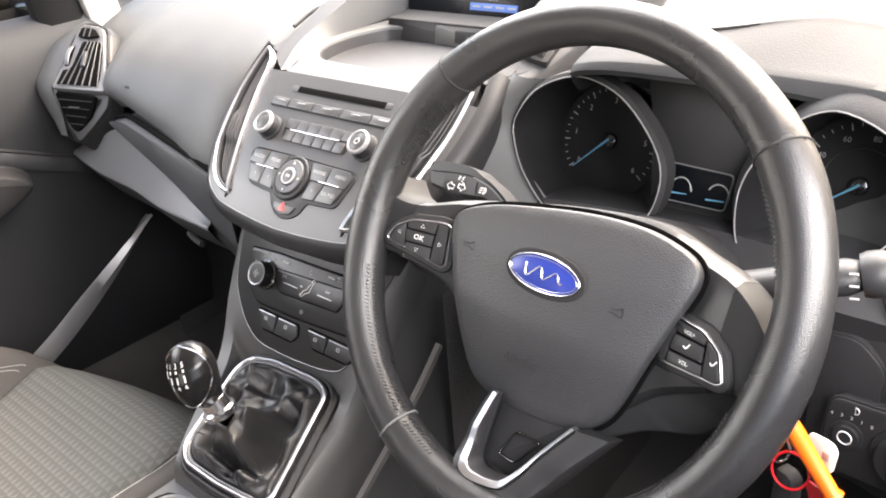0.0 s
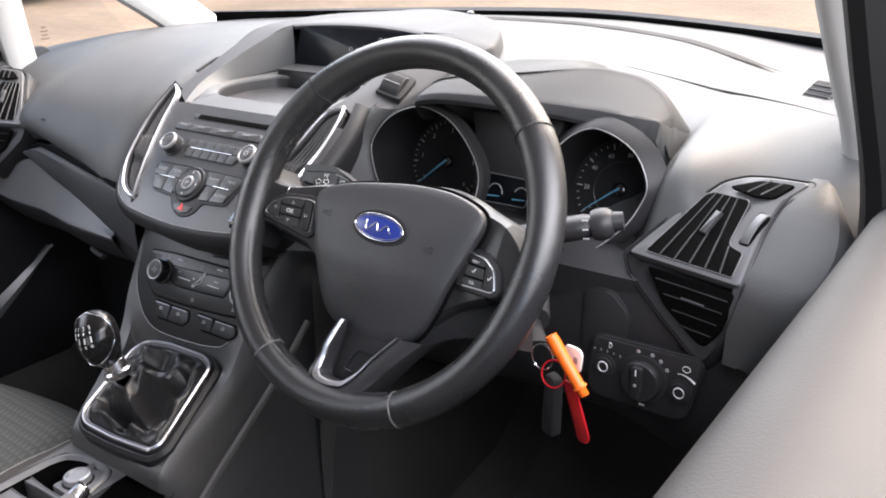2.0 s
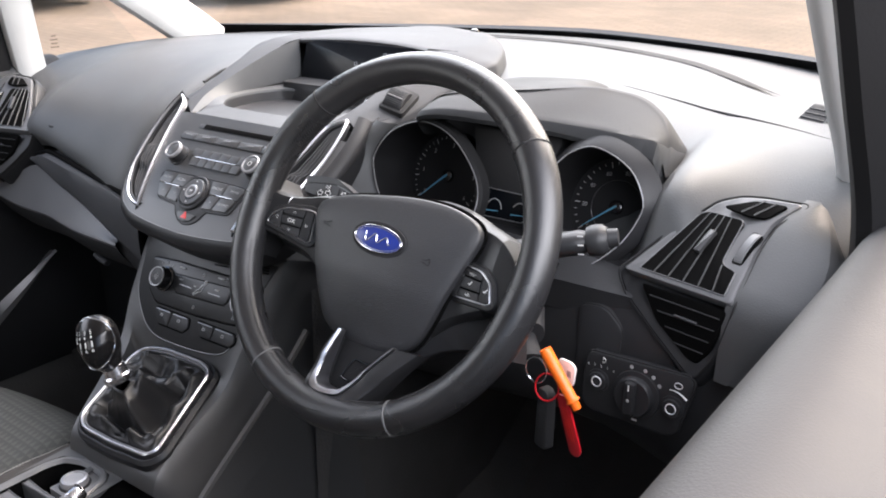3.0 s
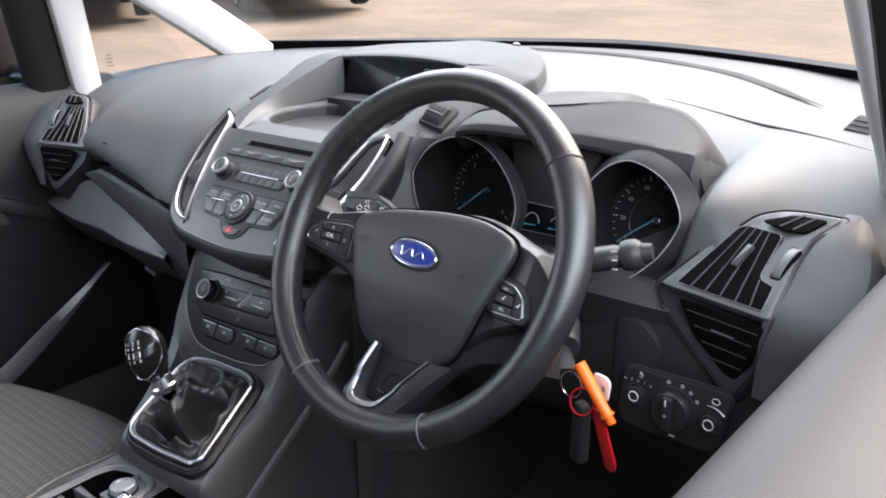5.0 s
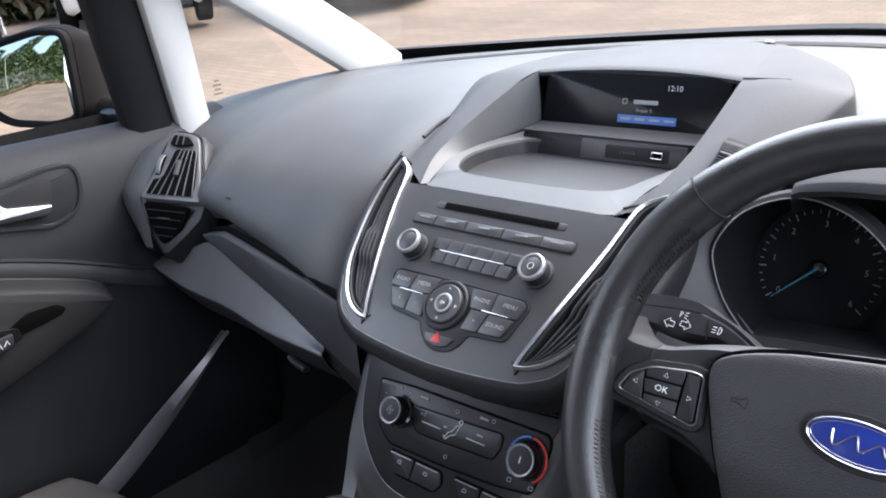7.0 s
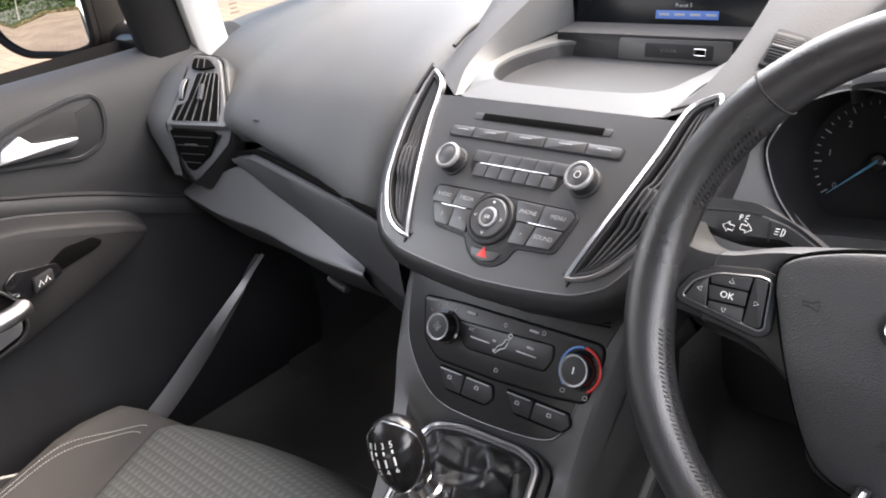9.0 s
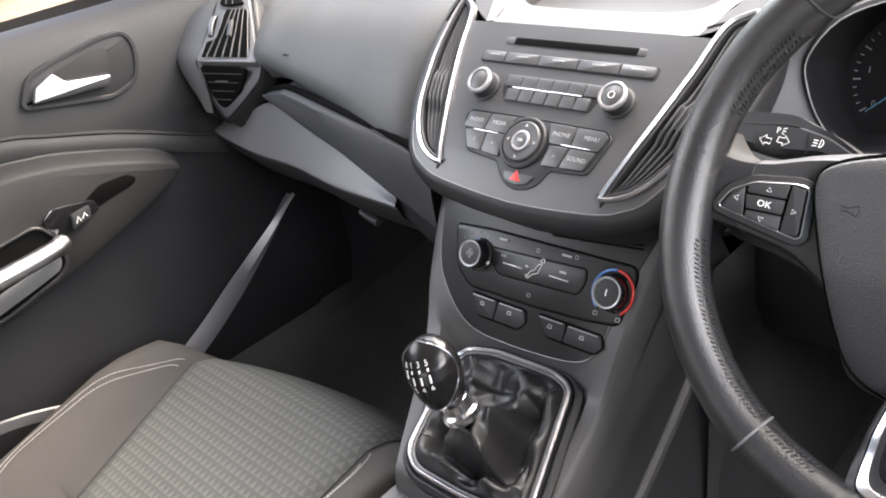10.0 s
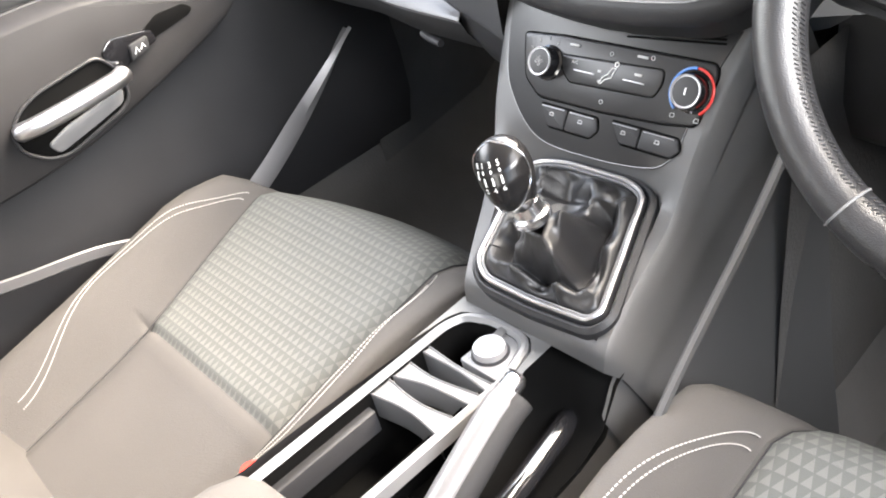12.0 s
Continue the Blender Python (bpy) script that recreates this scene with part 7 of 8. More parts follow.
for k in range(4):
    part("speaker_slot", plate(CL, rounded([(0.006 + 0.003 * k, 0.1075 + 0.0035 * k), (0.104 - 0.001 * k, 0.1165 + 0.0035 * k), (0.104 - 0.001 * k, 0.1185 + 0.0035 * k), (0.006 + 0.003 * k, 0.1095 + 0.0035 * k)], 0.0008, 2), 0.0015, 0.0030, 0.0005), BLACK, clim)

# ---- gear lever ----
gear = thing("gear_lever", tuple(GF(0.0, 0.0, 0.0)), "gear lever with gloss black knob and creased black gaiter", "gear lever")
gout = rounded([(-0.078, 0.0670), (-0.045, 0.0760), (0.028, 0.0785), (0.051, 0.0700), (0.0835, -0.0480), (0.0740, -0.0620), (0.012, -0.0675), (-0.046, -0.0675), (-0.0670, -0.0530), (-0.0870, 0.0480)], 0.012, 5)
gfine = [tuple(lerp(p[k], q[k], t) for k in (0, 1)) for p, q in zip(gout, gout[1:] + gout[:1]) for t in ((0.0,) if math.dist(p, q) < 0.006 else tuple(n / 10 for n in range(10)))]
part("chrome_frame", hoop(GF, gout, 0.0040, -0.02, 0.0112, 0.0016), BRUSHED, gear, "bright chrome frame")
part("inner_frame", hoop(GF, inset(gout, 0.0040), 0.0030, -0.02, 0.0086, 0.0010), GRIP, gear)
part("outer_frame", hoop(GF, inset(gout, -0.0085), 0.0085, -0.030, 0.0055, 0.005), HARD, gear)
TOP = Vector((0.0288, -0.0750, 0.7860))
rows = []
lineg = inset(gfine, 0.0066)
m = len(lineg)
cu, cv = sum(p[0] for p in lineg) / m, sum(p[1] for p in lineg) / m
lean_to = (0.008 - cu, -0.015 - cv)


def crumple(u, v):
    """Soft folds of the gaiter: bent sheets that meet in ridges."""
    w = noise.noise(Vector((u * 24, v * 24, 1.3))) * 0.011
    w2 = noise.noise(Vector((u * 20, v * 20, 7.1))) * 0.010
    h = 0.0
    for deg, lam, amp, ph in ((22, 0.052, 0.0165, 0.10), (98, 0.040, 0.0130, 0.55), (150, 0.031, 0.0055, 0.30)):
        d = (u + w) * math.cos(radians(deg)) + (v + w2) * math.sin(radians(deg))
        q = (d / lam + ph) % 1.0
        h += amp * (1 - abs(2 * q - 1)) ** 1.25
    return h - 0.016


for k in range(61):
    t = k / 60
    ring = []
    for j, (u, v) in enumerate(lineg):
        s = 1 - 0.88 * t**1.05
        pu, pv = cu + (u - cu) * s + lean_to[0] * smooth(0.10, 1.0, t), cv + (v - cv) * s + lean_to[1] * smooth(0.10, 1.0, t)
        hgt = 0.004 + 0.013 * math.sin(math.pi * min(1.0, t / 0.42)) + 0.052 * smooth(0.36, 1.0, t) ** 1.3
        mask = smooth(0.04, 0.20, t) * (1 - smooth(0.80, 0.97, t))
        fold = mask * crumple(pu, pv)
        ring.append(GF(pu, pv, hgt + fold))
    rows.append(ring)
gaiter = part("gaiter", grid(rows, close_u=True), VINYL, gear, "creased soft black gaiter", 60)
for q in (0.09, 0.34, 0.60, 0.86):
    j = int(q * m)
    part("gaiter_seam", tube([rows[k][j] + GF.n * 0.0003 for k in range(0, 16)], 0.0008, 5), DARK, gaiter)
AX = Vector((-0.27, -0.150, 0.98)).normalized()
part("collar", tube([TOP - AX * 0.006, TOP - AX * 0.004, TOP + AX * 0.001, TOP + AX * 0.003, TOP + AX * 0.014, TOP + AX * 0.0155], [0.0165, 0.0172, 0.0168, 0.0140, 0.0125, 0.0105], 28), CHROME, gear, "chrome collar")
FN = Vector((0.20, -0.78, 0.42))
FN = (FN - AX * FN.dot(AX)).normalized()
SIDE = AX.cross(FN)
KNOB_S = [(0.010, 0.0102, 0.0105, 0.0100), (0.018, 0.0125, 0.0190, 0.0112), (0.026, 0.0165, 0.0270, 0.0120), (0.038, 0.0212, 0.0295, 0.0145), (0.052, 0.0240, 0.0275, 0.0180), (0.064, 0.0240, 0.0230, 0.0190), (0.074, 0.0205, 0.0160, 0.0170), (0.081, 0.0140, 0.0095, 0.0120), (0.0850, 0.0045, 0.0030, 0.0040)]


def knob_at(s, a, grow=0.0):
    """A place on the knob: s up along it, a round it from the middle of its face."""
    w, f, b = (float(np.interp(s, [q[0] for q in KNOB_S], [q[k] for q in KNOB_S])) for k in (1, 2, 3))
    d = f if math.cos(a) > 0 else b
    return TOP + AX * (0.92 * s + grow * smooth(0.07, 0.085, s)) + SIDE * ((w + grow) * math.sin(a)) + FN * ((d + grow) * math.cos(a))


ss = [q[0] for q in spline([(q[0],) for q in KNOB_S], 4)]
kn = part("knob", grid([[knob_at(s, 2 * math.pi * j / 36) for j in range(36)] for s in ss], close_u=True, cap=True), KNOB_SKIN, gear, "black knob with a gloss face and white gear pattern", 80)


def face_half(s):
    """Half the angle that the gloss face takes at s."""
    return radians(78) * math.sqrt(max(0.0, 1 - ((s - 0.054) / 0.0305) ** 2)) if s < 0.054 else radians(78) * math.sqrt(max(0.0, 1 - ((s - 0.054) / 0.0312) ** 4))


fs = [lerp(0.0240, 0.0848, k / 26) for k in range(27)]
part("knob_face", grid([[knob_at(s, lerp(-face_half(s), face_half(s), j / 20), 0.0007) for j in range(21)] for s in fs]), KNOB_SKIN, kn, "gloss black face", 80)
edge = [knob_at(s, -face_half(s), 0.0008) for s in fs] + [knob_at(s, face_half(s), 0.0008) for s in fs[::-1]]
part("knob_edge", tube(edge, 0.0008, 6, True), CHROME, kn, "thin chrome edge")


class KnobSkin:
    """Lays flat marks on the knob's face."""

    def __call__(self, u, v, h=0.0):
        return knob_at(0.0610 + v, u / 0.0225, 0.0009 + h)


skin = KnobSkin()
for u in (-0.0075, 0.0, 0.0075):
    part("pattern_line", box(skin, u - 0.00075, u + 0.00075, -0.0062, 0.0062, 0.0, 0.0003, 0.0001), WHITE_INK, kn)
part("pattern_line", box(skin, -0.0135, 0.0080, -0.0007, 0.0007, 0.0, 0.0003, 0.0001), WHITE_INK, kn)
part("pattern_line", box(skin, -0.01425, -0.01275, -0.0007, 0.0062, 0.0, 0.0003, 0.0001), WHITE_INK, kn)
for t, u, v in (("R", -0.0135, 0.0100), ("1", -0.0075, 0.0102), ("3", 0.0, 0.0102), ("5", 0.0075, 0.0102), ("2", -0.0075, -0.0104), ("4", 0.0, -0.0104), ("6", 0.0075, -0.0104)):
    words("lettering", t, skin, u, v, 0.0062, WHITE_INK, kn, 0.0004)

# ---- wells, dividers and power socket ----
KZ = 0.668
KP = Frame((0, -0.12, KZ), (1, 0, 0), (0, 1, 0))
well = rounded([(-0.0475, -0.020), (-0.0400, 0.000), (-0.0140, 0.0105), (0.0220, 0.0105), (0.0350, 0.0020), (0.0465, -0.0350), (0.0440, -0.26), (-0.0475, -0.26)], 0.008, 4)
inner = inset(well, 0.0045)
rim_rows = [[KP(u, v, -0.012) for u, v in inset(well, -0.007)], [KP(u, v, 0.0) for u, v in inset(well, -0.0055)], [KP(u, v, 0.002) for u, v in inset(well, -0.003)], [KP(u, v, 0.002) for u, v in inset(well, 0.001)], [KP(u, v, -0.002) for u, v in inner], [KP(u * 0.98, v, -0.075) for u, v in inner]]
part("well_rim", grid(rim_rows[:5], close_u=True), VENT, cons, "satin silver well rim")
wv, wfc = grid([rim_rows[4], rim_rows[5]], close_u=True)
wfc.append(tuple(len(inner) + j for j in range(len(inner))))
# the well's depth of shade is put into its near-black colour
part("well", (wv, wfc), BLACK, cons, "deep storage well, its shade put into a near-black colour")


def divider(p, q, widths, z):
    """A dished plate across the well from p to q; widths: half of it at its ends and middle."""
    rows = []
    for j in range(13):
        t = j / 12
        u, mid = lerp(p[0], q[0], t), lerp(p[1], q[1], t)
        hw = lerp(lerp(widths[0], widths[2], t), widths[1], math.sin(math.pi * t) ** 1.3)
        rows.append([KP(u, mid + d, z + h) for d, h in ((hw, -0.030), (hw, -0.001), (hw - 0.0010, 0.0), (hw - 0.0024, -0.0014), (0.0024 - hw, -0.0014), (0.0010 - hw, 0.0), (-hw, -0.001), (-hw, -0.030))])
    return grid(rows)


part("front_divider", divider((-0.046, -0.050), (0.046, -0.050), (0.005, 0.0028, 0.006), -0.004), VENT, cons)
part("divider", divider((-0.046, -0.082), (0.046, -0.067), (0.0120, 0.0055, 0.0075), -0.004), VENT, cons, "curved satin grey divider")
part("divider", divider((-0.046, -0.108), (0.045, -0.104), (0.0120, 0.0070, 0.0125), -0.004), VENT, cons, "curved satin grey divider")
part("socket_panel", plate(KP, rounded([(-0.006, -0.0420), (0.0440, -0.0420), (0.0440, -0.030), (0.033, 0.0010), (0.021, 0.0085), (-0.003, 0.0065)], 0.004, 3), -0.02, -0.003, 0.001), VENT, cons)
sock = part("power_socket", lathe(KP, 0.0125, -0.0195, [(0.0185, -0.030), (0.0185, -0.0035), (0.0170, -0.0010)], 30), HARD, cons)
part("socket_cap", lathe(KP, 0.0125, -0.0195, [(0.0160, -0.006), (0.0160, 0.003), (0.0148, 0.0055), (0.0120, 0.0060), (0.0108, 0.0048)], 30), SILVER, sock, "silver power socket cap")
part("card_ledge", box(KP, -0.0460, -0.0330, -0.26, -0.125, -0.040, -0.016, 0.002), HARD, cons)
# deck between the gear surround and the wells
rows = [[(lerp(-0.060, 0.056, t), -0.1005, 0.6690) for t in (k / 20 for k in range(21))]]
edge = inset(well, -0.0050)
for q in (0.35, 0.7, 1.0):
    row = []
    for k in range(21):
        u = lerp(-0.060, 0.056, k / 20)
        over = [p[1] for p in edge if abs(p[0] - u) < 0.006 and p[1] > -0.08]
        low = max(over) if over else lerp(-0.055, -0.030, k / 20)
        row.append((u, lerp(-0.1005, -0.12 + min(low, 0.014), q), 0.6690 - 0.0015 * q))
    rows.append(row)
part("deck", grid(rows), CONSOLE, cons)
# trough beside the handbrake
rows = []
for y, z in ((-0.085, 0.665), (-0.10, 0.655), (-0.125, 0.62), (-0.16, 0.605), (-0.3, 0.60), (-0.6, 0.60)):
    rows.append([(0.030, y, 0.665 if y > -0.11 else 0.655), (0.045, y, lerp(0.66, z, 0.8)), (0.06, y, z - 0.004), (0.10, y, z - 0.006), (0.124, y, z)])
# given the same near-black, so its shade comes from colour
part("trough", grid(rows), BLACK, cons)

part("trough_rib", tube(spline([(0.072, -0.112, 0.600), (0.087, -0.130, 0.612), (0.096, -0.175, 0.614), (0.103, -0.22, 0.614), (0.108, -0.30, 0.612), (0.110, -0.45, 0.610)], 4), [0.004, 0.006, 0.008, 0.010] + [0.011] * 17, 12), GLOSS, cons, "smooth gloss black trough edge")
hb = thing("handbrake", (0.078, -0.42, 0.60), "silver and black handbrake lever, lowered", "handbrake")
path = spline([(0.0825, -0.182, 0.695), (0.0835, -0.205, 0.688), (0.0875, -0.270, 0.658), (0.090, -0.33, 0.626), (0.091, -0.42, 0.585)], 5)
part("lever", tube(path, [0.0122] * 3 + [0.0135] * 15 + [0.014] * 3, 18, flat=1.0), GRIP, hb, "satin silver grip")
part("underside", tube([(x + 0.0085, y + 0.002, z - 0.006) for x, y, z in path], 0.0128, 16), DARK, hb)
part("button", tube([(0.0823, -0.186, 0.696), (0.0820, -0.173, 0.7005), (0.0818, -0.168, 0.7020)], [0.0100, 0.0100, 0.0075], 14), CHROME, hb, "chrome release button")
for k in range(3):
    part("button_rib", tube([(0.0755, -0.1715 - 0.004 * k, 0.7085 - 0.0016 * k), (0.0820, -0.1715 - 0.004 * k, 0.7108 - 0.0016 * k), (0.0885, -0.1715 - 0.004 * k, 0.7085 - 0.0016 * k)], 0.0009, 5), DARK, hb)

# ---- front seats ----
def seat_top(u, y, left, right):
    """Height of the cushion above its base: u across (-1 to 1), y from its back to its front; left, right: where the seams run."""
    front = smooth(0.058, -0.055, y)
    base = 0.108 * front**0.55 - 0.235 * max(0.0, -y - 0.05)
    e = (u - right) / (1 - right) if u > 0 else (-u - left) / (1 - left)
    bol = 0.056 * smooth(0.0, 0.62, e) * smooth(0.04, -0.17, y) + 0.006 * smooth(0.0, 0.3, e)
    dip = -0.008 * math.exp(-((e / 0.10) ** 2)) * smooth(0.05, 0.0, y)
    edge = -0.13 * smooth(0.66, 1.0, e) ** 2.4
    crown = 0.010 * (1 - u * u) * (1 - smooth(-0.05, 0.1, e))
    return base + bol + dip + edge + crown


def build_seat(x0, y0, z0, label, half=0.255, seams=((0.62, 0.62), (0.62, 0.62)), cut=-0.305, bow=0.022, skew=0.0):
    """A front seat; seams: where the insert's two edges run at its front and rear; cut: its rear seam; bow, skew: how far its front edge swells and leans."""
    st = thing("front_seat", (x0, y0 - 0.25, 0.27), label, "car seat", "front seats")
    ys = [0.060, 0.057, 0.050, 0.040, 0.028, 0.012, -0.005, -0.025, -0.05, -0.08, -0.12, -0.16, -0.20, -0.24, -0.34, -0.38, -0.42, -0.46, -0.50]
    ys = sorted(ys + [cut + d for d in (0.025, 0.012, 0.006, 0.003, 0.0, -0.003, -0.006, -0.012, -0.025)], reverse=True)
    edge_at = lambda k, y: lerp(seams[k][0], seams[k][1], smooth(0.02, -0.36, y))

    def place(u, y, lift=0.0):
        taper = 1.0 - 0.10 * smooth(-0.05, 0.06, y)
        return (x0 + half * u * taper, y0 + y + (bow * (1 - u * u) + skew * u) * smooth(-0.2, 0.05, y), z0 + seat_top(u, y, edge_at(0, y), edge_at(1, y)) + lift)

    def patch(name, lo, hi, ya, yb, mat, nu):
        rows = []
        for y in [y for y in ys if yb - 1e-6 <= y <= ya + 1e-6]:
            row = []
            for j in range(nu + 1):
                u = lerp(lo(y), hi(y), j / nu)
                inside = abs(u) < max(edge_at(0, y), edge_at(1, y)) + 0.01
                row.append(place(u, y, -0.006 * math.exp(-(((y - cut) / 0.006) ** 2)) * inside))
            rows.append(row)
        return part(name, grid(rows), mat, st)

    left, right = (lambda y: -edge_at(0, y)), (lambda y: edge_at(1, y))
    patch("seat_insert", left, right, 0.060, cut, CLOTH_DOT, 26)
    patch("rear_panel", left, right, cut, -0.50, CLOTH, 20)
    for s in (-1, 1):
        rim_u = left if s < 0 else right
        b = patch("side_bolster", rim_u, (lambda y: s * 1.0), 0.060, -0.50, CLOTH, 22)
        part("seam", tube([place(rim_u(y), y, 0.0004) for y in ys], 0.0011, 5), DARK, b)
        # twin stitching that curves over the bolster
        lines = []
        for gap in (0.0, 0.011):
            pts = []
            for k in range(150):
                t = k / 149
                y = lerp(-0.055 - gap, -0.46, t)
                y = lerp(-0.052 - gap * 1.2, y, smooth(0.0, 0.40, t))
                u = s * (lerp(abs(rim_u(y)) + 0.035, 0.84, smooth(0.0, 0.36, t)) - 0.19 * smooth(0.55, 1.0, t) - gap * 2.6 * smooth(0.10, 0.40, t))
                pts.append(Vector(place(u, y, 0.0014)))
            for p, q in zip(pts[:-1], pts[1:]):
                lines.append(tube([p.lerp(q, 0.12), p.lerp(q, 0.75)], 0.0007, 4))
        sg = part("stitching", join(*lines), PALE_THREAD, b, "pale twin stitching")
        sg["kind"] = "stuff"
    # skirt under the cushion
    rim = []
    for k in range(33):
        a = math.pi * k / 32
        u, y = -math.cos(a), 0.062 * math.sin(a) ** 0.3 if 0 < k < 32 else 0.0
        rim.append((x0 + half * 0.93 * u, y0 + (0.050 * math.sin(a) ** 0.35 if 0 < k < 32 else -0.02) + 0.02 * (1 - u * u), z0 + 0.01))
    rim = [(x0 - half, y0 - 0.5, z0 + 0.03)] + rim + [(x0 + half, y0 - 0.5, z0 + 0.03)]
    part("skirt", grid([rim, [(x, y - 0.004, z - 0.05) for x, y, z in rim], [(lerp(x0, x, 0.9), y - 0.05, z - 0.13) for x, y, z in rim]]), CLOTH, st)
    for s in (-1, 1):
        x = x0 + 0.2 * s
        part("seat_rail", tube([(x, y0 - 0.05, z0 - 0.14), (x, y0 - 0.5, z0 - 0.14)], 0.03, 8), DARK, st)
        for y in (y0 - 0.1, y0 - 0.45):
            part("rail_foot", tube([(x, y, 0.27), (x, y, z0 - 0.14)], 0.02, 8), DARK, st)
    # backrest
    rows = []
    for k in range(17):
        t = k / 16
        z = z0 - 0.02 + 0.70 * t
        yb = y0 - 0.475 - 0.22 * t - 0.03 * math.sin(math.pi * t)
        w = half * lerp(1.0, 0.84, smooth(0.3, 1.0, t)) * (1 - 0.25 * smooth(0.9, 1.0, t))
        row = []
        for j in range(33):
            u = lerp(-1, 1, j / 32)
            a = abs(u)
            push = 0.075 * smooth(0.60, 0.88, a) * (1 - 0.6 * t) - 0.12 * smooth(0.90, 1.0, a) ** 2
            row.append((x0 + w * u, yb + push, z))
        rows.append(row)
    part("backrest", grid(rows), CLOTH, st)
    rows = [[(p[0], p[1] - 0.10 + 0.06 * smooth(0.85, 1.0, abs(j / 16 - 1)), p[2]) for j, p in enumerate(r)] for r in rows]
    part("back_shell", grid(rows), CLOTH, st)
    return st


build_seat(-0.380, -0.006, 0.472, "passenger seat in charcoal cloth with pale stitching and patterned insert", 0.278, ((0.74, 0.50), (0.60, 0.58)), cut=-0.280, bow=0.046, skew=0.024)
build_seat(0.398, -0.012, 0.515, "driver seat in charcoal cloth with pale stitching, raised higher")

belt = thing("seat_belt", (-0.695, -0.40, 0.58), "grey seat belt webbing beside the passenger seat", "seat belt")
run = spline([(-0.688, -0.17, 0.535), (-0.690, -0.267, 0.572), (-0.693, -0.40, 0.600), (-0.700, -0.60, 0.66), (-0.708, -0.93, 0.93)], 6)
part("webbing", grid([[(x - 0.002, y, z - 0.010), (x + 0.0005, y, z - 0.008), (x + 0.0010, y, z + 0.008), (x - 0.002, y, z + 0.010)] for x, y, z in run], close_u=True, cap=True), GRIP, belt)
bk = thing("seat_belt_buckle", (-0.088, -0.36, 0.55), "black seat belt buckle with a red release button beside the seat", "belt buckle")
part("body", tube([(-0.094, -0.39, 0.55), (-0.088, -0.362, 0.615), (-0.086, -0.356, 0.632)], [0.011, 0.013, 0.012], 12, flat=1.5), HARD, bk)
part("release", tube([(-0.086, -0.357, 0.631), (-0.0855, -0.352, 0.641)], [0.011, 0.009], 12, flat=1.4), BUCKLE_RED, bk, "red release button")

ar = thing("armrest_box", (0.02, -0.5, 0.60), "padded grey centre armrest behind the handbrake", "armrest")
rows = []
for y, w, zt in ((-0.362, 0.030, 0.690), (-0.366, 0.050, 0.701), (-0.376, 0.060, 0.711), (-0.40, 0.064, 0.719), (-0.46, 0.066, 0.722), (-0.75, 0.066, 0.722)):
    rows.append([(0.022 + w * math.cos(t), y, zt - 0.035 + 0.035 * math.copysign(abs(math.sin(t)) ** 0.6, math.sin(t))) for t in (2 * math.pi * j / 24 for j in range(24))])
part("pad", grid(rows, close_u=True, cap=True), CLOTH, ar)
part("post", box(Frame((0.02, -0.62, 0.60), (1, 0, 0), (0, 1, 0)), -0.05, 0.05, -0.12, 0.12, 0.0, 0.07, 0.01), HARD, ar)

# ---- outside: door mirror, parked cars, verge ----
mir = thing("door_mirror", (-0.85, 0.22, 1.03), "black plastic door mirror with clear glass", "wing mirror")
MFn = Frame((-0.975, 0.14, 1.117), (0.90, 0.44, 0.05), (-0.062, 0.058, 1))
mo = rounded([(-0.116, 0.004), (-0.106, 0.032), (-0.055, 0.066), (0.040, 0.080), (0.098, 0.072), (0.094, -0.066), (0.040, -0.076), (-0.050, -0.066), (-0.092, -0.040)], 0.022, 5)
part("glass", plate(MFn, inset(mo, 0.007), -0.004, -0.002, 0.0004), MIRROR, mir, "clear mirror glass")
part("edge", hoop(MFn, inset(mo, -0.003), 0.010, -0.012, 0.004, 0.003), RUBBER, mir)
rows = [[MFn(u, v, -0.012) for u, v in inset(mo, -0.004)], [MFn(u * 1.02, v * 1.03, -0.03) for u, v in inset(mo, -0.006)], [MFn(u * 0.9 + 0.01, v * 0.9, -0.08) for u, v in mo], [MFn(u * 0.6 + 0.02, v * 0.6, -0.11) for u, v in mo]]
part("housing", grid(rows, close_u=True, cap=True), RUBBER, mir, "black plastic housing")
part("foot", tube(spline([(-0.885, 0.225, 1.055), (-0.84, 0.235, 1.05), (-0.79, 0.24, 1.045)], 4), 0.028, 12), GLOSS, mir)


def wheel_of(car, x, y, r=0.32, side=1):
    f = Frame((x, y, r), (0, 1, 0), (0, 0, 1))
    if side < 0:
        f = Frame((x, y, r), (0, -1, 0), (0, 0, 1))
    w = part("wheel", lathe(f, 0, 0, [(r * 0.70, -0.20), (r * 0.97, -0.19), (r, -0.16), (r, -0.04), (r * 0.96, -0.005), (r * 0.72, 0.0)], 36), RUBBER, car, "black tyre on a silver alloy wheel")
    part("disc", lathe(f, 0, 0, [(r * 0.72, -0.06), (r * 0.2, -0.07)], 30), DARK, w)
    part("alloy_ring", lathe(f, 0, 0, [(r * 0.73, -0.03), (r * 0.72, 0.002), (r * 0.66, 0.002), (r * 0.64, -0.03)], 30), SILVER, w)
    sp = []
    for k in range(5):
        a = 2 * math.pi * k / 5 + 0.3
        for d in (-0.16, 0.16):
            sp.append(tube([f(0.05 * math.cos(a), 0.05 * math.sin(a), -0.004), f(r * 0.66 * math.cos(a + d), r * 0.66 * math.sin(a + d), -0.01)], [0.022, 0.016], 6, flat=0.6))
    part("spokes", join(*sp), SILVER, w)
    part("hub_cap", lathe(f, 0, 0, [(0.05, -0.02), (0.048, 0.004), (0.03, 0.006)], 16), SILVER, w)


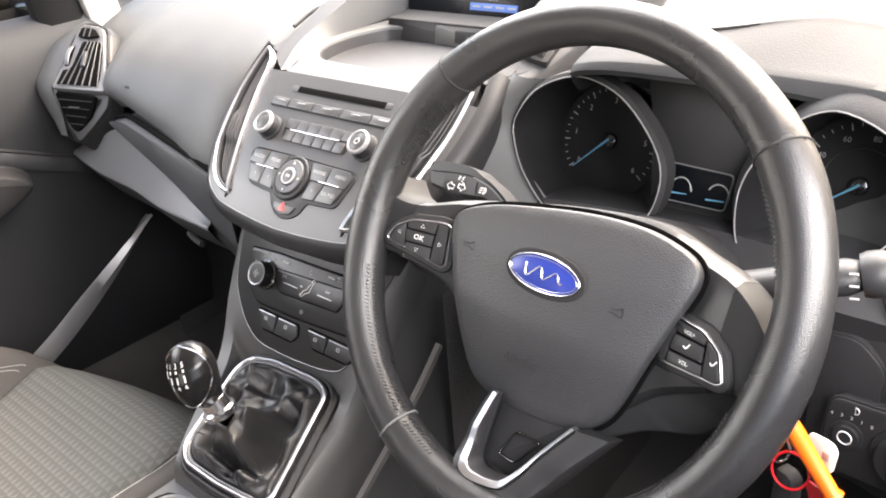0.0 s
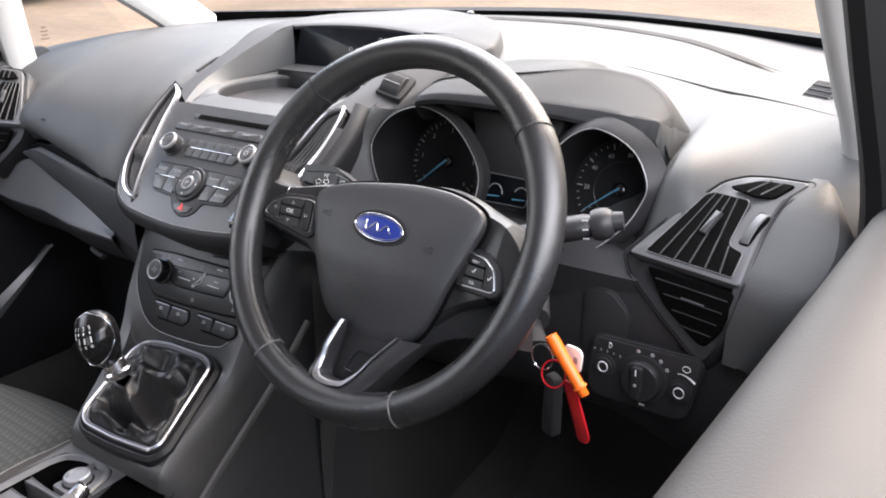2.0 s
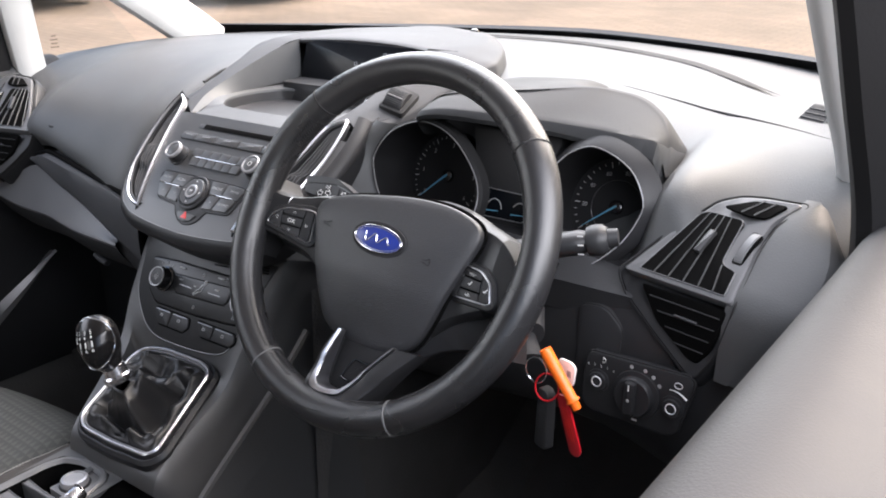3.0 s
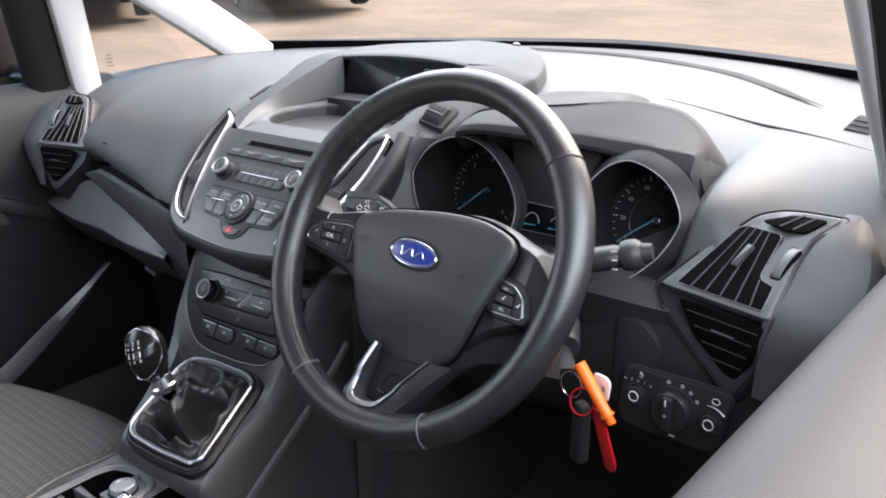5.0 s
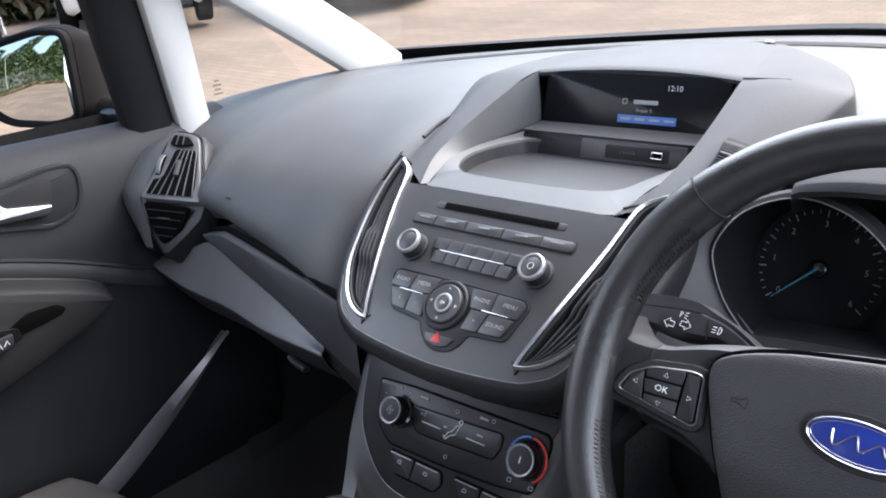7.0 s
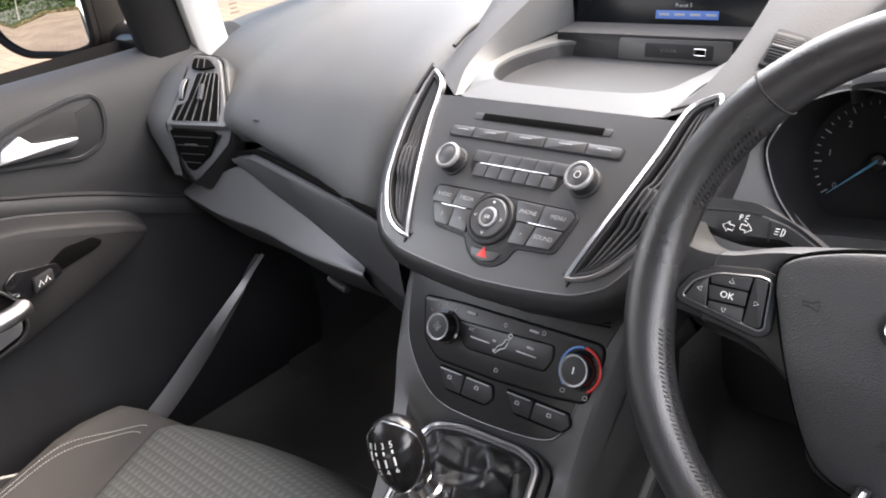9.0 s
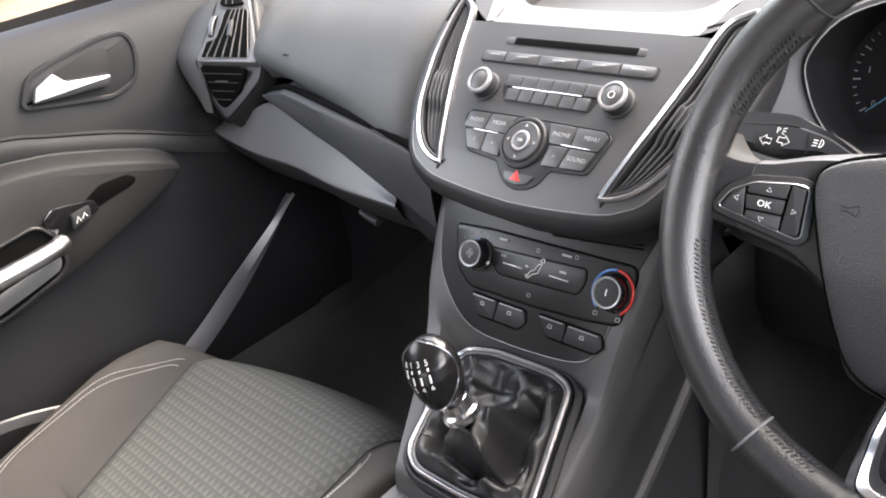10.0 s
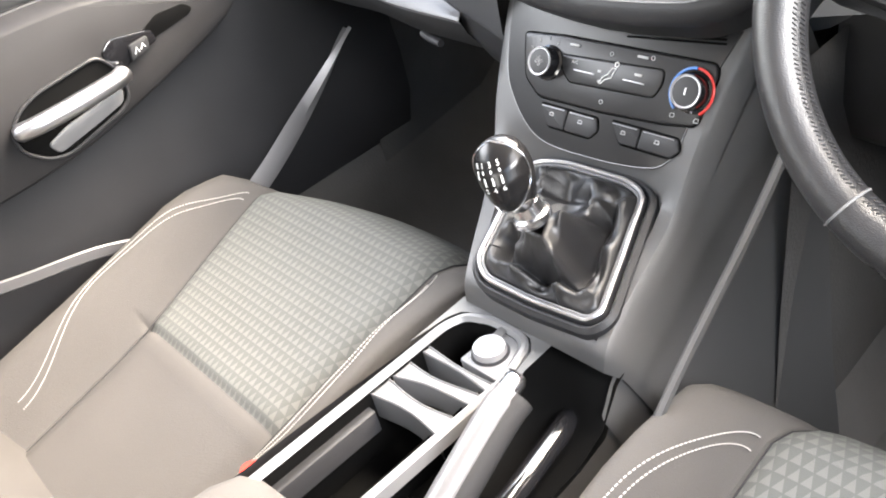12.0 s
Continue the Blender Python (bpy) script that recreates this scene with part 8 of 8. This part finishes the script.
CAR_GLASS = material("dark_car_glass", (0.02, 0.025, 0.028), 0.05, coat=0.5, mottle=0.0, wear=0.0)
HEADLAMP = material("headlamp_lens", (0.45, 0.47, 0.48), 0.08, coat=1.0, mottle=0.3, patch=30)
BLUE_PAINT = material("deep_blue_car_paint", (0.012, 0.022, 0.16), 0.22, metal=0.3, coat=0.8, mottle=0.05)
GREY_PAINT = material("silver_grey_car_paint", (0.22, 0.23, 0.24), 0.28, metal=0.5, coat=0.8, mottle=0.04)


def build_car(paint, label, m):
    """A parked hatchback, its nose towards +y, standing on z = 0 round the origin."""
    car = thing("car", (0, 0, 0), label, "car", "parked cars")
    side = [(-2.1, 0.45), (-2.12, 0.75), (-2.05, 1.0), (-1.5, 1.02), (-0.6, 0.99), (0.4, 0.97), (1.1, 0.93), (1.7, 0.83), (2.02, 0.66), (2.12, 0.45), (2.05, 0.24), (1.85, 0.20)]
    rows = []
    for y, zt, w in ((-2.15, 0.80, 0.66), (-2.05, 1.00, 0.80), (-1.5, 1.03, 0.885), (-0.6, 1.00, 0.90), (0.3, 0.98, 0.90), (1.0, 0.95, 0.89), (1.45, 0.90, 0.87), (1.80, 0.80, 0.82), (2.02, 0.68, 0.70), (2.13, 0.55, 0.52)):
        zb = 0.24 if abs(y) < 2.0 else 0.30
        pr = [(0, zt + 0.02), (w * 0.55, zt + 0.012), (w * 0.86, zt - 0.02), (w * 0.97, zt - 0.09), (w, lerp(zt, zb, 0.42)), (w * 0.985, lerp(zt, zb, 0.7)), (w * 0.95, zb + 0.04), (w * 0.88, zb)]
        h = spline(pr, 3)
        rows.append([(-x, y, z) for x, z in h[::-1]] + [(x, y, z) for x, z in h[1:]])
    body = part("body", grid(rows, cap=True), paint, car)
    rows = []
    for y, z, w in ((-1.95, 1.02, 0.74), (-1.65, 1.30, 0.66), (-1.2, 1.45, 0.60), (-0.5, 1.49, 0.60), (0.05, 1.44, 0.60), (0.45, 1.28, 0.66), (1.0, 0.965, 0.78)):
        rows.append([(-w - 0.12, y, 0.98), (-w * 1.02, y, z - 0.05), (-w * 0.88, y, z), (0, y, z + 0.02), (w * 0.88, y, z), (w * 1.02, y, z - 0.05), (w + 0.12, y, 0.98)])
    part("cabin_glass", grid(rows), CAR_GLASS, car, "dark windows")
    rows = [[(x, y, z + 0.012 - 0.02 * abs(x)) for x in (-0.56, -0.3, 0, 0.3, 0.56)] for y, z in ((-1.6, 1.34), (-1.2, 1.47), (-0.5, 1.51), (0.05, 1.46), (0.2, 1.40))]
    part("roof", grid(rows), paint, car)
    for s in (-1, 1):
        part("pillar", tube([(s * 0.80, 1.0, 0.98), (s * 0.68, 0.45, 1.29), (s * 0.60, 0.05, 1.45)], 0.035, 8), paint, car)
        wheel_of(car, s * 0.90, 1.32, side=s)
        wheel_of(car, s * 0.90, -1.30, side=s)
        hl = [(s * 0.50, 2.10, 0.66), (s * 0.70, 2.03, 0.72), (s * 0.84, 1.80, 0.78), (s * 0.86, 1.62, 0.80), (s * 0.875, 1.75, 0.72), (s * 0.80, 1.98, 0.62), (s * 0.62, 2.11, 0.57)]
        c = Vector((s * 0.72, 1.97, 0.68)) + Vector((s * 0.05, 0.06, 0.02))
        v = [Vector(p) + Vector((s * 0.012, 0.02, 0.0)) for p in hl] + [c]
        part("headlamp", (v, [(i, (i + 1) % 7, 7) for i in range(7)]), HEADLAMP, car, "clear headlamp")
        part("mirror", tube([(s * 0.86, 0.72, 1.0), (s * 0.98, 0.70, 1.04)], [0.05, 0.09], 10, flat=0.8), paint, car)
    part("grille", plate(Frame((0, 2.125, 0.52), (-1, 0, 0), (0, -0.12, 1)), rounded([(-0.48, -0.12), (0.48, -0.12), (0.42, 0.10), (-0.42, 0.10)], 0.04), -0.05, 0.02, 0.01), DARK, car)
    part("number_plate", plate(Frame((0, 2.15, 0.44), (-1, 0, 0), (0, -0.12, 1)), rounded([(-0.26, -0.055), (0.26, -0.055), (0.26, 0.055), (-0.26, 0.055)], 0.01), 0.0, 0.012, 0.002), WHITE_INK, car)
    part("bumper_bar", plate(Frame((0, 2.11, 0.30), (-1, 0, 0), (0, -0.2, 1)), rounded([(-0.62, -0.05), (0.62, -0.05), (0.58, 0.05), (-0.58, 0.05)], 0.03), -0.05, 0.015, 0.01), DARK, car)
    car.matrix_basis = m
    return car


def park(paint, label, x, y, turn):
    return build_car(paint, label, Matrix.Translation((x, y, ground_height(x, y))) @ Matrix.Rotation(radians(turn), 4, "Z"))


park(BLUE_PAINT, "deep blue parked hatchback with silver alloy wheels", -9.5, 8.15, 243)
park(GREY_PAINT, "silver grey parked hatchback", -12.3, 9.0, 243)
park(PAINT, "white parked hatchback with clear headlamps", -8.9, 2.0, 243)
park(PAINT, "white parked hatchback beside the verge", -11.0, 5.7, 243)

# verge with hedge behind the bays, fence and lamp post
LEAF = material("hedge_leaves", (0.045, 0.085, 0.025), 0.6, mottle=0.5, patch=3.0)
TWIG = material("dry_stems", (0.20, 0.17, 0.10), 0.8, mottle=0.4, patch=4.0)
FENCE = material("grey_steel_fence", (0.16, 0.18, 0.19), 0.5, metal=0.4, mottle=0.1)
POST = material("galvanised_post", (0.42, 0.43, 0.44), 0.5, metal=0.5, mottle=0.15)


def leaves(n, seed, place, size):
    rnd = random.Random(seed)
    verts, faces = [], []
    for _ in range(n):
        p = Vector(place(rnd))
        d = Vector((rnd.uniform(-1, 1), rnd.uniform(-1, 1), rnd.uniform(-0.6, 1))).normalized()
        e = d.cross(Vector((rnd.uniform(-1, 1), rnd.uniform(-1, 1), rnd.uniform(-1, 1)))).normalized()
        s = size * rnd.uniform(0.5, 1.3)
        k = len(verts)
        verts += [p - d * s, p + e * s * 0.5, p + d * s, p - e * s * 0.5]
        faces.append((k, k + 1, k + 2, k + 3))
    return verts, faces


def raw(name, data, mat, parent=None, label=""):
    me = bpy.data.meshes.new(name)
    me.from_pydata([tuple(v) for v in data[0]], [], data[1])
    me.materials.append(mat)
    ob = new(name, me)
    if parent:
        ob.parent = parent
        ob.matrix_parent_inverse = Matrix.Translation(-parent.location)
    if label:
        ob["label"] = label
    return ob


# hedge rows: one ahead to the passenger's side, one behind
def hedge_place(x0, y0, x1, y1, low, high, depth):
    def f(rnd):
        t = rnd.random()
        x, y = lerp(x0, x1, t), lerp(y0, y1, t)
        top = high * (0.75 + 0.25 * math.sin(t * 23.0) * math.sin(t * 7.0 + 1))
        dx, dy = y1 - y0, x0 - x1
        ln = math.hypot(dx, dy)
        o = rnd.uniform(-depth, depth)
        return (x + dx / ln * o, y + dy / ln * o, ground_height(x, y) + low + (top - low) * rnd.random() ** 0.8)
    return f


for a, seed, lab in (((-13.0, -3.0, -14.5, 12.0, 0.0, 1.3, 0.5), 3, "low weedy verge of green and dry stems"), ((-16.0, -6.0, -17.5, 14.0, 0.2, 2.6, 0.9), 4, "tall green hedge behind the parking bays"), ((-10.0, -13.0, 2.0, -17.0, 0.0, 0.9, 0.6), 5, "low green planting below the fence"), ((-18.0, -14.5, 8.0, -21.0, 0.3, 8.5, 1.6), 6, "green hedge above a grey fence")):
    ob = raw("hedge", leaves(26000 if seed == 6 else 16000, seed, hedge_place(*a), 0.26 if seed == 6 else 0.12), LEAF)
    tagged(ob, lab, "hedge", kind="stuff")
for a, seed in (((-12.6, -3.0, -14.1, 12.0, 0.0, 1.0, 0.5), 13), ((-9.7, -12.7, 2.0, -16.6, 0.0, 0.7, 0.5), 14)):
    ob = raw("dry_grass", leaves(2500, seed, hedge_place(*a), 0.14), TWIG)
    tagged(ob, "pale dry stems among the weeds", "grass", kind="stuff")


def build_fence(x0, y0, x1, y1, h):
    n = 40
    fe = thing("fence", (x0, y0, ground_height(x0, y0)), "grey steel panel fence along the verge", "fence", "fences")
    for k in range(n):
        t0, t1 = k / n, (k + 0.97) / n
        a, b = Vector((lerp(x0, x1, t0), lerp(y0, y1, t0), 0)), Vector((lerp(x0, x1, t1), lerp(y0, y1, t1), 0))
        z = ground_height(a.x, a.y)
        f = Frame((a.x, a.y, z), (b - a).normalized(), (0, 0, 1))
        part("panel", box(f, 0, (b - a).length, 0.05, h, -0.02, 0.02, 0.004), FENCE, fe)


build_fence(-13.5, -14.0, 4.0, -19.5, 2.6)
build_fence(-15.2, -6.0, -16.6, 14.0, 1.6)
lpost = thing("lamp_post", (-6.9, -14.2, 0.0), "grey galvanised lamp post by the fence", "lamp post")
part("pole", tube([(-6.9, -14.2, 0), (-6.9, -14.2, 0.9), (-6.85, -14.2, 2.2), (-6.8, -14.2, 5.2)], [0.10, 0.09, 0.06, 0.045], 12), POST, lpost)
part("lantern", tube([(-6.8, -14.2, 5.2), (-6.3, -14.1, 5.35)], [0.06, 0.10], 10, flat=0.5), POST, lpost)
